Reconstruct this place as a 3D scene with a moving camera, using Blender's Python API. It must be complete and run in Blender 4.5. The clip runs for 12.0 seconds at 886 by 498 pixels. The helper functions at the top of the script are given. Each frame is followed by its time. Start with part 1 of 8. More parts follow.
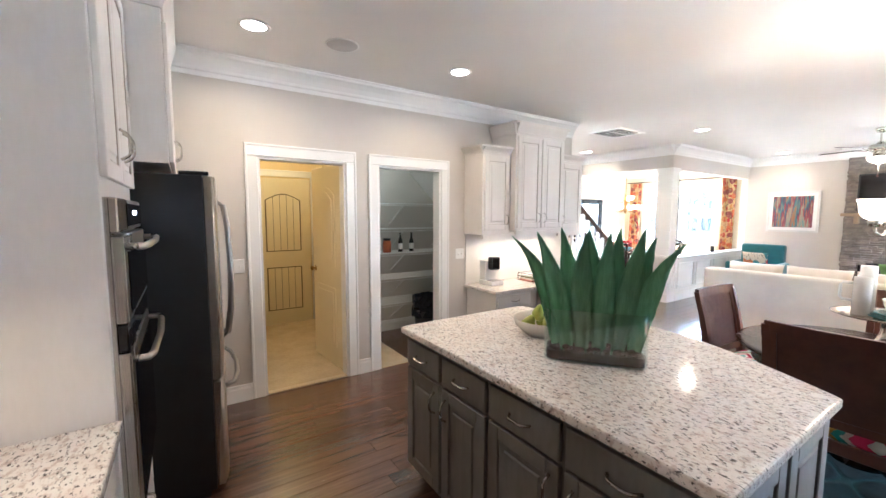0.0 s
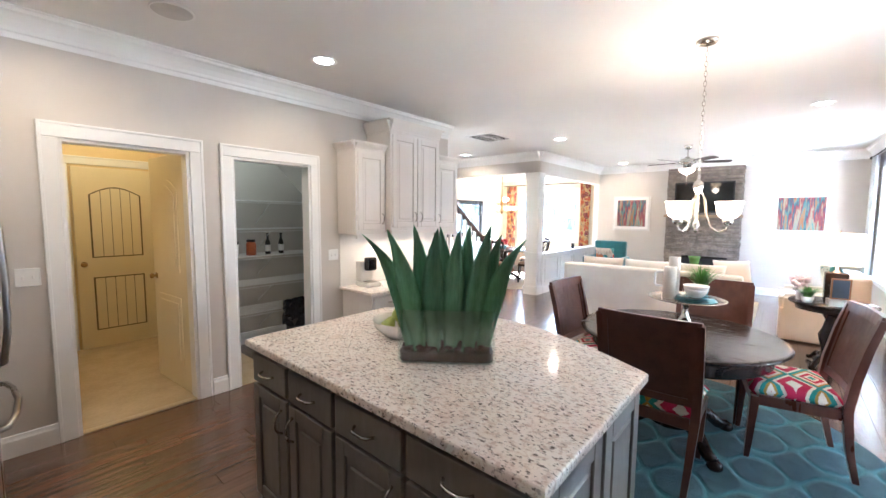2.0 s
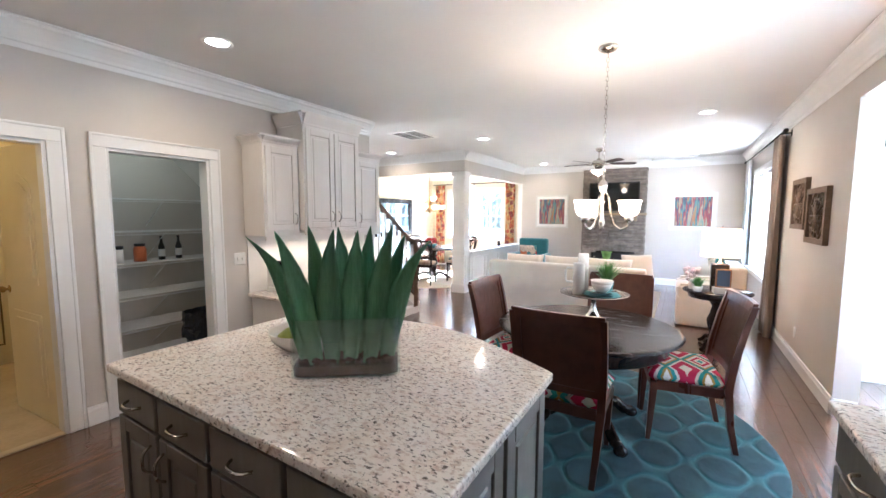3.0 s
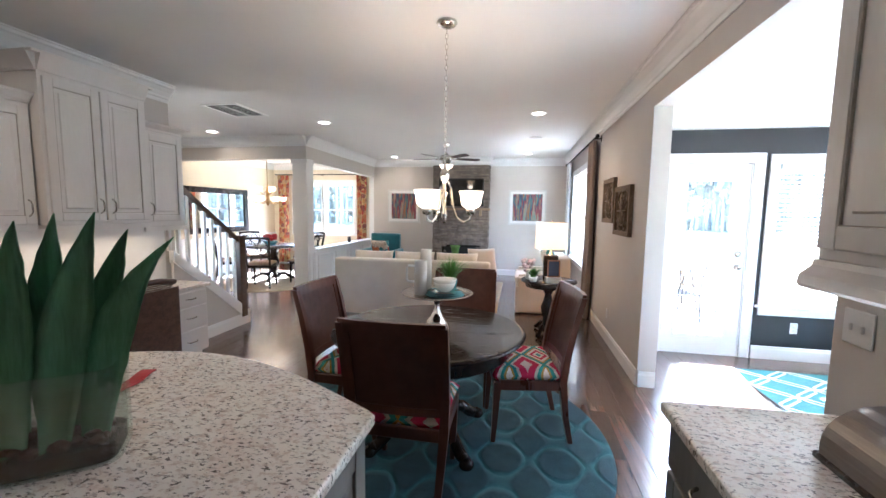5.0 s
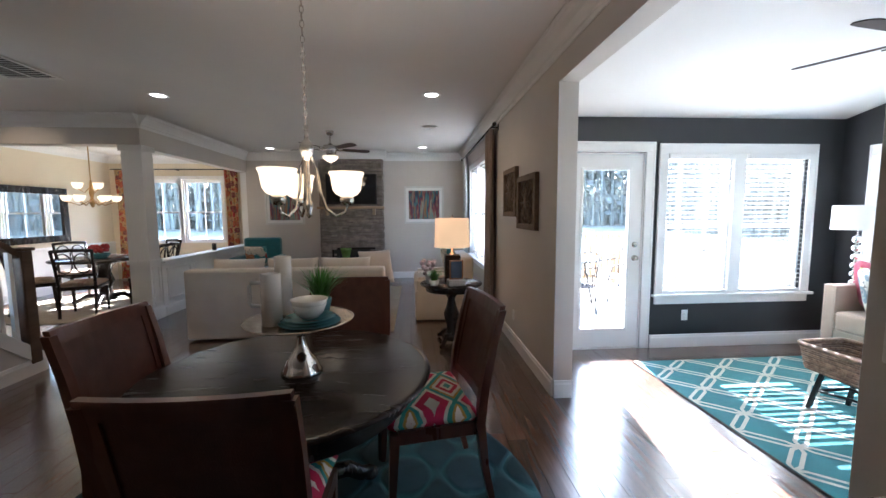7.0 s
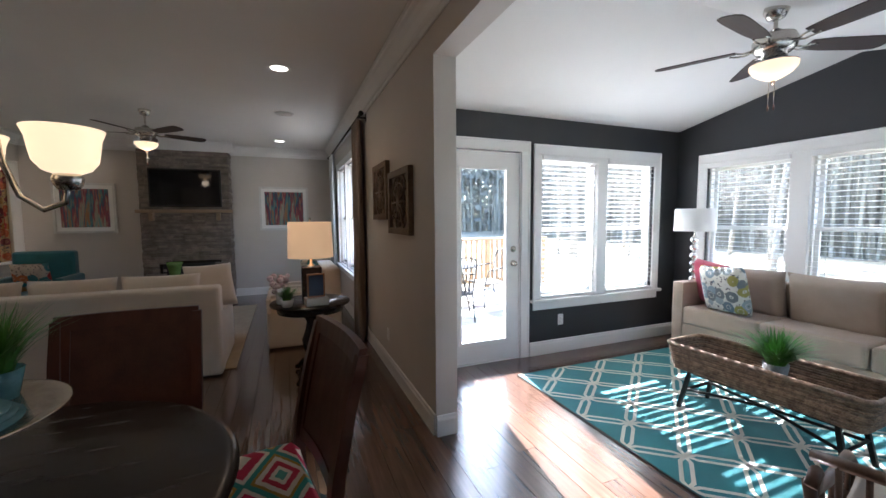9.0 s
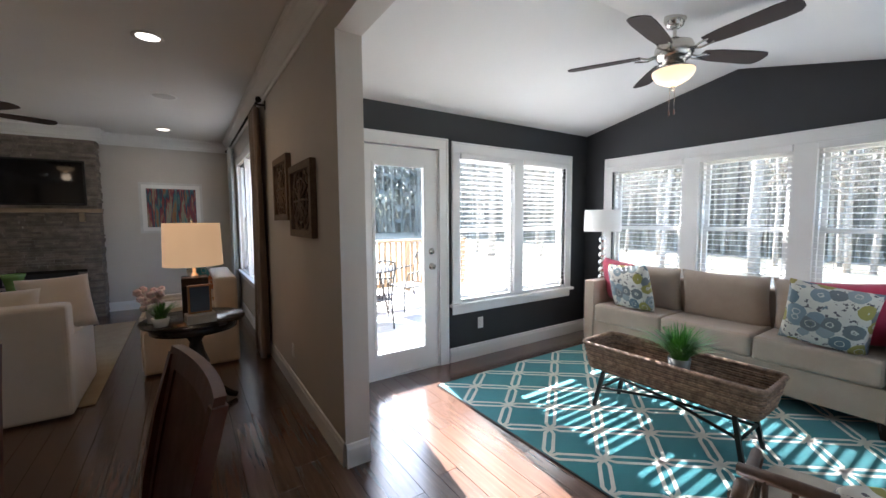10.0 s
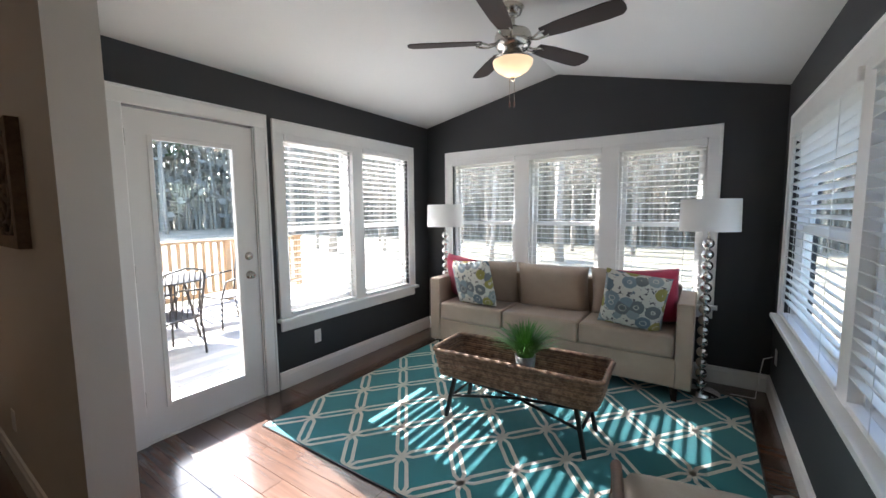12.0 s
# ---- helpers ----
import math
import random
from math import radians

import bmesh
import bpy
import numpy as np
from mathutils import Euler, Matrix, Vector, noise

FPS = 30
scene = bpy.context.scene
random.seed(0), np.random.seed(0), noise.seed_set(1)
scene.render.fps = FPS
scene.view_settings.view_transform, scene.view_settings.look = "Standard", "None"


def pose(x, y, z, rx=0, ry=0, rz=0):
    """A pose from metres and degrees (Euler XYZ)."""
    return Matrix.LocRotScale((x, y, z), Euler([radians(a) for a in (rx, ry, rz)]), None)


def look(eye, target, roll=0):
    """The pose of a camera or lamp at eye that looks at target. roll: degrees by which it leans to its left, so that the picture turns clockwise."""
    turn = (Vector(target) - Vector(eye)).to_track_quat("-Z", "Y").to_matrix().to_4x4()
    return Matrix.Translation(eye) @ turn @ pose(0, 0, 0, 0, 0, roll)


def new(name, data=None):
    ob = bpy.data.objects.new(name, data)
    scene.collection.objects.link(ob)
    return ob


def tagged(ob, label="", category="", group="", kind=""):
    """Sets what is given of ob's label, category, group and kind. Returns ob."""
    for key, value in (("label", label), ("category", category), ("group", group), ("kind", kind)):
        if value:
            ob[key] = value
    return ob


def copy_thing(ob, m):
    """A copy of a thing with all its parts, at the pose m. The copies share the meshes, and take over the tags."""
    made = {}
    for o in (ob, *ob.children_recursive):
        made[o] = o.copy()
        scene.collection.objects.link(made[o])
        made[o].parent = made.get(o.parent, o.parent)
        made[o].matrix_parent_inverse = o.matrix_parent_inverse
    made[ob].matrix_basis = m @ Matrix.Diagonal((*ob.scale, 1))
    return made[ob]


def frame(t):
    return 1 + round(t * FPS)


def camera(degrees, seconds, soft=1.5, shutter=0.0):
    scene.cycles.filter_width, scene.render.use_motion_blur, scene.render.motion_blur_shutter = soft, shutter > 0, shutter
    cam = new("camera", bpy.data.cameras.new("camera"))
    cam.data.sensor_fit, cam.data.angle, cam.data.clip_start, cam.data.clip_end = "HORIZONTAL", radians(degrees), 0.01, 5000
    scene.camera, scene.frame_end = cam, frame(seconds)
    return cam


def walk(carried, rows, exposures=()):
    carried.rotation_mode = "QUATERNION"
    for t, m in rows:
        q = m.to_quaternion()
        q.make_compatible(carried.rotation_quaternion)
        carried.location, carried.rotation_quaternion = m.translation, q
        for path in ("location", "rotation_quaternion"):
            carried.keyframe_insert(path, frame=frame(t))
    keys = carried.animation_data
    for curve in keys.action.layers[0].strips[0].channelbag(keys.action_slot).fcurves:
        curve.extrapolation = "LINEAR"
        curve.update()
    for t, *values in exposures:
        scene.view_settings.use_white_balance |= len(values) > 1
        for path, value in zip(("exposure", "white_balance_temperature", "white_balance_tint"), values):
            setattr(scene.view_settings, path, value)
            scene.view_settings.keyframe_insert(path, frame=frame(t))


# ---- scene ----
cam = camera(97.2, 12.0, soft=1.5)
# seconds, eye, target, roll
PATH = [
    (0, (0.078, 0.088, 1.553), (1.177, 1.749, 1.373), 0.2),
    (0.5, (0.122, 0.069, 1.551), (1.311, 1.667, 1.365), 0.1),
    (1, (0.164, 0.059, 1.545), (1.456, 1.574, 1.358), 0.3),
    (1.5, (0.224, 0.045, 1.542), (1.626, 1.46, 1.358), 0.5),
    (2, (0.289, 0.043, 1.538), (1.793, 1.349, 1.364), 0.5),
    (2.5, (0.356, 0.026, 1.541), (1.962, 1.205, 1.367), 0.4),
    (3, (0.456, 0.003, 1.54), (2.157, 1.038, 1.363), 0.2),
    (3.5, (0.557, -0.03, 1.538), (2.338, 0.861, 1.355), 0.1),
    (5.5, (1.082, 0.023, 1.486), (3.062, 0.239, 1.3), 0.8),
    (6, (1.259, 0.019, 1.461), (3.249, 0.113, 1.285), 0.4),
    (6.5, (1.451, 0.001, 1.459), (3.442, -0.012, 1.277), -0.0),
    (7, (1.628, -0.001, 1.45), (3.615, -0.14, 1.263), -0.4),
    (9, (2.23, -0.198, 1.405), (4.08, -0.943, 1.25), -0.4),
    (9.5, (2.332, -0.283, 1.393), (4.1, -1.207, 1.249), -0.4),
    (10, (2.429, -0.361, 1.401), (4.095, -1.457, 1.249), -0.4),
    (10.5, (2.511, -0.448, 1.406), (4.057, -1.706, 1.25), -0.4),
    (11, (2.576, -0.546, 1.396), (3.986, -1.955, 1.233), -0.8),
    (11.5, (2.657, -0.628, 1.409), (3.909, -2.176, 1.22), -0.6),
    (12, (2.733, -0.689, 1.416), (3.844, -2.341, 1.226), -0.5),
]
EXPOSURES = [(0.0, 6.65, 5100, 10), (2.0, 6.5, 5100, 10), (3.5, 6.1, 5050, 10), (5.5, 5.2, 5150, 10), (7.0, 4.2, 5300, 11), (9.0, 3.45, 5550, 12), (10.5, 3.25, 5800, 12), (12.0, 2.95, 5950, 13)]
walk(cam, [(t, look(eye, target, roll)) for t, eye, target, roll in PATH], EXPOSURES)

# ---- world, sun and large lights ----
SUN_EL, SUN_AZ = 33.0, 8.0   # degrees above the horizon; degrees from east towards south
world = bpy.data.worlds.new("sky")
scene.world = world
world.use_nodes = True
wn = world.node_tree.nodes
sky = wn.new("ShaderNodeTexSky")
sky.sky_type, sky.sun_disc = "NISHITA", False
sky.sun_elevation, sky.sun_rotation = radians(SUN_EL), radians(90 + SUN_AZ)
world.node_tree.links.new(sky.outputs[0], wn["Background"].inputs[0])
wn["Background"].inputs[1].default_value = 0.15


def lamp(name, kind, energy, color, m, size=0.1, size_y=None, spread=180.0, angle=None):
    data = bpy.data.lights.new(name, kind)
    data.energy, data.color = energy, color
    if kind == "AREA":
        data.shape = "RECTANGLE" if size_y else "DISK"
        data.size, data.spread = size, radians(spread)
        if size_y:
            data.size_y = size_y
    elif kind == "SUN":
        data.angle = angle
    else:
        data.shadow_soft_size = size
    ob = new(name, data)
    ob.matrix_world = m
    return ob


_ce, _se, _ca, _sa = math.cos(radians(SUN_EL)), math.sin(radians(SUN_EL)), math.cos(radians(SUN_AZ)), math.sin(radians(SUN_AZ))
SUN_WAY = Vector((-_ce * _ca, _ce * _sa, -_se))
lamp("sun", "SUN", 5.0, (1.0, 0.95, 0.88), look((20, -8, 15), Vector((20, -8, 15)) + SUN_WAY), angle=radians(0.5))

DAY = (0.86, 0.93, 1.0)
WARM = (1.0, 0.74, 0.48)
CAN_POWER = 0.25
# daylight standing in the living room window's opening
lamp("daylight_living_south", "AREA", 0.012, DAY, look((8.25, -1.18, 1.45), (8.25, 3, 1.9)), 1.5, 1.5)

# daylight standing in the sunroom windows' openings
lamp("daylight_sunroom_south", "AREA", 0.55, DAY, look((3.95, -4.43, 1.31), (3.95, 0, 1.31)), 2.35, 1.25)
lamp("daylight_sunroom_east", "AREA", 0.34, DAY, look((5.44, -3.35, 1.31), (0, -3.35, 1.31)), 1.45, 1.35)
lamp("daylight_sunroom_west", "AREA", 0.26, DAY, look((2.34, -2.73, 1.31), (6, -2.73, 1.31)), 2.60, 1.15)

# ---- materials ----
def nodes_of(name):
    m = bpy.data.materials.new(name)
    m.use_nodes = True
    nt = m.node_tree
    return m, nt, nt.nodes["Principled BSDF"]


def ramp(nt, src, stops):
    r = nt.nodes.new("ShaderNodeValToRGB")
    els = r.color_ramp.elements
    while len(els) < len(stops):
        els.new(0.5)
    for e, (p, c) in zip(els, stops):
        e.position, e.color = p, (*c, 1)
    nt.links.new(src, r.inputs[0])
    return r.outputs[0]


def coords(nt, stretch=(1, 1, 1), kind="Object"):
    tc, mp = nt.nodes.new("ShaderNodeTexCoord"), nt.nodes.new("ShaderNodeMapping")
    mp.inputs["Scale"].default_value = stretch
    nt.links.new(tc.outputs[kind], mp.inputs[0])
    return mp.outputs[0]


def noise_of(nt, vec, scale, detail=4.0, rough=0.55):
    n = nt.nodes.new("ShaderNodeTexNoise")
    n.inputs["Scale"].default_value, n.inputs["Detail"].default_value, n.inputs["Roughness"].default_value = scale, detail, rough
    nt.links.new(vec, n.inputs["Vector"])
    return n.outputs["Fac"]


def math_of(nt, op, a, b=None, c=None):
    n = nt.nodes.new("ShaderNodeMath")
    n.operation = op
    for i, v in enumerate((a, b, c)):
        if v is None:
            continue
        if isinstance(v, (int, float)):
            n.inputs[i].default_value = v
        else:
            nt.links.new(v, n.inputs[i])
    return n.outputs[0]


def mix_of(nt, fac, a, b, blend="MIX"):
    n = nt.nodes.new("ShaderNodeMix")
    n.data_type, n.blend_type = "RGBA", blend
    for sock, v in ((n.inputs[0], fac), (n.inputs[6], a), (n.inputs[7], b)):
        if isinstance(v, (int, float)):
            sock.default_value = v
        elif isinstance(v, tuple):
            sock.default_value = (*v, 1)
        else:
            nt.links.new(v, sock)
    return n.outputs[2]


def bump_of(nt, bsdf, height, strength, distance=0.002):
    b = nt.nodes.new("ShaderNodeBump")
    b.inputs["Strength"].default_value, b.inputs["Distance"].default_value = strength, distance
    nt.links.new(height, b.inputs["Height"])
    nt.links.new(b.outputs[0], bsdf.inputs["Normal"])


def mat(name, c1, c2=None, rough=0.5, metal=0.0, scale=6.0, fine=90.0, bump=0.15, stretch=(1, 1, 1), rvar=0.12, spec=0.5, coat=0.0, sheen=0.0, rand=None):
    """A plain surface: two colours mixed by a coarse and a fine noise, with uneven gloss and fine relief."""
    m, nt, b = nodes_of(name)
    c2 = c2 or tuple(v * 0.9 for v in c1)
    v = coords(nt, stretch)
    big, small = noise_of(nt, v, scale), noise_of(nt, v, fine, 3)
    fac = math_of(nt, "ADD", math_of(nt, "MULTIPLY", big, 0.65), math_of(nt, "MULTIPLY", small, 0.35))
    col = ramp(nt, fac, [(0.38, c1), (0.62, c2)])
    if rand:
        src = nt.nodes.new("ShaderNodeObjectInfo").outputs["Random"] if rand == "object" else nt.nodes.new("ShaderNodeNewGeometry").outputs["Random Per Island"]
        col = mix_of(nt, 1.0, col, ramp(nt, src, [(0.0, (0.72, 0.72, 0.72)), (1.0, (1.18, 1.15, 1.12))]), "MULTIPLY")
    nt.links.new(col, b.inputs["Base Color"])
    nt.links.new(math_of(nt, "ADD", math_of(nt, "MULTIPLY", math_of(nt, "SUBTRACT", big, 0.5), rvar * 2), rough), b.inputs["Roughness"])
    b.inputs["Metallic"].default_value, b.inputs["Specular IOR Level"].default_value = metal, spec
    b.inputs["Coat Weight"].default_value, b.inputs["Coat Roughness"].default_value = coat, 0.15
    b.inputs["Sheen Weight"].default_value = sheen
    if bump:
        bump_of(nt, b, small, bump)
    return m


def glow(name, color, strength):
    m, nt, b = nodes_of(name)
    b.inputs["Base Color"].default_value = (*color, 1)
    b.inputs["Emission Color"].default_value, b.inputs["Emission Strength"].default_value = (*color, 1), strength
    b.inputs["Roughness"].default_value = 0.4
    return m


def glass(name, tint=(1, 1, 1), rough=0.0, ior=1.45):
    m, nt, b = nodes_of(name)
    b.inputs["Base Color"].default_value, b.inputs["Roughness"].default_value = (*tint, 1), rough
    b.inputs["Transmission Weight"].default_value, b.inputs["IOR"].default_value = 1.0, ior
    return m


def granite():
    m, nt, b = nodes_of("speckled_granite")
    v = coords(nt)
    n1, n2, n3 = noise_of(nt, coords(nt, (1.6, 1, 1)), 34, 6, 0.7), noise_of(nt, coords(nt, (1.8, 0.9, 1)), 62, 4, 0.6), noise_of(nt, v, 7, 3)
    base = ramp(nt, n3, [(0.3, (0.84, 0.74, 0.67)), (0.5, (0.92, 0.87, 0.81)), (0.7, (0.89, 0.81, 0.75))])
    tan = ramp(nt, n1, [(0.40, (0, 0, 0)), (0.49, (1, 1, 1))])
    col = mix_of(nt, math_of(nt, "MULTIPLY", math_of(nt, "SUBTRACT", 1.0, tan), 0.60), base, (0.55, 0.41, 0.34))
    dark = ramp(nt, n2, [(0.375, (1, 1, 1)), (0.415, (0, 0, 0))])
    col = mix_of(nt, math_of(nt, "MULTIPLY", dark, 0.88), col, (0.085, 0.07, 0.065))
    grey = ramp(nt, noise_of(nt, coords(nt, (2.0, 0.8, 1)), 46, 3), [(0.60, (0, 0, 0)), (0.65, (1, 1, 1))])
    col = mix_of(nt, math_of(nt, "MULTIPLY", grey, 0.6), col, (0.34, 0.295, 0.27))
    nt.links.new(col, b.inputs["Base Color"])
    b.inputs["Roughness"].default_value, b.inputs["Specular IOR Level"].default_value = 0.10, 0.5
    return m


def plank_wood(name, src):
    m, nt, b = nodes_of(name)
    rnd = nt.nodes.new("ShaderNodeObjectInfo").outputs["Random"] if src == "object" else nt.nodes.new("ShaderNodeNewGeometry").outputs["Random Per Island"]
    tc = nt.nodes.new("ShaderNodeTexCoord")
    geo = nt.nodes.new("ShaderNodeNewGeometry")
    mp = nt.nodes.new("ShaderNodeMapping")
    mp.inputs["Scale"].default_value = (0.9, 14, 1)
    nt.links.new(geo.outputs["Position"], mp.inputs[0])
    off = nt.nodes.new("ShaderNodeCombineXYZ")
    nt.links.new(math_of(nt, "MULTIPLY", rnd, 37.0), off.inputs[0])
    nt.links.new(off.outputs[0], mp.inputs["Location"])
    grain, streak = noise_of(nt, mp.outputs[0], 2.2, 8, 0.65), noise_of(nt, mp.outputs[0], 9, 5, 0.6)
    col = ramp(nt, grain, [(0.25, (0.062, 0.031, 0.019)), (0.5, (0.100, 0.052, 0.033)), (0.75, (0.142, 0.078, 0.051))])
    tone = ramp(nt, rnd, [(0.0, (0.78, 0.76, 0.74)), (0.5, (1.0, 0.98, 0.95)), (1.0, (1.22, 1.18, 1.12))])
    nt.links.new(mix_of(nt, 1.0, col, tone, "MULTIPLY"), b.inputs["Base Color"])
    nt.links.new(math_of(nt, "ADD", math_of(nt, "MULTIPLY", streak, 0.18), 0.15), b.inputs["Roughness"])
    b.inputs["Coat Weight"].default_value, b.inputs["Coat Roughness"].default_value = 0.7, 0.16
    bump_of(nt, b, math_of(nt, "ADD", streak, noise_of(nt, mp.outputs[0], 1.1, 2)), 0.22, 0.003)
    return m


WALL = mat("greige_wall_paint", (0.60, 0.555, 0.505), (0.57, 0.525, 0.475), 0.62, scale=1.5, fine=260, bump=0.06, rvar=0.05)
DARKWALL = mat("charcoal_wall_paint", (0.028, 0.028, 0.030), (0.034, 0.034, 0.036), 0.6, scale=1.5, fine=260, bump=0.06, rvar=0.05)
DINWALL = mat("cream_wall_paint", (0.74, 0.66, 0.50), (0.72, 0.63, 0.47), 0.62, scale=1.5, fine=260, bump=0.06, rvar=0.05)
HALLWALL = mat("yellow_wall_paint", (0.74, 0.60, 0.34), (0.72, 0.57, 0.31), 0.6, scale=1.5, fine=260, bump=0.06, rvar=0.05)
CEIL = mat("white_ceiling_paint", (0.78, 0.765, 0.74), (0.75, 0.735, 0.71), 0.75, scale=1.2, fine=300, bump=0.08, rvar=0.04)
TRIM = mat("white_trim_paint", (0.82, 0.81, 0.79), (0.79, 0.78, 0.76), 0.34, scale=3, fine=120, bump=0.04, rvar=0.08)
CABWHITE = mat("antique_white_cabinet", (0.77, 0.73, 0.69), (0.73, 0.69, 0.64), 0.36, scale=5, fine=60, bump=0.05, stretch=(1, 1, 0.3))
GLAZE = mat("brown_glaze_line", (0.36, 0.31, 0.26), (0.45, 0.40, 0.34), 0.5, scale=20)
CABGREY = mat("grey_stained_cabinet", (0.200, 0.182, 0.164), (0.155, 0.142, 0.128), 0.36, scale=4, fine=45, bump=0.12, stretch=(1, 1, 0.2))
CABBLUE = mat("slate_grey_panel", (0.23, 0.25, 0.27), (0.20, 0.22, 0.24), 0.36, scale=4, fine=45, bump=0.12, stretch=(1, 1, 0.2))
GRANITE = granite()
STEEL = mat("brushed_stainless_steel", (0.56, 0.54, 0.51), (0.48, 0.46, 0.44), 0.27, 1.0, scale=3, fine=160, bump=0.05, stretch=(1, 1, 0.06), rvar=0.08)
BLACKSIDE = mat("black_textured_steel", (0.012, 0.012, 0.013), (0.017, 0.017, 0.018), 0.42, fine=300, bump=0.3)
BLACKGLASS = mat("black_oven_glass", (0.008, 0.008, 0.009), (0.011, 0.011, 0.012), 0.06, scale=3, bump=0.0, rvar=0.02)
NICKEL = mat("satin_nickel", (0.62, 0.59, 0.54), (0.55, 0.52, 0.47), 0.24, 1.0, scale=20, fine=200, bump=0.02)
CHROME = mat("polished_chrome", (0.78, 0.77, 0.75), (0.74, 0.73, 0.71), 0.07, 1.0, bump=0.0, rvar=0.03)
IRON = mat("black_iron", (0.015, 0.014, 0.013), (0.025, 0.022, 0.02), 0.45, 0.6, fine=120, bump=0.3)
BLACKWOOD = mat("black_stained_wood", (0.016, 0.011, 0.009), (0.028, 0.019, 0.015), 0.24, scale=5, fine=30, bump=0.08, stretch=(6, 1, 1), coat=0.05, spec=0.38)
MAHOGANY = mat("dark_mahogany_wood", (0.060, 0.019, 0.012), (0.105, 0.036, 0.021), 0.30, scale=4, fine=24, bump=0.10, stretch=(1.2, 1.2, 0.35), coat=0.2)
STAIRWOOD = mat("dark_oak_handrail", (0.13, 0.075, 0.043), (0.085, 0.048, 0.028), 0.4, scale=5, fine=30, bump=0.15, stretch=(0.4, 3, 3))
CREAMCLOTH = mat("cream_slipcover_cloth", (0.68, 0.58, 0.45), (0.62, 0.52, 0.40), 0.85, scale=4, fine=420, bump=0.45, sheen=0.3)
TAUPECLOTH = mat("taupe_linen_cloth", (0.44, 0.345, 0.265), (0.38, 0.295, 0.225), 0.85, scale=5, fine=480, bump=0.5, sheen=0.25)
PINKCLOTH = mat("raspberry_cloth", (0.46, 0.022, 0.075), (0.38, 0.016, 0.055), 0.7, scale=5, fine=380, bump=0.4, sheen=0.3)
TEALCLOTH = mat("teal_velvet", (0.012, 0.13, 0.16), (0.02, 0.18, 0.21), 0.7, scale=6, fine=200, bump=0.3, sheen=0.5)
CURTAIN = mat("taupe_curtain_cloth", (0.27, 0.205, 0.155), (0.22, 0.165, 0.125), 0.75, scale=5, fine=300, bump=0.3, sheen=0.2)
SHEER = mat("pale_blue_curtain_cloth", (0.55, 0.58, 0.58), (0.50, 0.53, 0.53), 0.8, scale=5, fine=300, bump=0.3)
CERAMIC = mat("white_glazed_ceramic", (0.80, 0.77, 0.72), (0.76, 0.72, 0.66), 0.22, scale=5, fine=60, bump=0.04)
TEALCERAMIC = mat("teal_glazed_ceramic", (0.07, 0.19, 0.22), (0.10, 0.25, 0.28), 0.18, scale=9, bump=0.05)
LEAF = mat("sword_leaf", (0.10, 0.285, 0.155), (0.17, 0.40, 0.235), 0.34, scale=7, fine=60, bump=0.15, stretch=(4, 4, 0.4), rand="object")
GRASS = mat("grass_blade", (0.06, 0.19, 0.03), (0.12, 0.30, 0.05), 0.45, scale=12, rand="island")
WICKER = mat("woven_wicker", (0.14, 0.075, 0.045), (0.40, 0.265, 0.175), 0.6, scale=30, fine=140, bump=0.4, rand="island")
DARKWICKER = mat("dark_woven_wicker", (0.052, 0.026, 0.018), (0.115, 0.060, 0.042), 0.5, scale=30, fine=140, bump=0.4, rand="island")
STONE = mat("ledger_stone", (0.17, 0.14, 0.115), (0.29, 0.245, 0.205), 0.8, scale=9, fine=70, bump=0.7, rand="island")
PLASTIC = mat("white_plastic", (0.80, 0.79, 0.76), (0.77, 0.76, 0.73), 0.35, scale=5, bump=0.02)
BLACK = mat("black_plastic", (0.012, 0.012, 0.012), (0.018, 0.018, 0.018), 0.35, bump=0.05)
SHADE = glow("lit_cream_lampshade", (1.0, 0.62, 0.32), 0.042)
WHITESHADE = mat("white_drum_shade_cloth", (0.80, 0.78, 0.75), (0.77, 0.75, 0.72), 0.8, fine=350, bump=0.2)
OPAL = glow("lit_opal_glass", (1.0, 0.70, 0.40), 0.11)
CANGLOW = glow("lit_can_lens", (1.0, 0.90, 0.74), 0.6)
def thin_pane(name, tint=(0.95, 0.97, 0.96), gloss_share=0.05):
    m, nt, b = nodes_of(name)
    mix, clear, gloss = nt.nodes.new("ShaderNodeMixShader"), nt.nodes.new("ShaderNodeBsdfTransparent"), nt.nodes.new("ShaderNodeBsdfGlossy")
    gloss.inputs["Roughness"].default_value = 0.01
    clear.inputs[0].default_value = (*tint, 1)
    mix.inputs[0].default_value = gloss_share
    nt.links.new(clear.outputs[0], mix.inputs[1])
    nt.links.new(gloss.outputs[0], mix.inputs[2])
    nt.links.new(mix.outputs[0], nt.nodes["Material Output"].inputs[0])
    return m


def blind_plastic():
    """White slats that let a little light through."""
    m, nt, b = nodes_of("white_blind_slat")
    b.inputs["Base Color"].default_value, b.inputs["Roughness"].default_value = (0.82, 0.81, 0.79, 1), 0.4
    through_light, mix = nt.nodes.new("ShaderNodeBsdfTranslucent"), nt.nodes.new("ShaderNodeMixShader")
    through_light.inputs[0].default_value = (0.85, 0.83, 0.79, 1)
    mix.inputs[0].default_value = 0.32
    nt.links.new(b.outputs[0], mix.inputs[1])
    nt.links.new(through_light.outputs[0], mix.inputs[2])
    nt.links.new(mix.outputs[0], nt.nodes["Material Output"].inputs[0])
    return m


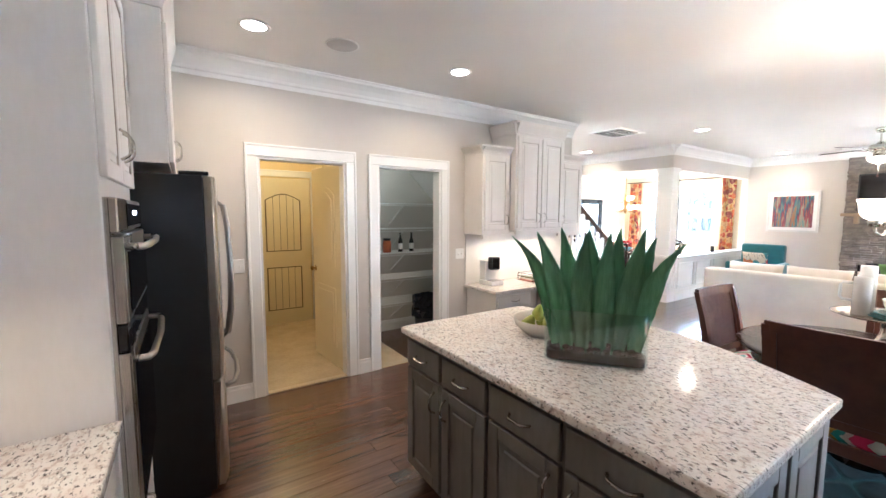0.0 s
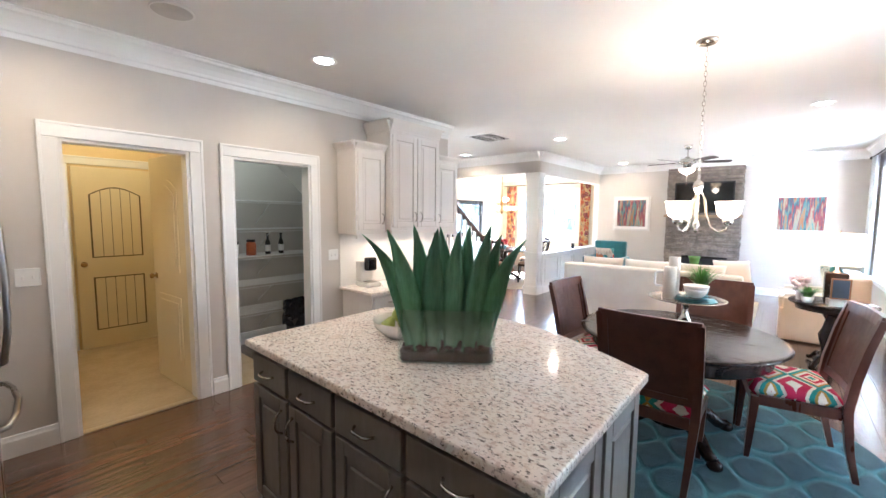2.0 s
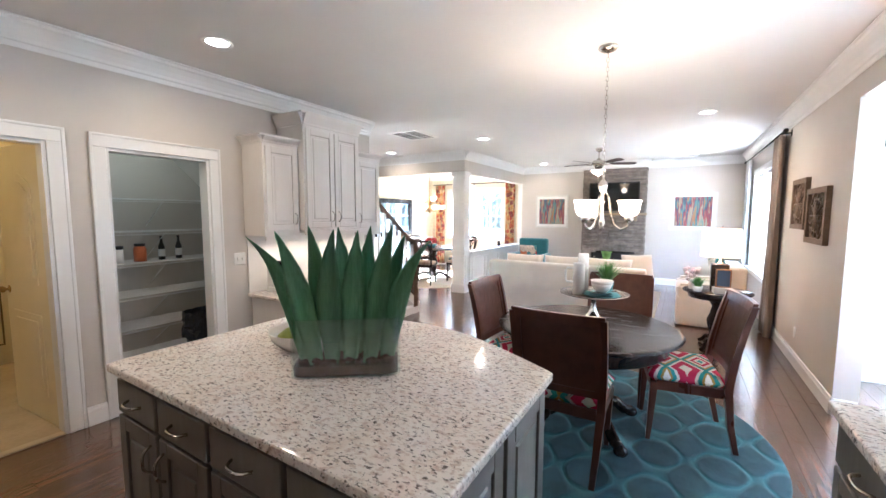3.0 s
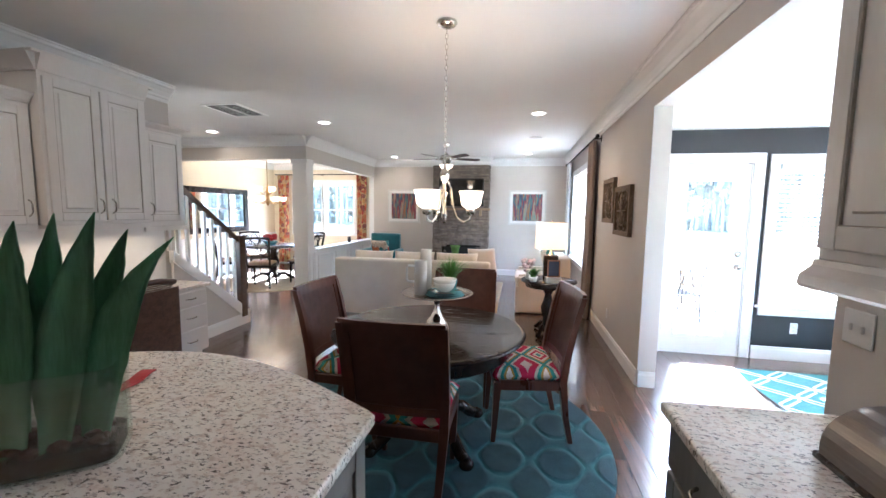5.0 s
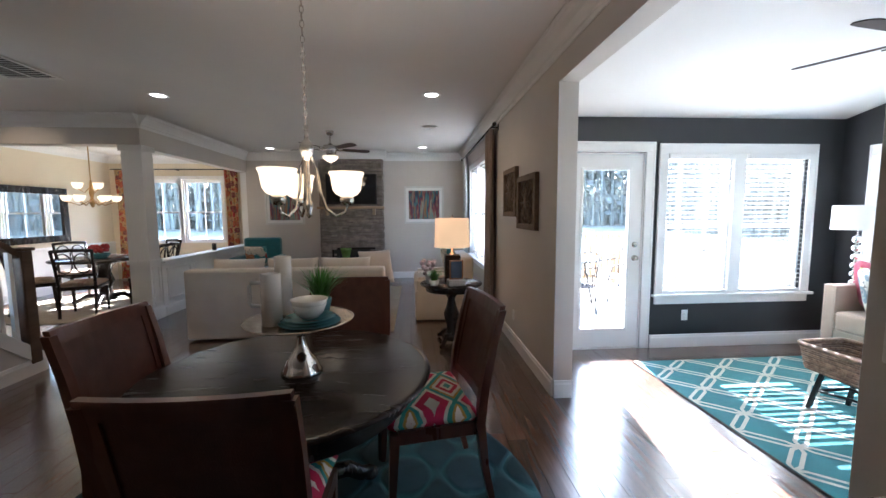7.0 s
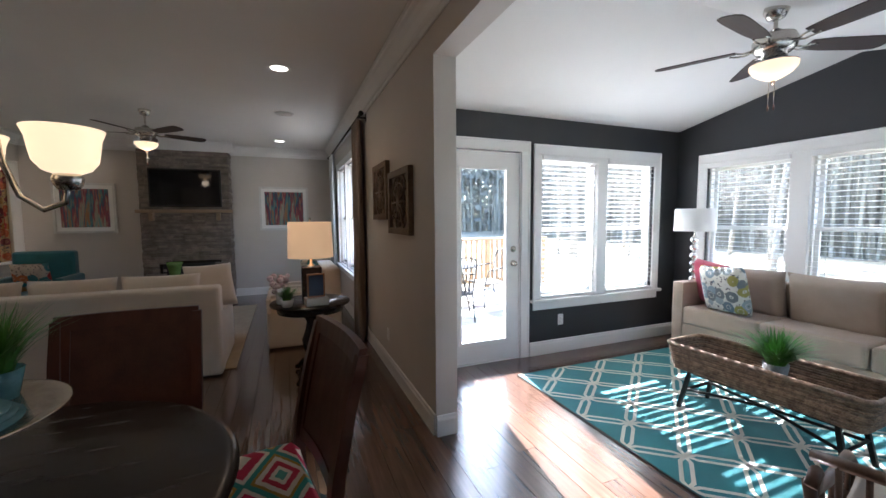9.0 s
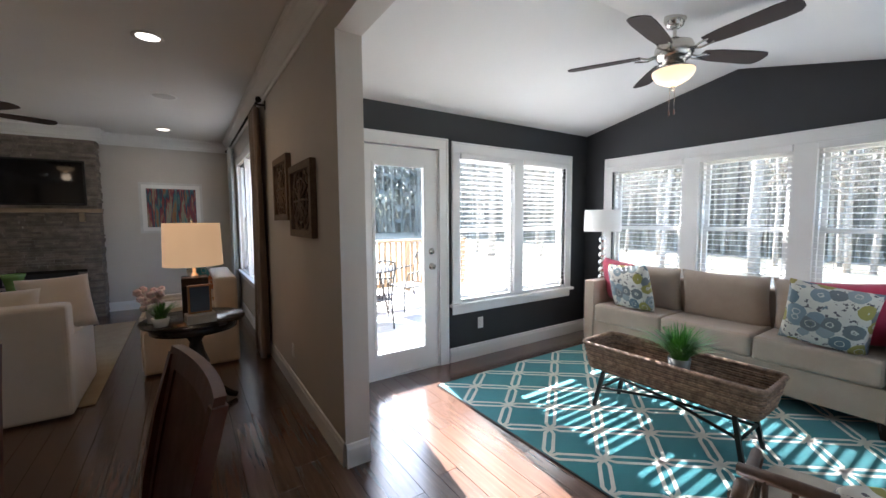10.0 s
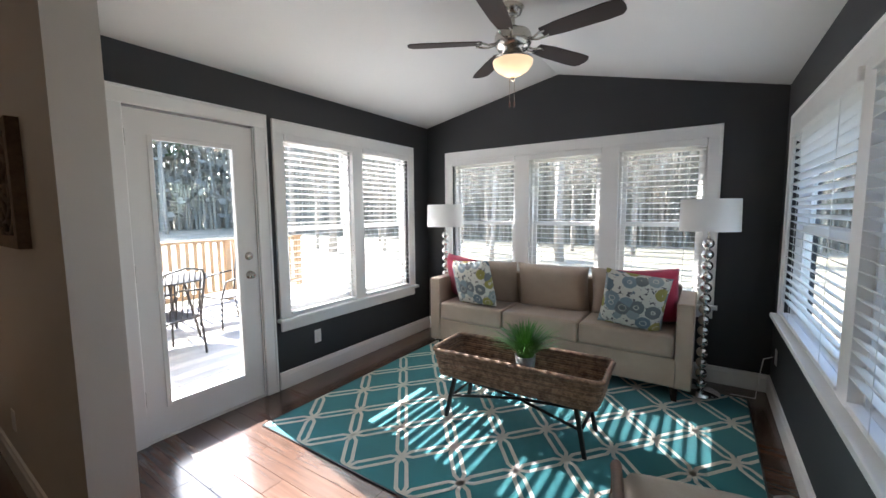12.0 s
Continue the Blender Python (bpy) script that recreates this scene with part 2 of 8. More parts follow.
SLAT = blind_plastic()
PANE = thin_pane("window_glass")
CLEAR = thin_pane("clear_vase_glass", (0.91, 0.95, 0.93), 0.10)
TILEFLOOR = mat("tan_vinyl_floor", (0.50, 0.40, 0.25), (0.42, 0.33, 0.20), 0.5, scale=5, fine=40, bump=0.1)
PLANK, PLANKJOIN = plank_wood("dark_hardwood_plank", "object"), plank_wood("dark_hardwood_planks", "island")
SUBFLOOR = mat("dark_joint", (0.02, 0.012, 0.008), (0.03, 0.018, 0.012), 0.7)

# ---- building helpers ----
def box(bm, x0, y0, z0, x1, y1, z1, m=None):
    x0, x1, y0, y1, z0, z1 = min(x0, x1), max(x0, x1), min(y0, y1), max(y0, y1), min(z0, z1), max(z0, z1)
    v = [bm.verts.new(p) for p in ((x0, y0, z0), (x1, y0, z0), (x1, y1, z0), (x0, y1, z0), (x0, y0, z1), (x1, y0, z1), (x1, y1, z1), (x0, y1, z1))]
    if m is not None:
        for w in v:
            w.co = m @ w.co
    for f in ((0, 3, 2, 1), (4, 5, 6, 7), (0, 1, 5, 4), (1, 2, 6, 5), (2, 3, 7, 6), (3, 0, 4, 7)):
        bm.faces.new([v[i] for i in f])
    return v


def soft_box(x0, y0, z0, x1, y1, z1, r=0.01, seg=2, bm=None):
    bm = bm or bmesh.new()
    t = bmesh.new()
    box(t, x0, y0, z0, x1, y1, z1)
    bmesh.ops.bevel(t, geom=t.edges[:], offset=r, segments=seg, profile=0.6, affect="EDGES")
    join_in(bm, t)
    return bm


def join_in(bm, other, m=None):
    vmap = {v: bm.verts.new(m @ v.co if m is not None else v.co) for v in other.verts}
    for f in other.faces:
        g = bm.faces.new([vmap[v] for v in f.verts])
        g.smooth = f.smooth
    other.free()


def boxes(*dims):
    bm = bmesh.new()
    for d in dims:
        box(bm, *d)
    return bm


def lathe(profile, n=24, bm=None, centre=(0, 0, 0)):
    bm = bm or bmesh.new()
    cx, cy, cz = centre
    rings = []
    for r, z in profile:
        if r < 1e-5:
            rings.append([bm.verts.new((cx, cy, cz + z))])
        else:
            rings.append([bm.verts.new((cx + r * math.cos(2 * math.pi * i / n), cy + r * math.sin(2 * math.pi * i / n), cz + z)) for i in range(n)])
    for a, b in zip(rings, rings[1:]):
        for i in range(n):
            j = (i + 1) % n
            quad = [a[i % len(a)], a[j % len(a)], b[j % len(b)], b[i % len(b)]]
            uniq = list(dict.fromkeys(quad))
            if len(uniq) > 2:
                f = bm.faces.new(uniq)
                f.smooth = True
    return bm


def tube(points, r, n=8, bm=None, closed=False, taper=None):
    bm = bm or bmesh.new()
    pts = [Vector(p) for p in points]
    rings, up = [], Vector((0, 0, 1))
    for i, p in enumerate(pts):
        if closed:
            d = pts[(i + 1) % len(pts)] - pts[i - 1]
        else:
            d = pts[min(i + 1, len(pts) - 1)] - pts[max(i - 1, 0)]
        d.normalize()
        s = d.cross(up if abs(d.z) < 0.95 else Vector((1, 0, 0))).normalized()
        u = s.cross(d).normalized()
        rr = r if taper is None else r * (1 + (taper - 1) * i / (len(pts) - 1))
        rings.append([bm.verts.new(p + s * rr * math.cos(2 * math.pi * k / n) + u * rr * math.sin(2 * math.pi * k / n)) for k in range(n)])
    pairs = list(zip(rings, rings[1:])) + ([(rings[-1], rings[0])] if closed else [])
    for a, b in pairs:
        for k in range(n):
            f = bm.faces.new((a[k], a[(k + 1) % n], b[(k + 1) % n], b[k]))
            f.smooth = True
    if not closed:
        bm.faces.new(rings[0][::-1])
        bm.faces.new(rings[-1])
    return bm


def prism(outline, z0, z1, bm=None):
    """An upright prism over an outline of (x, y)."""
    bm = bm or bmesh.new()
    lo, hi = [bm.verts.new((x, y, z0)) for x, y in outline], [bm.verts.new((x, y, z1)) for x, y in outline]
    n = len(outline)
    bm.faces.new(lo[::-1])
    bm.faces.new(hi)
    for i in range(n):
        bm.faces.new((lo[i], lo[(i + 1) % n], hi[(i + 1) % n], hi[i]))
    bmesh.ops.recalc_face_normals(bm, faces=bm.faces)
    return bm


def sweep(profile, a, b, out, bm=None):
    """A moulding of (out, z) profile points from a to b (x, y); out is the (x, y) way off the wall."""
    bm = bm or bmesh.new()
    ends = [[bm.verts.new((p[0] + out[0] * o, p[1] + out[1] * o, z)) for o, z in profile] for p in (a, b)]
    n = len(profile)
    for i in range(n):
        j = (i + 1) % n
        bm.faces.new((ends[0][i], ends[0][j], ends[1][j], ends[1][i]))
    bm.faces.new(ends[0])
    bm.faces.new(ends[1][::-1])
    bmesh.ops.recalc_face_normals(bm, faces=bm.faces)
    return bm


def pad(w, d, h, puff=0.25, nu=14, nv=10, bm=None, m=None):
    """A stuffed cushion, w x d with thickness h at its middle, lying in x and y about its centre."""
    bm = bm or bmesh.new()
    top, bot = {}, {}
    for i in range(nu + 1):
        for j in range(nv + 1):
            u, v = -1 + 2 * i / nu, -1 + 2 * j / nv
            e = (1 - abs(u) ** 4) * (1 - abs(v) ** 4)
            t = h / 2 * (puff + (1 - puff) * e ** 0.5) if e > 0 else 0.0
            pinch = 1 - 0.05 * (1 - abs(u) ** 2) * abs(v) ** 3
            pin2 = 1 - 0.05 * (1 - abs(v) ** 2) * abs(u) ** 3
            x, y = u * w / 2 * pin2, v * d / 2 * pinch
            edge = i in (0, nu) or j in (0, nv)
            p = Vector((x, y, t)), Vector((x, y, -t))
            if m is not None:
                p = m @ p[0], m @ p[1]
            top[i, j] = bm.verts.new(p[0])
            bot[i, j] = top[i, j] if edge else bm.verts.new(p[1])
    for i in range(nu):
        for j in range(nv):
            for g, flip in ((top, False), (bot, True)):
                q = [g[i, j], g[i + 1, j], g[i + 1, j + 1], g[i, j + 1]]
                f = bm.faces.new(q[::-1] if flip else q)
                f.smooth = True
    return bm


def mesh_of(name, bm, material):
    me = bpy.data.meshes.new(name)
    bmesh.ops.recalc_face_normals(bm, faces=bm.faces)
    bm.to_mesh(me)
    bm.free()
    me.materials.append(material)
    return me


def part(name, bm, material, parent=None, label=""):
    ob = new(name, mesh_of(name, bm, material))
    if parent is not None:
        ob.parent = parent
    return tagged(ob, label)


def at(ob, x, y, z, rz=0.0, rx=0.0, ry=0.0):
    ob.matrix_basis = pose(x, y, z, rx, ry, rz)
    return ob


def thing(name, label, category, group="", x=0.0, y=0.0, z=0.0, rz=0.0):
    ob = new(name)
    ob.empty_display_size = 0.1
    ob.matrix_basis = pose(x, y, z, 0, 0, rz)
    return tagged(ob, label, category, group)


def setting(name, bm, material, label="", category=""):
    return tagged(part(name, bm, material), label, category, "", "structure")


def wall_boxes(along, c0, c1, lo, hi, z0, z1, holes):
    """A wall along 'x' or 'y' between c0 and c1 (thickness lo to hi) with rectangular holes (a0, a1, h0, h1)."""
    bm = bmesh.new()

    def put(a0, a1, b0, b1):
        if a1 - a0 > 1e-4 and b1 - b0 > 1e-4:
            box(bm, *((a0, lo, b0, a1, hi, b1) if along == "x" else (lo, a0, b0, hi, a1, b1)))
    at_ = c0
    for a0, a1, h0, h1 in sorted(holes):
        put(at_, a0, z0, z1)
        put(a0, a1, z0, h0)
        put(a0, a1, h1, z1)
        at_ = a1
    put(at_, c1, z0, z1)
    return bm

# ---- the building ----
H = 2.74
XW, XF = -0.73, 10.30          # kitchen's west wall and the fireplace wall
YN, YS = 3.60, -1.06           # kitchen's north wall and the south wall of kitchen and living room
SE, SS, SW = 5.51, -4.50, 2.27  # sunroom's east, south and west walls
D1, D2 = (0.592, 1.33), (1.645, 2.372)   # door openings in the north wall
DT = 2.012

setting("wall_north", wall_boxes("x", XW, 4.47, YN, YN + 0.12, 0, H, [(*D1, 0, DT), (*D2, 0, DT)]), WALL, "greige painted kitchen wall with two doorways", "wall")
setting("wall_west", boxes((XW - 0.12, YS - 0.14, 0, XW, YN + 0.12, H)), WALL, "greige painted kitchen wall behind the ovens", "wall")
OPEN = (2.46, 4.50, 2.395)
LWIN = (7.45, 9.05, 0.66, 2.22)
setting("wall_south", wall_boxes("x", XW, XF + 0.12, YS - 0.14, YS, 0, H, [(OPEN[0], OPEN[1], 0, OPEN[2]), LWIN]), WALL, "greige painted wall with wide opening to the sunroom", "wall")
setting("wall_fireplace", boxes((XF, YS, 0, XF + 0.12, 3.575, H)), WALL, "pale greige living room wall around the fireplace", "wall")
setting("ceiling", boxes((XW - 0.12, YS - 0.14, H, 11.2, 6.85, H + 0.12)), CEIL, "flat white painted ceiling with recessed lights", "ceiling")
# half wall, column and headers to the dining room
setting("half_wall", boxes((7.36, 3.58, 0, XF, 3.70, 0.76)), TRIM, "white panelled half wall under the dining room opening", "wall")
setting("header_dining", boxes((7.30, 3.56, 2.32, XF, 3.72, H), (7.08, 3.56, 2.36, 7.30, 3.95, H), (7.08, 3.95, 2.36, 7.28, 6.72, H)), WALL, "painted header over the dining room openings", "wall")
setting("wall_dining_north", boxes((4.47, 6.72, 0, 11.2, 6.84, H)), DINWALL, "cream painted dining room wall with the mirror", "wall")
DWIN = [(4.35, 5.20, 0.80, 2.22), (5.28, 6.10, 0.80, 2.22)]
setting("wall_dining_east", wall_boxes("y", 3.70, 6.72, 10.85, 10.97, 0, H, DWIN), DINWALL, "cream painted dining room wall with windows", "wall")
setting("wall_dining_return", boxes((XF, 3.576, 0, 10.97, 3.70, H)), TRIM, "white painted wall end by the dining window", "wall")
setting("wall_foyer_west", boxes((4.35, 4.62, 0, 4.47, 6.72, H)), WALL, "greige painted foyer wall", "wall")

# rooms behind the two doorways
setting("wall_hall", boxes((0.40, 5.85, 0, 2.0, 5.95, H), (0.30, YN + 0.12, 0, 0.40, 5.95, H), (1.50, YN + 0.12, 0, 1.56, 4.9, H), (1.96, 4.9, 0, 2.06, 5.95, H), (1.56, 4.84, 0, 2.06, 4.9, H)), HALLWALL, "yellow painted walls of the back hall", "wall")
setting("floor_hall", boxes((0.40, YN, -0.04, 2.0, 5.95, 0.006)), TILEFLOOR, "tan vinyl floor of the back hall", "floor")
setting("wall_pantry", boxes((1.60, 4.75, 0, 3.10, 4.84, H), (1.56, YN + 0.12, 0, 1.60, 4.84, H), (3.02, YN + 0.12, 0, 3.10, 4.84, H)), WALL, "greige painted pantry walls", "wall")
_bm = bmesh.new()
_v = [_bm.verts.new(p) for p in ((2.42, YN + 0.12, 2.30), (2.42, 4.75, 2.30), (3.02, 4.75, 1.70), (3.02, YN + 0.12, 1.70), (2.42, YN + 0.12, 2.42), (2.42, 4.75, 2.42), (3.02, 4.75, 1.82), (3.02, YN + 0.12, 1.82))]
for _f in ((0, 3, 2, 1), (4, 5, 6, 7), (0, 1, 5, 4), (1, 2, 6, 5), (2, 3, 7, 6), (3, 0, 4, 7)):
    _bm.faces.new([_v[i] for i in _f])
setting("pantry_slope", _bm, TRIM, "white sloped stair underside in the pantry", "ceiling")

# sunroom
SWIN_E = (-4.115, -2.58, 0.58, 2.03)
SDOOR = (-2.345, -1.562, 0.0, 2.045)
SWIN_S = (2.745, 5.15, 0.64, 1.98)
SWIN_W = (-4.10, -1.36, 0.69, 1.93)
EAVE, RIDGE, RX, EAVE_W = 2.39, 2.705, 3.96, 2.305
setting("wall_sunroom_east", wall_boxes("y", SS - 0.14, YS - 0.14, SE, SE + 0.14, 0, EAVE + 0.1, [SWIN_E, SDOOR]), DARKWALL, "charcoal painted sunroom wall with glazed door", "wall")
setting("wall_sunroom_west", wall_boxes("y", SS - 0.14, YS - 0.14, SW - 0.14, SW, 0, EAVE + 0.1, [SWIN_W]), DARKWALL, "charcoal painted sunroom wall with windows", "wall")
_bm = wall_boxes("x", SW, SE, SS - 0.14, SS, 0, EAVE, [SWIN_S])
_lo, _hi = [_bm.verts.new((x, SS, z)) for x, z in ((SW, EAVE), (SE, EAVE), (RX, RIDGE + 0.02))], [_bm.verts.new((x, SS - 0.14, z)) for x, z in ((SW, EAVE), (SE, EAVE), (RX, RIDGE + 0.02))]
_bm.faces.new(_lo), _bm.faces.new(_hi[::-1])
for _i in range(3):
    _bm.faces.new((_lo[_i], _lo[(_i + 1) % 3], _hi[(_i + 1) % 3], _hi[_i]))
setting("wall_sunroom_south", _bm, DARKWALL, "charcoal painted sunroom gable wall with triple window", "wall")
_bm = bmesh.new()
for _x0, _x1, _ze in ((SW - 0.14, RX, EAVE_W - 0.035), (SE + 0.14, RX, EAVE - 0.03)):
    _q = [(_x0, SS - 0.14, _ze), (_x1, SS - 0.14, RIDGE), (_x1, YS - 0.10, RIDGE), (_x0, YS - 0.10, _ze)]
    _a, _b = [_bm.verts.new(p) for p in _q], [_bm.verts.new((p[0], p[1], p[2] + 0.10)) for p in _q]
    _bm.faces.new(_a), _bm.faces.new(_b[::-1])
    for _i in range(4):
        _bm.faces.new((_a[_i], _a[(_i + 1) % 4], _b[(_i + 1) % 4], _b[_i]))
setting("ceiling_sunroom", _bm, CEIL, "white vaulted sunroom ceiling", "ceiling")
setting("subfloor", boxes((XW - 0.12, YS - 0.14, -0.20, 11.0, 6.84, -0.022), (SW - 0.14, SS - 0.14, -0.20, SE + 0.14, YS - 0.14, -0.022)), SUBFLOOR, "dark joints under the plank floor", "floor")

# trim
BASE = [(0, 0), (0.016, 0), (0.016, 0.105), (0.011, 0.118), (0.009, 0.135), (0, 0.14)]
CROWN = [(0, H - 0.172), (0.010, H - 0.172), (0.013, H - 0.140), (0.024, H - 0.134), (0.028, H - 0.112), (0.050, H - 0.076), (0.078, H - 0.046), (0.096, H - 0.036), (0.100, H - 0.018), (0.112, H - 0.012), (0.112, H - 0.004), (0, H - 0.004)]


def run(name, profile, lines, material, label, category="trim"):
    bm = bmesh.new()
    for a, b, out in lines:
        sweep(profile, a, b, out, bm)
    return setting(name, bm, material, label, category)


run("baseboard_kitchen", BASE, [((0.16, YN), (0.51, YN), (0, -1)), ((1.432, YN), (1.572, YN), (0, -1)), ((2.492, YN), (2.70, YN), (0, -1)),
                               ((4.515, YS), (XF, YS), (0, 1)), ((4.50, YS - 0.14), (4.50, YS), (-1, 0)), ((XF, YS), (XF, 0.69), (-1, 0)), ((XF, 1.99), (XF, 3.58), (-1, 0))], TRIM, "white painted baseboard along the walls", "baseboard")
run("baseboard_sunroom", BASE, [((SE, SS), (SE, -2.46), (-1, 0)), ((SE, -1.46), (SE, YS - 0.14), (-1, 0)), ((SW, SS), (SE, SS), (0, 1)), ((SW, SS), (SW, YS - 0.14), (1, 0))], TRIM, "white painted baseboard in the sunroom", "baseboard")
run("baseboard_hall", BASE, [((0.40, 5.85), (0.78, 5.85), (0, -1)), ((1.60, 5.85), (1.96, 5.85), (0, -1)), ((1.50, 3.9), (1.50, 4.84), (-1, 0)), ((1.60, 4.75), (3.02, 4.75), (0, -1))], TRIM, "white painted baseboard behind the doorways", "baseboard")
run("crown_moulding", CROWN, [((XW, YN), (3.10, YN), (0, -1)), ((3.10, YN), (4.47, YN), (0, -1)), ((XW, YS), (XF, YS), (0, 1)), ((XF, YS), (XF, 0.69), (-1, 0)), ((10.0, 0.60), (10.0, 2.08), (-1, 0)), ((XF, 0.69), (10.0, 0.69), (0, -1)), ((10.0, 1.99), (XF, 1.99), (0, 1)), ((XF, 1.99), (XF, 3.56), (-1, 0)), ((7.08, 3.56), (XF, 3.56), (0, -1)), ((7.08, 3.56), (7.08, 6.7), (-1, 0)), ((4.47, YN), (4.47, 6.7), (1, 0))], TRIM, "white crown moulding under the ceiling", "trim")


def casing(name, along, face, out, a0, a1, top, w=0.09, t=0.018, bottom=0.0, sill=False, label="white painted door casing"):
    """Flat casing round an opening on the wall face; out is +1 or -1."""
    def bb(p0, p1, z0, z1, t_=t):
        lo, hi = sorted((face, face + out * t_))
        return (p0, lo, z0, p1, hi, z1) if along == "x" else (lo, p0, z0, hi, p1, z1)
    bm = bmesh.new()
    for d in (bb(a0 - w, a0, bottom, top), bb(a1, a1 + w, bottom, top), bb(a0 - w, a1 + w, top, top + w)):
        soft_box(*d, 0.004, 1, bm)
    back = 0.012
    for d in (bb(a0 - w - 0.006, a0 - w + 0.014, bottom, top + w, t + 0.006), bb(a1 + w - 0.014, a1 + w + 0.006, bottom, top + w, t + 0.006), bb(a0 - w - 0.006, a1 + w + 0.006, top + w - 0.008, top + w + 0.010, t + 0.006)):
        soft_box(*d, 0.003, 1, bm)
    if sill:
        soft_box(*bb(a0 - w - 0.03, a1 + w + 0.03, bottom - 0.03, bottom, 0.06), 0.006, 2, bm)
        soft_box(*bb(a0 - w, a1 + w, bottom - 0.11, bottom - 0.03), 0.004, 1, bm)
    return setting(name, bm, TRIM, label, "trim")


casing("door_casing_hall", "x", YN, -1, *D1, DT)
casing("door_casing_pantry", "x", YN, -1, *D2, DT)
for _n, _d in (("door_jamb_hall", D1), ("door_jamb_pantry", D2)):
    setting(_n, boxes((_d[0], YN - 0.002, 0, _d[0] + 0.02, YN + 0.122, DT), (_d[1] - 0.02, YN - 0.002, 0, _d[1], YN + 0.122, DT), (_d[0] + 0.02, YN - 0.002, DT - 0.02, _d[1] - 0.02, YN + 0.122, DT)), TRIM, "white painted door jamb", "trim")
setting("threshold", boxes((D1[0] + 0.02, YN - 0.01, 0.002, D1[1] - 0.02, YN + 0.05, 0.012)), mat("pale_metal_strip", (0.6, 0.52, 0.38), rough=0.35, metal=0.7), "pale metal threshold strip at the hall doorway", "trim")
casing("door_casing_sunroom", "y", SE, -1, SDOOR[0], SDOOR[1], SDOOR[3])
casing("window_casing_sunroom_east", "y", SE, -1, SWIN_E[0], SWIN_E[1], SWIN_E[3], bottom=SWIN_E[2], sill=True, label="white painted window casing with sill")
casing("window_casing_sunroom_south", "x", SS, 1, SWIN_S[0], SWIN_S[1], SWIN_S[3], bottom=SWIN_S[2], sill=True, label="white painted window casing with sill")
casing("window_casing_sunroom_west", "y", SW, 1, SWIN_W[0], SWIN_W[1], SWIN_W[3], bottom=SWIN_W[2], sill=True, label="white painted window casing with sill")
casing("window_casing_living", "x", YS, 1, LWIN[0], LWIN[1], LWIN[3], bottom=LWIN[2], sill=True, label="white painted window casing with sill")
for _i, _w in enumerate(DWIN):
    casing("window_casing_dining", "y", 10.85, -1, _w[0], _w[1], _w[3], w=0.07, bottom=_w[2], label="white painted window casing")
# corner boards of the wide sunroom opening
setting("opening_trim", boxes((4.496, YS - 0.144, 0.14, 4.50, YS + 0.004, OPEN[2]), (OPEN[0] - 0.0, YS - 0.144, OPEN[2] - 0.004, OPEN[1], YS + 0.002, OPEN[2])), WALL, "greige painted lining of the sunroom opening", "trim")

# ---- kitchen ----
def bow_handle(parent, x, y, z, length, upright=True, out=0.032, material=None, r=0.0055, label="satin nickel arched pull"):
    """An arched pull on a face that looks to -y, its middle at x, z."""
    pts = []
    for i in range(9):
        u = -1 + i / 4
        d = out * (1 - u ** 4) + 0.001
        pts.append((x, y - d, z + u * length / 2) if upright else (x + u * length / 2, y - d, z))
    return part("handle", tube(pts, r, 6), material or NICKEL, parent, label)


def panel_door(parent, name, x0, z0, x1, z1, y, material, handle=None, rail=0.058, bead=None, upright=True, hlen=0.11, raised=True):
    """A framed door or drawer front, its back on the plane y, looking to -y."""
    bm = bmesh.new()
    t = 0.020
    if z1 - z0 > 0.26 and x1 - x0 > 0.2:
        for d in ((x0, z0, x0 + rail, z1), (x1 - rail, z0, x1, z1), (x0 + rail, z0, x1 - rail, z0 + rail), (x0 + rail, z1 - rail, x1 - rail, z1)):
            soft_box(d[0], y - t, d[1], d[2], y, d[3], 0.003, 1, bm)
        pb = bmesh.new()
        g = rail + 0.030
        rings = [[pb.verts.new((px, py, pz)) for px, pz in ((x0 + k, z0 + k), (x1 - k, z0 + k), (x1 - k, z1 - k), (x0 + k, z1 - k))]
                 for k, py in ((rail - 0.004, y - 0.002), (rail - 0.004, y - t + 0.010), (g, y - t + 0.010), (g + 0.006, y - t + 0.004))]
        for ra, rb in zip(rings, rings[1:]):
            for k in range(4):
                pb.faces.new((ra[k], ra[(k + 1) % 4], rb[(k + 1) % 4], rb[k]))
        pb.faces.new(rings[0]), pb.faces.new(rings[-1])
    else:
        soft_box(x0, y - t, z0, x1, y, z1, 0.006, 2, bm)
    ob = part(name, bm, material, parent)
    if z1 - z0 > 0.26 and x1 - x0 > 0.2:
        part("panel", pb, material, ob)
    if bead is not None and z1 - z0 > 0.26:
        b = bmesh.new()
        w, i = 0.0045, rail - 0.001
        for d in ((x0 + i, z0 + i, x0 + i + w, z1 - i), (x1 - i - w, z0 + i, x1 - i, z1 - i), (x0 + i, z0 + i, x1 - i, z0 + i + w), (x0 + i, z1 - i - w, x1 - i, z1 - i)):
            box(b, d[0], y - t + 0.004, d[1], d[2], y - t + 0.012, d[3])
        part("glaze_line", b, bead, ob)
    if handle:
        bow_handle(ob, handle[0], y - t, handle[1], hlen, upright)
    return ob


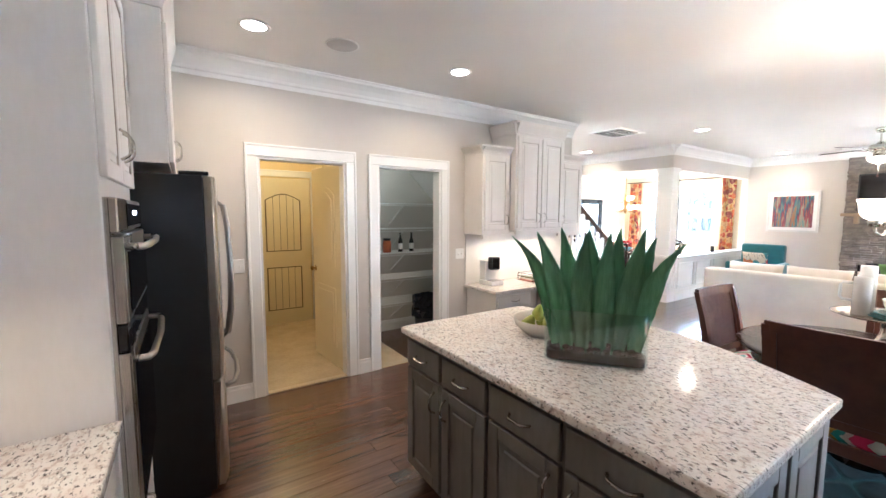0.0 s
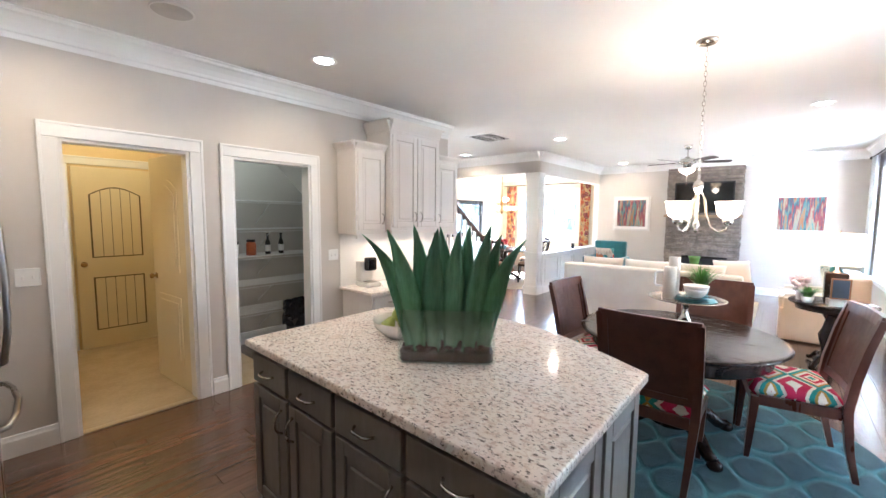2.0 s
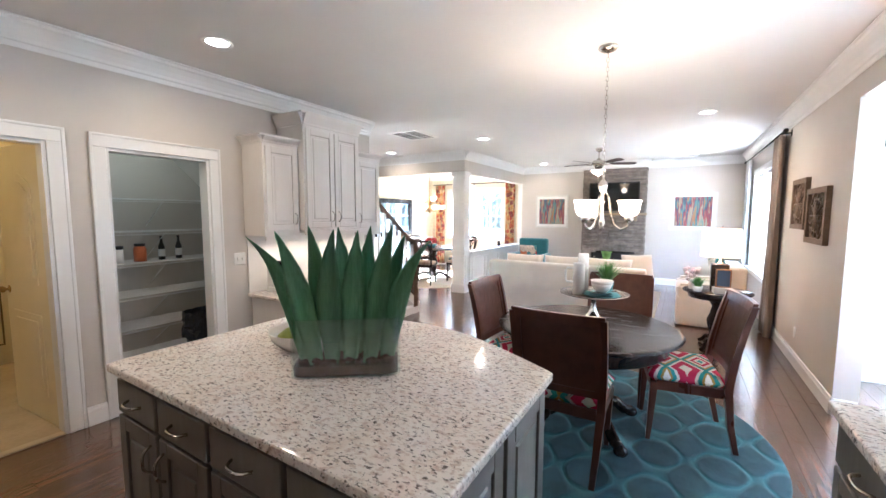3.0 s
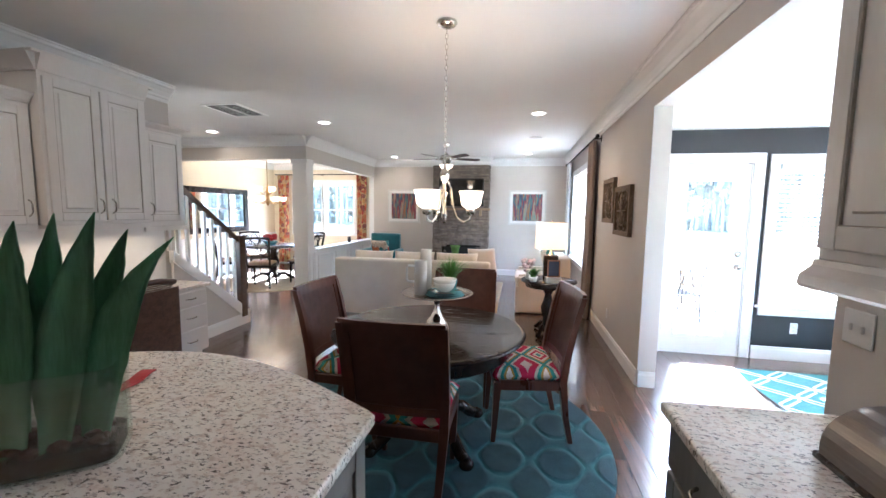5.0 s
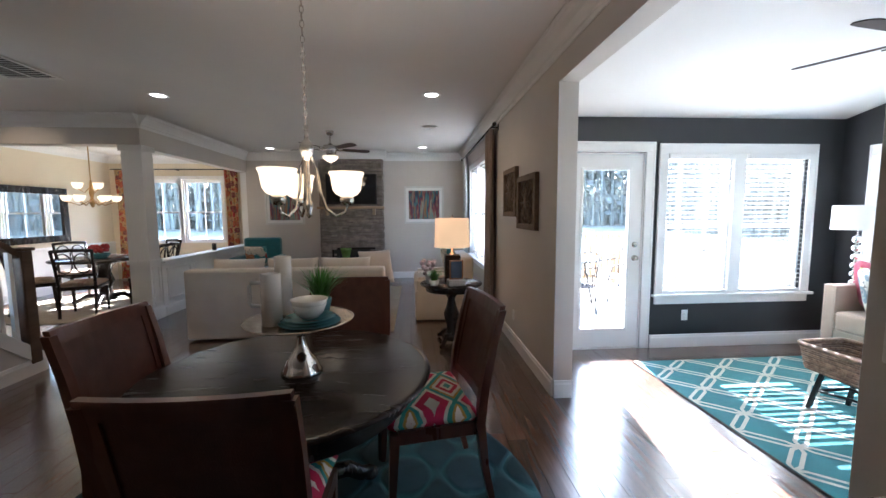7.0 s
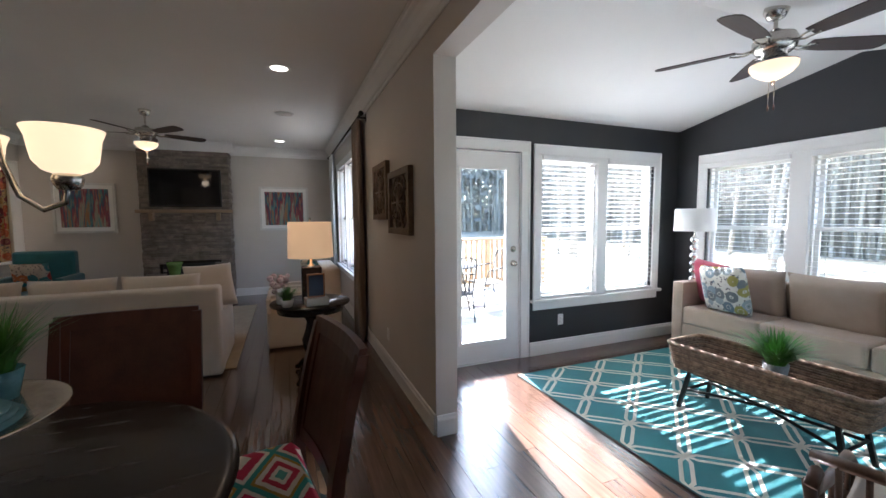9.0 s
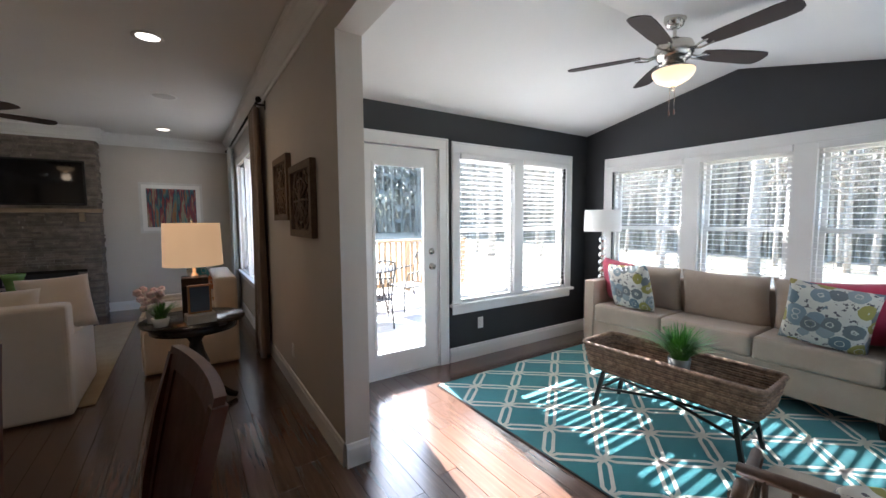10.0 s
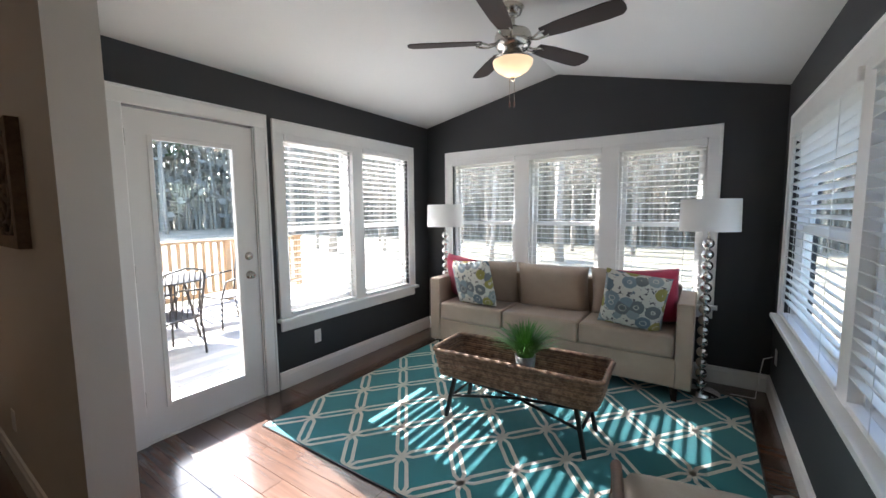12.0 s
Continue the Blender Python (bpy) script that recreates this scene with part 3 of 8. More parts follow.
def cabinet(name, label, x, y, z, rz, w, d, h, fronts, material, bead=None, toe=0.0, group="", top=None):
    """A cabinet whose face looks to its own -y; fronts: (name, x0, z0, x1, z1, handle, upright)."""
    c = thing(name, label, "cabinet", group, x, y, z, rz)
    bm = bmesh.new()
    soft_box(0, 0, toe, w, d, h, 0.002, 1, bm)
    if toe:
        box(bm, 0.01, 0.07, 0, w - 0.01, d, toe)
    part("body", bm, material, c)
    for f in fronts:
        panel_door(c, f[0], f[1], f[2], f[3], f[4], -0.0005, material, f[5], bead=bead, upright=f[6])
    if top:
        b2 = bmesh.new()
        prof = [(0, h), (0.010, h), (0.014, h + 0.02), (0.045, h + top * 0.75), (0.055, h + top), (0, h + top)]
        for a, b, o in (((-0.0, 0), (w, 0), (0, -1)), ((0, 0), (0, d), (-1, 0)), ((w, 0), (w, d), (1, 0))):
            sweep(prof, a, b, o, b2)
        box(b2, -0.05, -0.05, h + top - 0.015, w + 0.05, d, h + top)
        part("crown", b2, material, c)
    return c


def counter_slab(name, outline, label, z0=0.878, z1=0.915):
    bm = prism(outline, z0, z1)
    bmesh.ops.bevel(bm, geom=[e for e in bm.edges if abs(e.verts[0].co.z - e.verts[1].co.z) < 1e-6], offset=0.010, segments=3, profile=0.6, affect="EDGES")
    ob = part(name, bm, GRANITE)
    return tagged(ob, label, "countertop")


# island: grey base cabinets under a bowed granite top
arc = [(1.985 + 0.300 * math.sin(math.pi * i / 14), 0.432 + 1.59 * i / 14 + 0.02 * math.sin(math.pi * i / 14)) for i in range(15)]
counter_slab("island_countertop", [(1.076, 2.022), (1.076, 0.412), (1.966, 0.409)] + arc[:-1] + [(2.00, 2.034), (1.13, 2.034)], "speckled white and brown granite island top with bowed side")
COLS = [(1.995, 1.645), (1.645, 1.290), (1.290, 0.900), (0.900, 0.457)]
for _a, _b in COLS:
    _w = _a - _b
    cabinet("island_cabinet", "taupe grey island base cabinet with drawer and door", 1.114, _a, 0, -90, _w, 0.60, 0.876,
            [("drawer_front", 0.012, 0.715, _w - 0.012, 0.855, (_w / 2, 0.785), False), ("door", 0.012, 0.125, _w - 0.012, 0.700, (0.05 if _a in (1.645, 0.900) else _w - 0.05, 0.60), True)],
            CABGREY, None, 0.10, "island base cabinets")
_e = thing("island_end_panel", "slate grey framed end panel of the island", "cabinet", "", 1.114, 0.454, 0, 0)
part("body", boxes((0, 0, 0.0, 0.86, 0.02, 0.876)), CABGREY, _e)
for _x0, _x1 in ((0.02, 0.415), (0.445, 0.84)):
    panel_door(_e, "panel", _x0, 0.05, _x1, 0.86, 0.0, CABGREY, None, rail=0.07)
_e = tagged(part("island_rear_cabinet", soft_box(1.72, 0.477, 0.0, 1.972, 1.995, 0.876, 0.004, 1), CABGREY), "taupe grey rear side of the island cabinets", "cabinet")

# west run: counter, oven tower, refrigerator
counter_slab("side_countertop", [(XW + 0.002, 1.60), (XW + 0.002, YS + 0.002), (-0.11, YS + 0.002), (-0.11, 1.60)], "speckled tan granite countertop beside the ovens")
cabinet("base_cabinet", "antique white base cabinet beside the ovens", -0.15, 0.66, 0, 90, 0.93, 0.62, 0.876,
        [("drawer_front", 0.03, 0.72, 0.90, 0.86, (0.46, 0.79), False), ("drawer_front", 0.03, 0.43, 0.90, 0.70, (0.46, 0.57), False), ("drawer_front", 0.03, 0.12, 0.90, 0.41, (0.46, 0.27), False)], CABWHITE, GLAZE, 0.10)
cabinet("base_cabinet", "antique white base cabinet in the kitchen corner", -0.15, -0.44, 0, 90, 1.09, 0.62, 0.876,
        [("drawer_front", 0.03, 0.72, 0.53, 0.86, (0.28, 0.79), False), ("door", 0.03, 0.12, 0.53, 0.70, (0.48, 0.60), True), ("drawer_front", 0.55, 0.72, 1.06, 0.86, (0.8, 0.79), False), ("door", 0.55, 0.12, 1.06, 0.70, (0.6, 0.60), True)], CABWHITE, GLAZE, 0.10)
OY0, OY1 = 1.605, 2.40
tower = cabinet("oven_tower", "antique white tall cabinet around the built-in double oven", -0.125, OY0, 0, 90, OY1 - OY0, 0.625, 2.50,
                [("door", 0.02, 1.66, 0.385, 2.46, (0.345, 1.80), True), ("door", 0.400, 1.66, 0.775, 2.46, (0.44, 1.80), True), ("drawer_front", 0.02, 0.26, 0.775, 0.50, (0.39, 0.38), False), ("drawer_front", 0.02, 0.10, 0.775, 0.245, (0.39, 0.17), False)], CABWHITE, GLAZE, 0.06, "", 0.16)
oven = thing("double_oven", "stainless steel and black glass double wall oven", "oven", "", -0.125, OY0 + 0.03, 0, 90)
OW = OY1 - OY0 - 0.06
part("body", boxes((0, -0.012, 0.515, OW, 0.3, 1.60)), STEEL, oven)
_p = part("control_panel", soft_box(0, -0.035, 1.49, OW, -0.010, 1.60, 0.004, 1), STEEL, oven)
part("display", boxes((0.22, -0.038, 1.505, OW - 0.01, -0.034, 1.585)), BLACKGLASS, _p, "black glass display")
part("digits", boxes(*[(0.40 + 0.028 * i, -0.0395, 1.545, 0.418 + 0.028 * i, -0.038, 1.560) for i in range(4)]), glow("dim_white_digits", (0.8, 0.9, 1.0), 0.6), _p, "dim white digits")
for _z0, _z1 in ((1.205, 1.48), (0.53, 1.11)):
    _d = part("door", soft_box(0, -0.045, _z0, OW, -0.012, _z1, 0.006, 2), STEEL, oven)
    part("window", boxes((0.075, -0.048, _z0 + 0.02, OW - 0.02, -0.044, _z1 - 0.055)), BLACKGLASS, _d, "black glass window")
    _h = tube([(0.05, -0.045, _z1 - 0.035), (0.05, -0.085, _z1 - 0.035), (0.09, -0.095, _z1 - 0.035), (OW / 2, -0.104, _z1 - 0.035), (OW - 0.09, -0.095, _z1 - 0.035), (OW - 0.05, -0.085, _z1 - 0.035), (OW - 0.05, -0.045, _z1 - 0.035)], 0.012, 8)
    part("handle", _h, STEEL, _d, "polished steel bar handle")
part("middle_trim", soft_box(0, -0.04, 1.115, OW, -0.012, 1.20, 0.004, 1), BLACKGLASS, oven)

FY0, FY1 = 2.455, 3.365
fridge = thing("refrigerator", "stainless french door refrigerator with black sides", "refrigerator", "", 0.165, FY0, 0, 90)
FW = FY1 - FY0
part("body", soft_box(0, 0.0, 0.04, FW, 0.70, 1.745, 0.006, 2), BLACKSIDE, fridge, "black textured body")
part("toe_grille", boxes((0.02, 0.03, 0.0, FW - 0.02, 0.66, 0.038)), BLACK, fridge)
part("hinge_cover", soft_box(0.01, -0.03, 1.746, 0.10, 0.10, 1.765, 0.004, 1), BLACK, fridge)


def bowed_front(x0, z0, x1, z1, bulge=0.035, t=0.05):
    bm = bmesh.new()
    n = 12
    f, k = [], []
    for i in range(n + 1):
        u = i / n
        x = x0 + (x1 - x0) * u
        gx = x / FW * 2 - 1
        y = -t - bulge * (1 - gx * gx)
        e = min(u, 1 - u)
        y += 0.012 * max(0, 1 - e / 0.06) ** 2
        f.append([bm.verts.new((x, y, z)) for z in (z0, z1)])
        k.append([bm.verts.new((x, -0.004, z)) for z in (z0, z1)])
    for i in range(n):
        for q in ((f[i][0], f[i + 1][0], f[i + 1][1], f[i][1]), (k[i][0], k[i][1], k[i + 1][1], k[i + 1][0]), (f[i][1], f[i + 1][1], k[i + 1][1], k[i][1]), (f[i][0], k[i][0], k[i + 1][0], f[i + 1][0])):
            bm.faces.new(q).smooth = True
    bm.faces.new((f[0][0], f[0][1], k[0][1], k[0][0]))
    bm.faces.new((f[n][0], k[n][0], k[n][1], f[n][1]))
    return bm


for _x0, _x1, _hx in ((0.0, FW / 2 - 0.003, FW / 2 - 0.05), (FW / 2 + 0.003, FW, FW / 2 + 0.05)):
    _d = part("door", bowed_front(_x0, 0.66, _x1, 1.74), STEEL, fridge)
    part("handle", tube([(_hx, -0.085, 0.78), (_hx, -0.120, 0.80), (_hx, -0.140, 0.95), (_hx, -0.147, 1.20), (_hx, -0.140, 1.45), (_hx, -0.120, 1.60), (_hx, -0.085, 1.62)], 0.013, 8), STEEL, _d, "curved steel handle")
_d = part("freezer_drawer", bowed_front(0.0, 0.06, FW, 0.645), STEEL, fridge)
part("handle", tube([(0.10, -0.07, 0.58), (0.12, -0.115, 0.585), (0.25, -0.142, 0.59), (FW / 2, -0.155, 0.592), (FW - 0.25, -0.142, 0.59), (FW - 0.12, -0.115, 0.585), (FW - 0.10, -0.07, 0.58)], 0.013, 8), STEEL, _d, "curved steel handle")
cabinet("over_fridge_cabinet", "antique white wall cabinet above the refrigerator", 0.03, 2.405, 1.79, 90, 1.0, 0.75, 0.71,
        [("door", 0.05, 0.01, 0.49, 0.67, (0.45, 0.12), True), ("door", 0.51, 0.01, 0.95, 0.67, (0.55, 0.12), True)], CABWHITE, GLAZE, 0, "", 0.16)

# planning desk with wall cabinets on the north wall
counter_slab("desk_countertop", [(2.69, YN - 0.002), (2.69, 3.055), (4.33, 3.055), (4.33, YN - 0.002)], "speckled granite top of the planning desk", 0.728, 0.762)
tagged(part("desk_backsplash", boxes((2.70, YN - 0.010, 0.763, 4.34, YN - 0.002, 1.33)), mat("white_glazed_tile", (0.80, 0.78, 0.74), (0.77, 0.75, 0.71), 0.2, bump=0.05)), "white tiled backsplash above the desk", "backsplash", "", "structure")
cabinet("desk_cabinet", "antique white desk base cabinet with a drawer and door", 2.72, 3.085, 0, 0, 0.50, 0.50, 0.727, [("drawer_front", 0.02, 0.575, 0.48, 0.705, (0.25, 0.64), False), ("door", 0.02, 0.11, 0.48, 0.56, (0.43, 0.46), True)], CABWHITE, GLAZE, 0.09, "desk base cabinets")
cabinet("desk_cabinet", "antique white desk base cabinet with three drawers", 3.86, 3.085, 0, 0, 0.44, 0.50, 0.727, [("drawer_front", 0.02, 0.575, 0.42, 0.705, (0.22, 0.64), False), ("drawer_front", 0.02, 0.35, 0.42, 0.555, (0.22, 0.455), False), ("drawer_front", 0.02, 0.11, 0.42, 0.33, (0.22, 0.22), False)], CABWHITE, GLAZE, 0.09, "desk base cabinets")
cabinet("wall_cabinet", "antique white wall cabinet with crown over the desk", 2.68, 3.28, 1.33, 0, 0.385, 0.315, 0.86, [("door", 0.02, 0.05, 0.365, 0.83, (0.325, 0.16), True)], CABWHITE, GLAZE, 0, "desk wall cabinets", 0.07)
cabinet("wall_cabinet", "taller antique white wall cabinet with crown over the desk", 3.07, 3.20, 1.37, 0, 0.77, 0.395, 1.04, [("door", 0.02, 0.03, 0.380, 1.01, (0.340, 0.14), True), ("door", 0.390, 0.03, 0.75, 1.01, (0.430, 0.14), True)], CABWHITE, GLAZE, 0, "desk wall cabinets", 0.12)
cabinet("wall_cabinet", "antique white wall cabinet with crown over the desk", 3.845, 3.28, 1.33, 0, 0.44, 0.315, 0.86, [("door", 0.02, 0.05, 0.42, 0.83, (0.06, 0.16), True)], CABWHITE, GLAZE, 0, "desk wall cabinets", 0.07)
tagged(part("cabinet_light_rail", boxes((2.68, 3.262, 1.29, 3.065, 3.285, 1.330), (3.07, 3.185, 1.33, 3.84, 3.21, 1.37), (3.845, 3.262, 1.29, 4.285, 3.285, 1.330)), CABWHITE), "antique white light rail under the wall cabinets", "trim", "", "structure")

# south run: counter, wall cabinet, steel bread box
counter_slab("south_countertop", [(-0.108, YS + 0.002), (-0.108, -0.455), (2.235, -0.455), (2.245, -0.48), (2.265, YS + 0.002)], "speckled tan granite countertop on the south run")
for _x in (-0.03, 0.54, 1.11, 1.68):
    cabinet("south_base_cabinet", "taupe grey base cabinet with drawer and door", _x + 0.55, -0.50, 0, 180, 0.55, 0.55, 0.876, [("drawer_front", 0.012, 0.715, 0.538, 0.855, (0.275, 0.785), False), ("door", 0.012, 0.125, 0.538, 0.70, (0.5, 0.6), True)], CABGREY, None, 0.10, "south base cabinets")
cabinet("south_wall_cabinet", "antique white wall cabinet with light rail", 2.115, -0.765, 1.40, 180, 0.62, 0.32, 1.10, [("door", 0.02, 0.03, 0.60, 1.07, (0.55, 0.14), True)], CABWHITE, GLAZE, 0, "", 0.2)
run("south_cabinet_rail", [(0, 1.325), (0.035, 1.325), (0.045, 1.335), (0.040, 1.36), (0.012, 1.385), (0.010, 1.40), (0, 1.40)], [((1.50, -0.765), (2.115, -0.765), (0, 1)), ((2.115, -0.765), (2.115, YS + 0.002), (1, 0))], CABWHITE, "antique white moulding under the wall cabinet")
_bb = thing("bread_box", "brushed steel bread box on the granite counter", "bread box", "", 2.00, -0.86, 0.916, 180)
_bm = bmesh.new()
_prof = [(-0.13, 0.016), (0.13, 0.016)] + [(0.13 * math.cos(radians(a)), 0.045 + 0.105 * math.sin(radians(a))) for a in range(0, 181, 12)]
_l, _r = [_bm.verts.new((0.0, y, z)) for y, z in _prof], [_bm.verts.new((0.38, y, z)) for y, z in _prof]
_ends = [_bm.faces.new(_l), _bm.faces.new(_r[::-1])]
for _i in range(len(_prof)):
    _k = (_i + 1) % len(_prof)
    _bm.faces.new((_l[_i], _r[_i], _r[_k], _l[_k]))
bmesh.ops.recalc_face_normals(_bm, faces=_bm.faces[:])
bmesh.ops.bevel(_bm, geom=[e for f in _ends for e in f.edges], offset=0.008, segments=2, affect="EDGES")
part("body", _bm, mat("dark_brushed_steel", (0.24, 0.21, 0.185), (0.17, 0.15, 0.135), 0.32, 0.85, scale=3, fine=160, stretch=(0.1, 1, 1)), _bb)
part("base", soft_box(-0.006, -0.136, 0.0, 0.386, 0.136, 0.018, 0.004, 1), BLACKWOOD, _bb, "dark base")
part("trim_band", tube([(0.002, 0.111, 0.105), (0.378, 0.111, 0.105)], 0.0045, 8), mat("warm_gold_trim", (0.55, 0.33, 0.12), (0.48, 0.28, 0.10), 0.3, 0.9), _bb, "gold trim band")
part("knob", lathe([(0, 0.02), (0.012, 0.018), (0.014, 0.008), (0.006, 0.0), (0.006, -0.02)], 12, None, (0.19, -0.02, 0.155)), CHROME, _bb)

# back hall doors
HALLDOOR = mat("cream_door_paint", (0.78, 0.70, 0.50), (0.75, 0.67, 0.46), 0.4, scale=3, bump=0.04)
GROOVE = mat("door_panel_glaze_line", (0.12, 0.095, 0.06), (0.16, 0.125, 0.08), 0.6)


def arch(x0, x1, z0, z1, rise, n=10):
    return [(x0, z0), (x1, z0), (x1, z1)] + [(x1 + (x0 - x1) * i / n, z1 + rise * math.sin(math.pi * i / n)) for i in range(1, n)] + [(x0, z1)]


def plate_xz(outline, y0, y1):
    bm = prism([(x, z) for x, z in outline], y0, y1)
    for v in bm.verts:
        v.co = Vector((v.co.x, v.co.z, v.co.y))
    bmesh.ops.recalc_face_normals(bm, faces=bm.faces)
    return bm


def arch_door(name, label, x, y, rz, w, planks, knob_x):
    d = thing(name, label, "door", "", x, y, 0.008, rz)
    part("slab", soft_box(0, 0, 0, w, 0.035, 2.015, 0.003, 1), HALLDOOR, d)
    for z0, z1, rise in ((0.20, 0.80, 0.0), (1.02, 1.72, 0.09)):
        m = 0.13
        part("panel_moulding", plate_xz(arch(m, w - m, z0, z1, rise), -0.006, 0.002), GROOVE if planks else HALLDOOR, d, "dark outlined panel edge" if planks else "")
        if planks:
            n = 5
            inner = w - 2 * m - 0.024
            for i in range(n):
                a, b = m + 0.012 + inner * i / n + 0.003, m + 0.012 + inner * (i + 1) / n - 0.003
                ua, ub = (a - m) / (w - 2 * m), (b - m) / (w - 2 * m)
                q = [(a, z0 + 0.012), (b, z0 + 0.012), (b, z1 - 0.012 + rise * math.sin(math.pi * ub)), (a, z1 - 0.012 + rise * math.sin(math.pi * ua))]
                part("plank", plate_xz(q, -0.010, -0.004), HALLDOOR, d)
        else:
            part("raised_panel", plate_xz(arch(m + 0.05, w - m - 0.05, z0 + 0.05, z1 - 0.05, rise), -0.012, 0.0), HALLDOOR, d)
    kn = lathe([(0.0, 0.055), (0.018, 0.052), (0.026, 0.040), (0.020, 0.026), (0.010, 0.018), (0.012, 0.006), (0.030, 0.003), (0.030, 0.0)], 16)
    bmesh.ops.transform(kn, matrix=pose(knob_x, 0, 0.95, 90, 0, 0), verts=kn.verts)
    part("knob", kn, mat("aged_brass", (0.40, 0.27, 0.12), rough=0.3, metal=1.0), d, "aged brass knob")
    return d


arch_door("hall_door", "cream arched plank-panel door, closed, in the back hall", 0.86, 5.805, 0, 0.72, True, 0.06)
casing("door_casing_back_hall", "x", 5.85, -1, 0.84, 1.60, 2.05, w=0.08)
arch_door("open_hall_door", "cream two-panel door standing open into the back hall", 1.252, 4.452, -85, 0.72, False, 0.06)
for _z in (0.25, 1.05, 1.80):
    tagged(part("door_hinge", boxes((1.318, 3.722, _z, 1.342, 3.738, _z + 0.09)), NICKEL), "satin nickel door hinge on the jamb", "hinge", "hall door hinges")

# pantry
for _z in (0.45, 0.76, 1.07, 1.365, 1.675):
    _s = thing("wire_shelf", "white coated wire pantry shelf", "shelf", "pantry shelves", 1.62, 4.34, _z)
    _b = bmesh.new()
    for _i in range(15):
        box(_b, 0, 0.02 + 0.027 * _i, -0.002, 1.38, 0.024 + 0.027 * _i, 0.002)
    tagged(part("wire_grid", _b, PLASTIC, _s), kind="stuff")
    for _q in (-0.026, 0.0):
        part("front_rail", tube([(0, 0.004, _q), (1.38, 0.004, _q)], 0.0035, 6), PLASTIC, _s)
    for _q in (0.05, 0.70, 1.33):
        part("brace", tube([(_q, 0.01, -0.02), (_q, 0.40, -0.26)], 0.004, 5), PLASTIC, _s)


def bottle(x, y, z, r, h, body, label):
    b = thing("bottle", label, "bottle", "pantry bottles", x, y, z)
    part("glass_body", lathe([(0, 0), (r, 0.004), (r, h * 0.55), (r * 0.45, h * 0.75), (r * 0.4, h * 0.93), (0, h * 0.93)], 14), body, b)
    part("paper_band", lathe([(r + 0.001, h * 0.15), (r + 0.001, h * 0.45)], 14), PLASTIC, b, "pale paper band")
    part("cap", lathe([(0, h * 0.93), (r * 0.5, h * 0.93), (r * 0.5, h), (0, h)], 12), BLACK, b)


bottle(2.325, 4.45, 1.075, 0.028, 0.24, BLACK, "dark glass bottle on the pantry shelf")
bottle(2.48, 4.45, 1.075, 0.028, 0.24, BLACK, "dark glass bottle on the pantry shelf")
_j = thing("food_jar", "orange packaged jar with dark lid on the pantry shelf", "jar", "", 2.14, 4.45, 1.075)
part("body", lathe([(0, 0), (0.05, 0.003), (0.052, 0.12), (0.042, 0.15), (0, 0.15)], 16), mat("orange_package", (0.52, 0.14, 0.05), (0.40, 0.09, 0.03), 0.4), _j)
part("lid", lathe([(0, 0.15), (0.045, 0.15), (0.045, 0.175), (0, 0.175)], 16), BLACK, _j)
_j = thing("white_canister", "white canister with dark lid on the pantry shelf", "jar", "", 1.965, 4.45, 1.075)
part("body", lathe([(0, 0), (0.042, 0.003), (0.042, 0.13), (0, 0.13)], 16), PLASTIC, _j)
part("lid", lathe([(0, 0.13), (0.044, 0.13), (0.044, 0.16), (0, 0.16)], 16), BLACK, _j)
_k = thing("lined_bin", "dark bin lined with a black plastic bag", "bin", "", 2.56, 4.22, 0)
part("body", lathe([(0, 0), (0.13, 0.004), (0.15, 0.36), (0.14, 0.37), (0, 0.05)], 18), BLACK, _k)
_b = bmesh.new()
_rb = random.Random(3)
_rings = []
for _i in range(7):
    _rings.append([_b.verts.new(((0.16 + 0.02 * math.sin(3 * a) + _rb.uniform(-0.02, 0.02)) * math.cos(a), (0.16 + _rb.uniform(-0.02, 0.02)) * math.sin(a), 0.28 + 0.045 * _i + _rb.uniform(-0.015, 0.015))) for a in [2 * math.pi * k / 22 for k in range(22)]])
for _p, _q in zip(_rings, _rings[1:]):
    for _i in range(22):
        _b.faces.new((_p[_i], _p[(_i + 1) % 22], _q[(_i + 1) % 22], _q[_i]))
part("liner", _b, mat("glossy_black_bag", (0.015, 0.016, 0.02), (0.03, 0.032, 0.04), 0.2, scale=20, bump=0.3), _k, "crumpled black plastic bag")


def wall_plate(name, x, y, z, rz, gangs=1, kind="switch", label="white double light switch plate on the wall"):
    p = thing(name, label, "light switch" if kind == "switch" else "outlet", "", x, y, z, rz)
    w = 0.07 + 0.046 * (gangs - 1)
    part("plate", soft_box(-w / 2, -0.006, -0.057, w / 2, 0, 0.057, 0.003, 1), PLASTIC, p)
    for g in range(gangs):
        cx = (g - (gangs - 1) / 2) * 0.046
        if kind == "switch":
            part("toggle", soft_box(cx - 0.005, -0.016, -0.012, cx + 0.005, -0.006, 0.010, 0.002, 1), PLASTIC, p)
        else:
            for dz in (-0.02, 0.02):
                part("socket", lathe([(0, 0.002), (0.015, 0.002), (0.016, 0)], 12, None, (0, 0, 0)), PLASTIC, p).matrix_basis = pose(cx, -0.006, dz, 90, 0, 0)
    return p


wall_plate("light_switch", 0.412, YN, 1.125, 0, 2)
wall_plate("light_switch", 2.62, YN, 1.11, 0, 2)
wall_plate("light_switch", 2.36, YS, 1.16, 180, 2)
wall_plate("wall_outlet", SE, -2.84, 0.345, -90, 1, "outlet", "white outlet on the charcoal sunroom wall")
wall_plate("wall_outlet", 5.75, YS, 0.33, 180, 1, "outlet", "white outlet low on the greige wall")
wall_plate("wall_outlet", SW, -4.25, 0.36, 90, 1, "outlet", "white outlet with a cord on the charcoal wall")

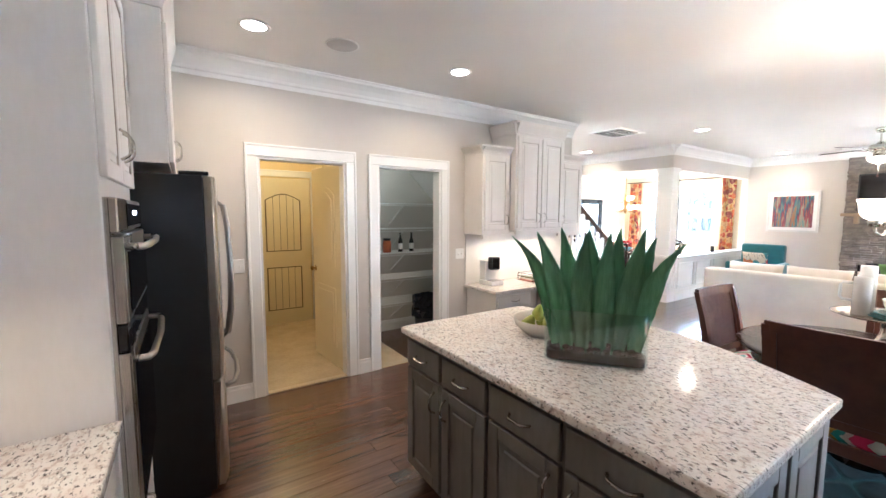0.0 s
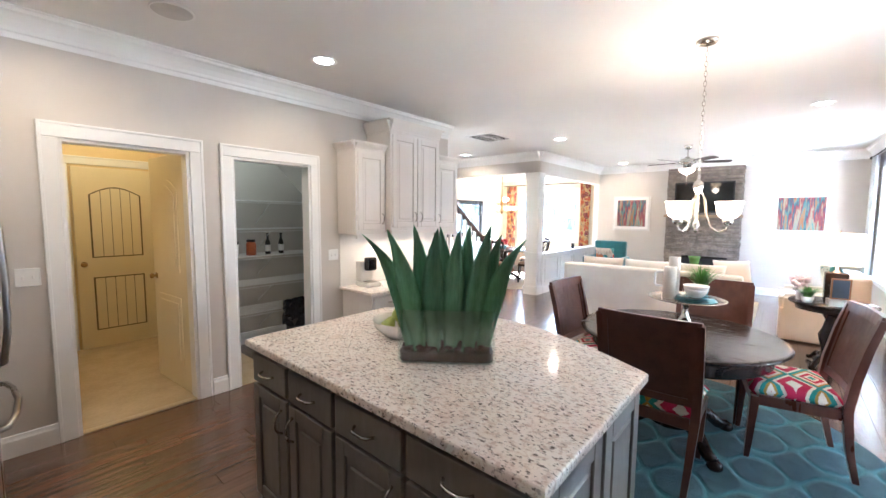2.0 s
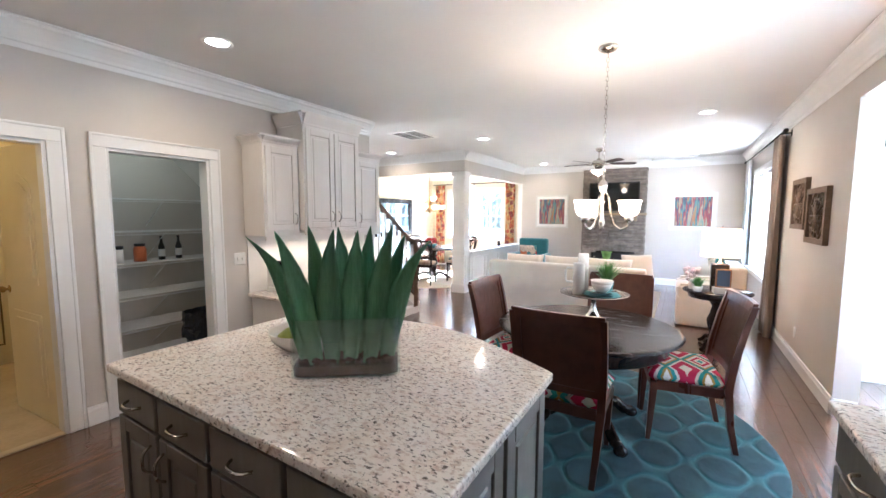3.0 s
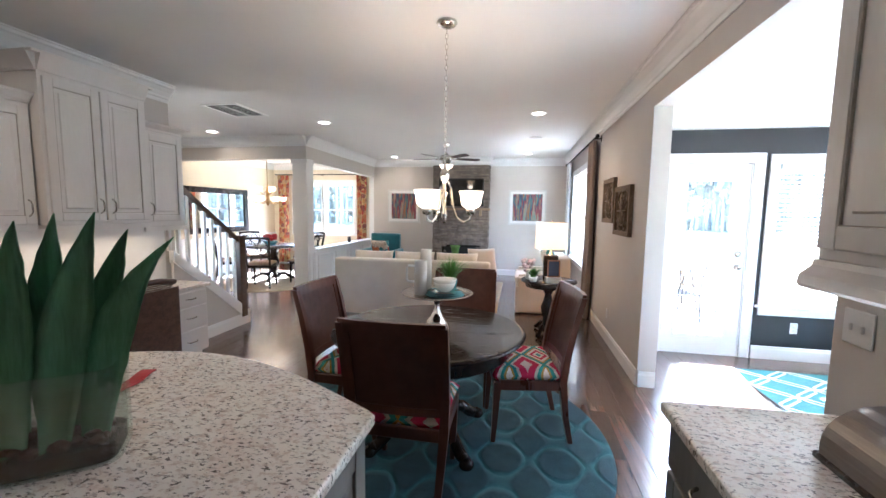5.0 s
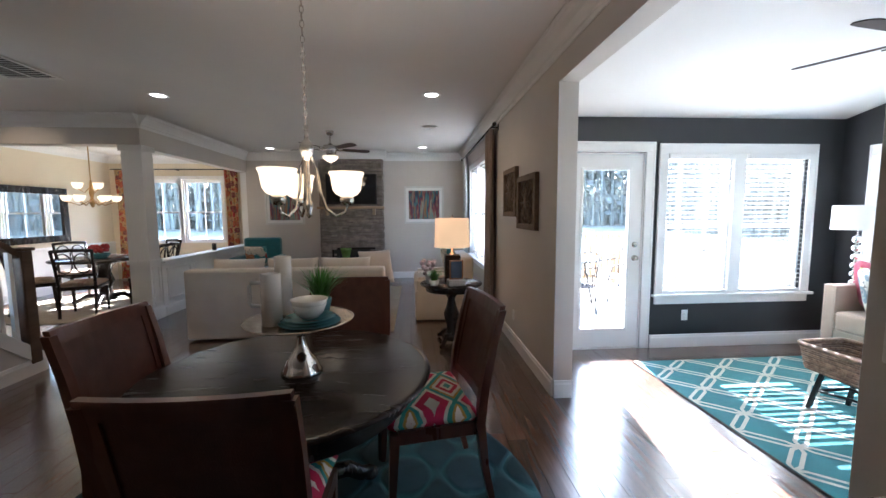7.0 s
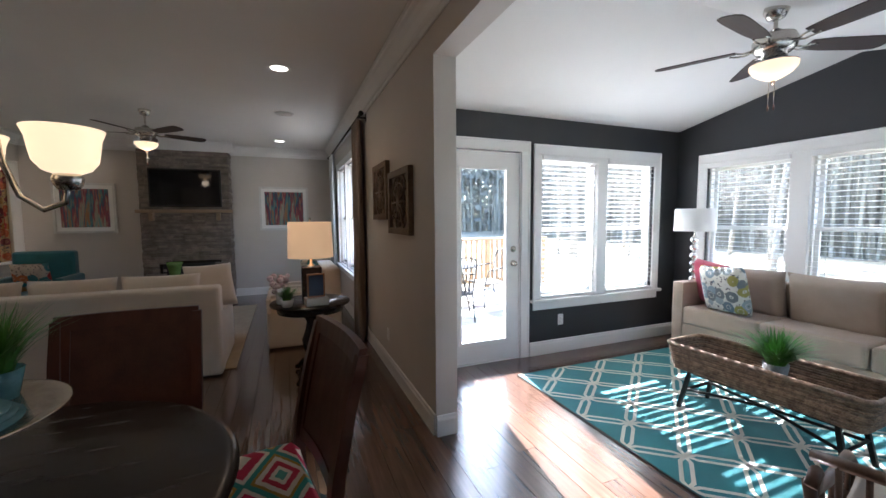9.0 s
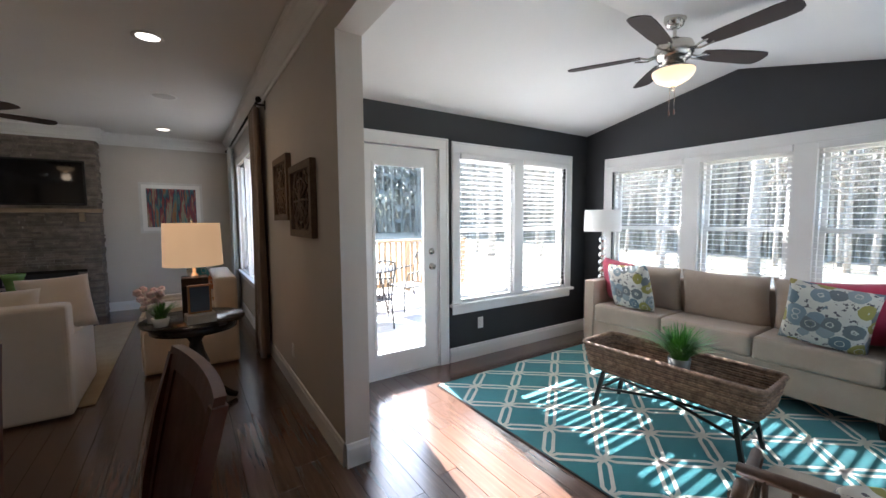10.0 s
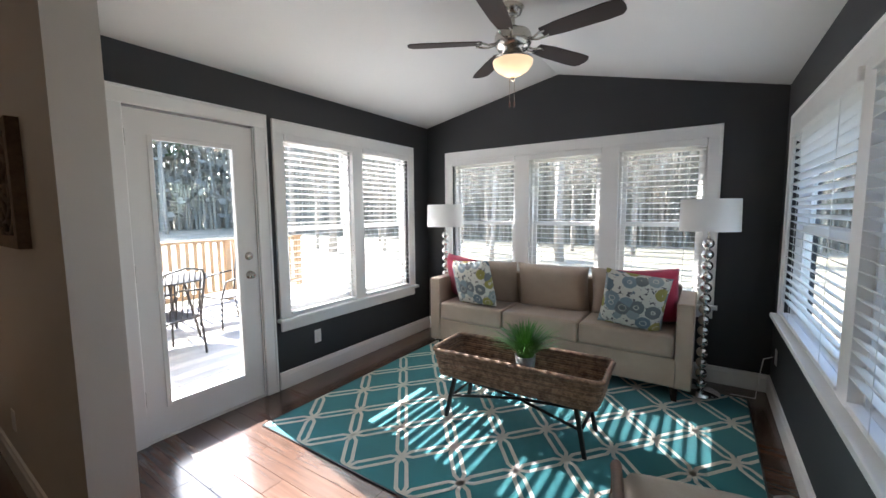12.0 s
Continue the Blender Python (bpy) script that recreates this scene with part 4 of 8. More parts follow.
# on the island: sword leaves in a glass trough, bowl of pears, red cloth
vase = thing("glass_trough_plant", "green sword leaves in a clear rectangular glass trough", "plant", "", 1.565, 1.125, 0.9155, -52)
vase.scale = (1.13, 1.13, 1.05)


def round_rect(w, d, r, n=5):
    out = []
    for cx, cy, a0 in ((w / 2 - r, d / 2 - r, 0), (-w / 2 + r, d / 2 - r, 90), (-w / 2 + r, -d / 2 + r, 180), (w / 2 - r, -d / 2 + r, 270)):
        for i in range(n + 1):
            a = radians(a0 + 90 * i / n)
            out.append((cx + r * math.cos(a), cy + r * math.sin(a)))
    return out


_b = bmesh.new()
_o, _i2 = round_rect(0.37, 0.15, 0.035), round_rect(0.358, 0.138, 0.030)
_vo = [[_b.verts.new((x, y, z)) for x, y in _o] for z in (0.0, 0.215)]
_vi = [[_b.verts.new((x, y, z)) for x, y in _i2] for z in (0.004, 0.215)]
_n = len(_o)
_b.faces.new(_vo[0][::-1]), _b.faces.new(_vi[0])
for _k2 in range(_n):
    _m = (_k2 + 1) % _n
    _b.faces.new((_vo[0][_k2], _vo[0][_m], _vo[1][_m], _vo[1][_k2])), _b.faces.new((_vi[0][_m], _vi[0][_k2], _vi[1][_k2], _vi[1][_m])), _b.faces.new((_vo[1][_k2], _vo[1][_m], _vi[1][_m], _vi[1][_k2]))
part("glass_trough", _b, CLEAR, vase, "clear glass trough").visible_shadow = False
_b = prism(round_rect(0.352, 0.132, 0.028), 0.0045, 0.040)
_rb = random.Random(8)
for _i in range(110):
    _s = bmesh.new()
    bmesh.ops.create_icosphere(_s, subdivisions=1, radius=_rb.uniform(0.010, 0.020))
    join_in(_b, _s, pose(_rb.uniform(-0.155, 0.155), _rb.uniform(-0.05, 0.05), _rb.uniform(0.038, 0.055), 0, 0, _rb.uniform(0, 180)) @ Matrix.Diagonal((1.3, 1, 0.7, 1)))
tagged(part("river_stones", _b, mat("dark_red_stones", (0.035, 0.014, 0.012), (0.08, 0.035, 0.028), 0.25, scale=30, rand="island"), vase, "dark reddish polished stones"), kind="stuff")


def sword(h, w, lean, curl, seed):
    """A fleshy channelled leaf with small teeth, rising from the origin and leaning to +x."""
    bm = bmesh.new()
    r = random.Random(seed)
    n, rows = 18, []
    for i in range(n + 1):
        u = i / n
        half = w * (0.56 + 0.44 * math.sin(math.pi * min(0.5, u * 0.85)))
        half = max(half * (1 - max(0, (u - 0.56) / 0.44) ** 1.35 * 0.985), 0.0012)
        x = lean * u + curl * u ** 4
        z = h * u * (1 - 0.06 * abs(curl) * u)
        row = []
        for k, (s, dy) in enumerate(((-1, 0.55), (-0.5, 0.12), (0, 0.0), (0.5, 0.12), (1, 0.55))):
            tooth = (r.uniform(0.0, 0.0028) if i % 2 else 0) * (1 if abs(s) == 1 else 0) * (1 if u > 0.35 else 0)
            row.append(Vector((x + s * (half + tooth), -dy * half, z)))
        back = [Vector((p.x, p.y + 0.012 * (1 - u) + 0.001, p.z)) for p in row[1:4]]
        rows.append(([bm.verts.new(p) for p in row], [bm.verts.new(p) for p in back]))
    for (a, ab), (b, bb_) in zip(rows, rows[1:]):
        ring_a, ring_b = a + ab[::-1], b + bb_[::-1]
        for k in range(len(ring_a)):
            m = (k + 1) % len(ring_a)
            bm.faces.new((ring_a[k], ring_a[m], ring_b[m], ring_b[k])).smooth = True
    return bm


for _i, (_x, _y, _h, _ln, _cu, _rz) in enumerate(((-0.130, -0.015, 0.48, -0.075, -0.120, 0), (-0.098, -0.035, 0.50, -0.085, -0.040, 6), (-0.055, 0.030, 0.515, -0.060, -0.020, -8), (-0.045, -0.035, 0.505, -0.020, 0.030, 4), (-0.005, 0.035, 0.51, -0.015, -0.010, 14), (0.015, -0.030, 0.50, 0.020, 0.010, 0), (0.060, 0.030, 0.515, 0.015, 0.010, -10), (0.078, -0.035, 0.52, 0.060, 0.025, 5), (0.115, 0.025, 0.48, 0.060, 0.030, -5), (0.138, -0.015, 0.465, 0.065, 0.090, -4))):
    part("leaf", sword(_h, 0.039, _ln, _cu, _i), LEAF, vase).matrix_basis = pose(_x, _y, 0.035, 0, 0, _rz)

bowl = thing("white_bowl", "white ceramic bowl holding green pears", "bowl", "", 1.665, 1.50, 0.9155)
part("body", lathe([(0, 0), (0.10, 0.0), (0.150, 0.045), (0.165, 0.085), (0.159, 0.085), (0.143, 0.046), (0.095, 0.010), (0, 0.008)], 28), CERAMIC, bowl)
PEAR = mat("green_pear_skin", (0.32, 0.40, 0.07), (0.42, 0.46, 0.11), 0.4, scale=14, fine=150, bump=0.05)
for _x, _y, _t in ((-0.075, 0.045, 30), (0.045, 0.045, 100), (-0.02, -0.06, 200), (-0.02, 0.015, 300)):
    _p = thing("pear", "green pear in the white bowl", "fruit", "pears", 1.665 + _x, 1.50 + _y, 0.9155 + (0.045 if _t < 300 else 0.105), _t)
    _l2 = lathe([(0, -0.035), (0.022, -0.033), (0.038, -0.015), (0.040, 0.005), (0.028, 0.030), (0.017, 0.050), (0.008, 0.060), (0, 0.061)], 18)
    part("flesh", _l2, PEAR, _p).matrix_basis = pose(0, 0, 0, 25, 10, 0)
    part("stem", tube([(0, 0, 0.058), (0.004, 0.002, 0.075), (0.010, 0.003, 0.085)], 0.0018, 5), STAIRWOOD, _p).matrix_basis = pose(0, 0, 0, 25, 10, 0)
_c = bmesh.new()
_pts = [(-0.13 + 0.024 * k, 0.006 * math.sin(k * 0.7), 0.002 + 0.007 * abs(math.sin(k * 0.6))) for k in range(11)]
_rows2 = [[_c.verts.new((x, y + w, z + t)) for w in (-0.024, 0.024) for t in (0.0, 0.003)] for x, y, z in _pts]
for _p, _q in zip(_rows2, _rows2[1:]):
    for _u, _w in ((0, 1), (1, 3), (3, 2), (2, 0)):
        _c.faces.new((_p[_u], _p[_w], _q[_w], _q[_u]))
at(tagged(part("red_ribbon", _c, mat("red_ribbon_cloth", (0.45, 0.015, 0.02), (0.36, 0.012, 0.016), 0.5, scale=10)), "rippled red ribbon lying on the island top", "ribbon"), 1.97, 1.275, 0.916, 18)

# on the desk: coffee maker, wire tray with books, wicker chair
cm = thing("coffee_maker", "white coffee maker on the planning desk", "coffee maker", "", 2.93, 3.40, 0.7625)
part("body", soft_box(-0.09, -0.10, 0, 0.09, 0.12, 0.05, 0.012, 2), PLASTIC, cm)
part("tower", soft_box(-0.085, 0.02, 0.05, 0.085, 0.12, 0.27, 0.015, 2), PLASTIC, cm)
part("carafe", soft_box(-0.05, -0.07, 0.17, 0.06, 0.02, 0.315, 0.02, 2), BLACKGLASS, cm, "black glass and steel brewing head")
part("drip_tray", soft_box(-0.07, -0.09, 0.05, 0.07, 0.01, 0.058, 0.003, 1), STEEL, cm)
tray = thing("wire_tray", "wire letter tray holding magazines on the desk", "tray", "", 3.55, 3.33, 0.7625)
for _z in (0.012, 0.055, 0.095):
    part("wire_rim", tube([(-0.17, -0.12, _z), (0.17, -0.12, _z), (0.17, 0.12, _z), (-0.17, 0.12, _z)], 0.0035, 5, closed=True), STAIRWOOD, tray)
for _x, _y in ((-0.17, -0.12), (0.17, -0.12), (0.17, 0.12), (-0.17, 0.12)):
    part("wire_post", tube([(_x, _y, 0), (_x, _y, 0.097)], 0.0035, 5), STAIRWOOD, tray)
for _i, _cc in enumerate(((0.5, 0.18, 0.14), (0.62, 0.58, 0.5), (0.25, 0.30, 0.12), (0.7, 0.66, 0.6))):
    tagged(at(part("magazine", soft_box(-0.15, -0.105, 0, 0.15, 0.105, 0.016, 0.002, 1), mat("magazine_cover", _cc, rough=0.3)), 3.55 + 0.004 * _i, 3.33, 0.770 + 0.017 * _i, 2 * _i - 3), "glossy magazine in the wire tray", "magazine", "magazines")


def weave_panel(bm, w, h, x0=0.0, z0=0.0, pitch=0.014, r=0.0062, yamp=0.004, rng_seed=0):
    """Rows of woven strands in the x, z plane about y = 0."""
    rows, cols = int(h / pitch), max(3, int(w / 0.03))
    for j in range(rows):
        pts = [(x0 + w * i / cols, yamp * (1 if (i + j) % 2 else -1), z0 + pitch * (j + 0.5)) for i in range(cols + 1)]
        tube(pts, r, 5, bm)


wc = thing("wicker_chair", "dark brown woven wicker chair at the desk", "chair", "", 3.22, 2.80, 0, 180)
wc.scale = (1.18, 1.0, 1.0)
_b = bmesh.new()
weave_panel(_b, 0.46, 0.92, -0.23, 0.02)
part("backrest", _b, DARKWICKER, wc).matrix_basis = pose(0, 0.21, 0, 4, 0, 0)
part("back_core", soft_box(-0.225, 0.202, 0.03, 0.225, 0.214, 0.90, 0.004, 1), DARKWICKER, wc)
part("top_roll", tube([(-0.235, 0.16, 0.93), (-0.12, 0.165, 0.955), (0.12, 0.165, 0.955), (0.235, 0.16, 0.93)], 0.022, 8), DARKWICKER, wc)
part("seat", soft_box(-0.23, -0.24, 0.40, 0.23, 0.20, 0.47, 0.02, 2), DARKWICKER, wc)
for _x in (-0.20, 0.20):
    part("leg", soft_box(_x - 0.025, -0.23, 0, _x + 0.025, -0.18, 0.40, 0.004, 1), BLACKWOOD, wc)
    part("leg", soft_box(_x - 0.025, 0.15, 0, _x + 0.025, 0.20, 0.40, 0.004, 1), BLACKWOOD, wc)
lamp("undercabinet_light", "AREA", 0.07, WARM, look((3.5, 3.40, 1.25), (3.5, 3.40, 0)), 1.3, 0.06)
# unseen lamps, added to brighten the back hall and the pantry
lamp("hall_fill_lamp", "POINT", 0.21, (1.0, 0.74, 0.36), pose(1.0, 5.0, 2.45), 0.08)
lamp("pantry_fill_lamp", "POINT", 0.085, (0.97, 1.0, 0.80), pose(2.1, 4.1, 2.55), 0.06)
lamp("counter_light", "AREA", 0.02, WARM, look((-0.50, 1.2, 1.34), (-0.50, 1.2, 0)), 0.5, 0.06)

# ---- patterned cloths ----
def ikat(name="ikat_seat_cloth"):
    m, nt, b = nodes_of(name)
    tc = nt.nodes.new("ShaderNodeTexCoord")
    sp = nt.nodes.new("ShaderNodeSeparateXYZ")
    nt.links.new(tc.outputs["Object"], sp.inputs[0])
    wob = math_of(nt, "MULTIPLY", math_of(nt, "SUBTRACT", noise_of(nt, tc.outputs["Object"], 60, 2), 0.5), 0.05)
    ax = math_of(nt, "ABSOLUTE", math_of(nt, "SUBTRACT", math_of(nt, "FRACT", math_of(nt, "ADD", math_of(nt, "MULTIPLY", sp.outputs[0], 3.0), 0.5)), 0.5))
    ay = math_of(nt, "ABSOLUTE", math_of(nt, "SUBTRACT", math_of(nt, "FRACT", math_of(nt, "MULTIPLY", sp.outputs[1], 4.3)), 0.5))
    d = math_of(nt, "ADD", math_of(nt, "ADD", math_of(nt, "MULTIPLY", ax, 0.95), math_of(nt, "MULTIPLY", ay, 1.0)), wob)
    f = math_of(nt, "FRACT", math_of(nt, "ADD", d, 10.0))
    r = nt.nodes.new("ShaderNodeValToRGB")
    r.color_ramp.interpolation = "CONSTANT"
    els = r.color_ramp.elements
    stops = [(0.0, (0.10, 0.36, 0.32)), (0.09, (0.78, 0.74, 0.66)), (0.17, (0.50, 0.03, 0.08)), (0.27, (0.80, 0.76, 0.68)), (0.36, (0.45, 0.28, 0.06)), (0.42, (0.05, 0.32, 0.30)), (0.52, (0.80, 0.76, 0.68)), (0.60, (0.55, 0.02, 0.09)), (0.80, (0.78, 0.74, 0.66))]
    while len(els) < len(stops):
        els.new(0.5)
    for e, (p, c) in zip(els, stops):
        e.position, e.color = p, (*c, 1)
    nt.links.new(f, r.inputs[0])
    nt.links.new(r.outputs[0], b.inputs["Base Color"])
    b.inputs["Roughness"].default_value = 0.85
    bump_of(nt, b, noise_of(nt, tc.outputs["Object"], 500, 2), 0.4)
    return m


def shag_trellis(name="teal_shag_rug"):
    """Teal pile with a carved lattice of rounded shapes."""
    m, nt, b = nodes_of(name)
    tc = nt.nodes.new("ShaderNodeTexCoord")
    sp = nt.nodes.new("ShaderNodeSeparateXYZ")
    nt.links.new(tc.outputs["Object"], sp.inputs[0])
    n = math_of(nt, "MULTIPLY", math_of(nt, "SUBTRACT", noise_of(nt, tc.outputs["Object"], 22, 2), 0.5), 0.30)
    cx, cy = math_of(nt, "COSINE", math_of(nt, "MULTIPLY", sp.outputs[0], 2 * math.pi / 0.44)), math_of(nt, "COSINE", math_of(nt, "MULTIPLY", sp.outputs[1], 2 * math.pi / 0.34))
    c3 = math_of(nt, "MULTIPLY", math_of(nt, "COSINE", math_of(nt, "MULTIPLY", sp.outputs[1], 4 * math.pi / 0.34)), 0.22)
    v = math_of(nt, "ADD", math_of(nt, "ADD", math_of(nt, "ADD", cx, cy), c3), n)
    line = math_of(nt, "SUBTRACT", 1.0, math_of(nt, "SMOOTH_MIN", math_of(nt, "DIVIDE", math_of(nt, "ABSOLUTE", v), 0.55), 1.0, 0.2))
    big = noise_of(nt, tc.outputs["Object"], 9, 4)
    fine = noise_of(nt, tc.outputs["Object"], 160, 3)
    dark = ramp(nt, math_of(nt, "ADD", math_of(nt, "MULTIPLY", big, 0.6), math_of(nt, "MULTIPLY", fine, 0.4)), [(0.35, (0.008, 0.036, 0.048)), (0.65, (0.026, 0.080, 0.100))])
    light = ramp(nt, fine, [(0.3, (0.026, 0.105, 0.132)), (0.7, (0.055, 0.180, 0.212))])
    nt.links.new(mix_of(nt, line, dark, light), b.inputs["Base Color"])
    b.inputs["Roughness"].default_value, b.inputs["Sheen Weight"].default_value = 0.95, 0.06
    bump_of(nt, b, math_of(nt, "ADD", math_of(nt, "MULTIPLY", fine, 0.7), math_of(nt, "MULTIPLY", line, -1.2)), 0.8, 0.012)
    return m


IKAT, SHAG = ikat(), shag_trellis()

# ---- breakfast nook ----
rug = thing("round_rug", "round teal shag rug with carved lattice under the table", "rug", "", 3.43, 0.575, 0.0)
part("rug_body", lathe([(0, 0.001), (1.175, 0.001), (1.195, 0.008), (1.19, 0.016), (1.165, 0.020), (0.9, 0.0205), (0.6, 0.0205), (0.3, 0.0205), (0, 0.0205)], 72), SHAG, rug)

table = thing("round_table", "round black pedestal table on the teal rug", "table", "", 3.36, 0.56, 0.021)
part("tabletop", lathe([(0, 0.70), (0.56, 0.70), (0.60, 0.705), (0.615, 0.712), (0.62, 0.722), (0.612, 0.731), (0.59, 0.734), (0, 0.734)], 64), BLACKWOOD, table)
part("apron", lathe([(0.50, 0.60), (0.52, 0.60), (0.535, 0.615), (0.535, 0.66), (0.55, 0.68), (0.55, 0.70), (0.50, 0.70)], 48), BLACKWOOD, table)
part("pedestal", lathe([(0, 0.08), (0.13, 0.08), (0.13, 0.12), (0.09, 0.15), (0.07, 0.20), (0.11, 0.29), (0.12, 0.34), (0.08, 0.42), (0.06, 0.50), (0.10, 0.56), (0.20, 0.60), (0.20, 0.70), (0, 0.70)], 28), BLACKWOOD, table)
for _k in range(4):
    _b = tube([(0.08, 0, 0.12), (0.18, 0, 0.15), (0.28, 0, 0.12), (0.36, 0, 0.05), (0.42, 0, 0.035)], 0.045, 8, taper=0.75)
    part("foot", _b, BLACKWOOD, table).matrix_basis = pose(0, 0, 0, 0, 0, 45 + 90 * _k)
    part("toe", lathe([(0, 0), (0.035, 0.0), (0.045, 0.015), (0.04, 0.04), (0.02, 0.055), (0, 0.06)], 14), BLACKWOOD, table).matrix_basis = pose(0.42 * math.cos(radians(45 + 90 * _k)), 0.42 * math.sin(radians(45 + 90 * _k)), 0)


def square_leg(p0, p1, a0, a1, bow=0.0, n=6):
    """A square leg from the top point p0 to the foot p1, tapering from a0 to a1 wide."""
    bm = bmesh.new()
    rings = []
    for i in range(n + 1):
        u = i / n
        c = Vector(p0).lerp(Vector(p1), u) + Vector((0, bow * math.sin(math.pi * u), 0))
        a = (a0 + (a1 - a0) * u) / 2
        rings.append([bm.verts.new(c + Vector((sx * a, sy * a, 0))) for sx, sy in ((-1, -1), (1, -1), (1, 1), (-1, 1))])
    for a, b in zip(rings, rings[1:]):
        for k in range(4):
            bm.faces.new((a[k], a[(k + 1) % 4], b[(k + 1) % 4], b[k]))
    bm.faces.new(rings[0]), bm.faces.new(rings[-1][::-1])
    bmesh.ops.bevel(bm, geom=[e for e in bm.edges if abs(e.verts[0].co.z - e.verts[1].co.z) > 0.02], offset=0.004, segments=1, affect="EDGES")
    return bm


CANE = mat("cane_back_panel", (0.10, 0.036, 0.021), (0.060, 0.021, 0.013), 0.45, scale=10, fine=220, bump=0.8)


def nook_chair():
    """Faces +y; its origin lies on the floor under the seat's middle."""
    c = thing("dining_chair", "dark mahogany dining chair with a bright ikat seat", "chair", "chairs round the nook table")
    W = 0.265
    for s in (-1, 1):
        part("leg", square_leg((s * 0.225, 0.205, 0.41), (s * 0.215, 0.225, 0.0), 0.046, 0.028), MAHOGANY, c)
        # back leg and back post in one sweep
        bm = bmesh.new()
        path = [(-0.275, 0.0, 0.030), (-0.235, 0.18, 0.036), (-0.205, 0.42, 0.044), (-0.225, 0.60, 0.042), (-0.265, 0.80, 0.038), (-0.310, 0.965, 0.034)]
        rings = []
        for y, z, a in path:
            x = s * (0.215 + 0.03 * min(1, z / 0.5) + 0.015 * max(0, (z - 0.5)))
            rings.append([bm.verts.new((x + sx * a / 2, y + sy * a / 2, z)) for sx, sy in ((-1, -1), (1, -1), (1, 1), (-1, 1))])
        for a, b in zip(rings, rings[1:]):
            for k in range(4):
                bm.faces.new((a[k], a[(k + 1) % 4], b[(k + 1) % 4], b[k]))
        bm.faces.new(rings[0]), bm.faces.new(rings[-1][::-1])
        part("back_post", bm, MAHOGANY, c)
        part("side_rail", soft_box(s * 0.235 - 0.012, -0.19, 0.36, s * 0.235 + 0.012, 0.19, 0.425, 0.003, 1), MAHOGANY, c)
    part("front_rail", soft_box(-0.215, 0.205, 0.36, 0.215, 0.228, 0.425, 0.003, 1), MAHOGANY, c)
    part("rear_rail", soft_box(-0.215, -0.215, 0.36, 0.215, -0.195, 0.425, 0.003, 1), MAHOGANY, c)
    part("seat", pad(0.50, 0.45, 0.11, 0.45, 16, 14), IKAT, c, "ikat patterned seat pad in red, teal and cream").matrix_basis = pose(0, 0.015, 0.452)

    def slab(x0, x1, z0, z1, t, off):
        bm = bmesh.new()
        n, m = 8, 5
        f, k = {}, {}
        for i in range(n + 1):
            for j in range(m + 1):
                x, z = x0 + (x1 - x0) * i / n, z0 + (z1 - z0) * j / m
                lean = -0.205 - 0.105 * max(0, (z - 0.42) / 0.545) ** 1.25
                y = lean - 0.022 * (1 - (x / 0.25) ** 2) + off
                f[i, j], k[i, j] = bm.verts.new((x, y + t / 2, z)), bm.verts.new((x, y - t / 2, z))
        for i in range(n):
            for j in range(m):
                bm.faces.new((f[i, j], f[i, j + 1], f[i + 1, j + 1], f[i + 1, j]))
                bm.faces.new((k[i, j], k[i + 1, j], k[i + 1, j + 1], k[i, j + 1]))
        for i in range(n):
            bm.faces.new((f[i, 0], f[i + 1, 0], k[i + 1, 0], k[i, 0])), bm.faces.new((f[i, m], k[i, m], k[i + 1, m], f[i + 1, m]))
        for j in range(m):
            bm.faces.new((f[0, j], k[0, j], k[0, j + 1], f[0, j + 1])), bm.faces.new((f[n, j], f[n, j + 1], k[n, j + 1], k[n, j]))
        return bm
    part("back_panel", slab(-0.24, 0.24, 0.53, 0.945, 0.010, 0.0), CANE, c, "dark woven cane back panel")
    part("top_rail", slab(-0.258, 0.258, 0.925, 0.985, 0.026, 0.0), MAHOGANY, c)
    part("lower_back_rail", slab(-0.24, 0.24, 0.50, 0.545, 0.022, 0.0), MAHOGANY, c)
    for s in (-1, 1):
        part("back_stile", slab(min(s * 0.25, s * 0.205), max(s * 0.25, s * 0.205), 0.50, 0.945, 0.024, 0.0), MAHOGANY, c)
    return c


chair = nook_chair()
for _i, (_x, _y, _rz) in enumerate(((2.91, 0.572, -90), (3.43, 1.09, 177), (3.615, -0.055, 10), (4.02, 0.44, 92))):
    _m = pose(_x, _y, 0.021, 0, 0, _rz)
    if _i == 0:
        chair.matrix_basis = _m
    else:
        copy_thing(chair, _m)

stand = thing("cake_stand", "wide beaten metal pedestal stand on the table", "cake stand", "", 3.33, 0.505, 0.756)
part("base", lathe([(0, 0), (0.085, 0), (0.088, 0.006), (0.080, 0.018), (0.074, 0.035), (0.062, 0.060), (0.040, 0.085), (0.024, 0.120), (0.017, 0.155), (0.020, 0.200), (0.034, 0.214), (0.05, 0.222), (0, 0.222)], 28), CHROME, stand, "polished silver turned base")
part("plate", lathe([(0, 0.222), (0.05, 0.222), (0.205, 0.228), (0.228, 0.236), (0.231, 0.240), (0.226, 0.242), (0.20, 0.236), (0, 0.234)], 48), mat("antique_mirror_metal", (0.50, 0.44, 0.36), (0.38, 0.32, 0.26), 0.22, 0.9, scale=25), stand, "tarnished silver plate")


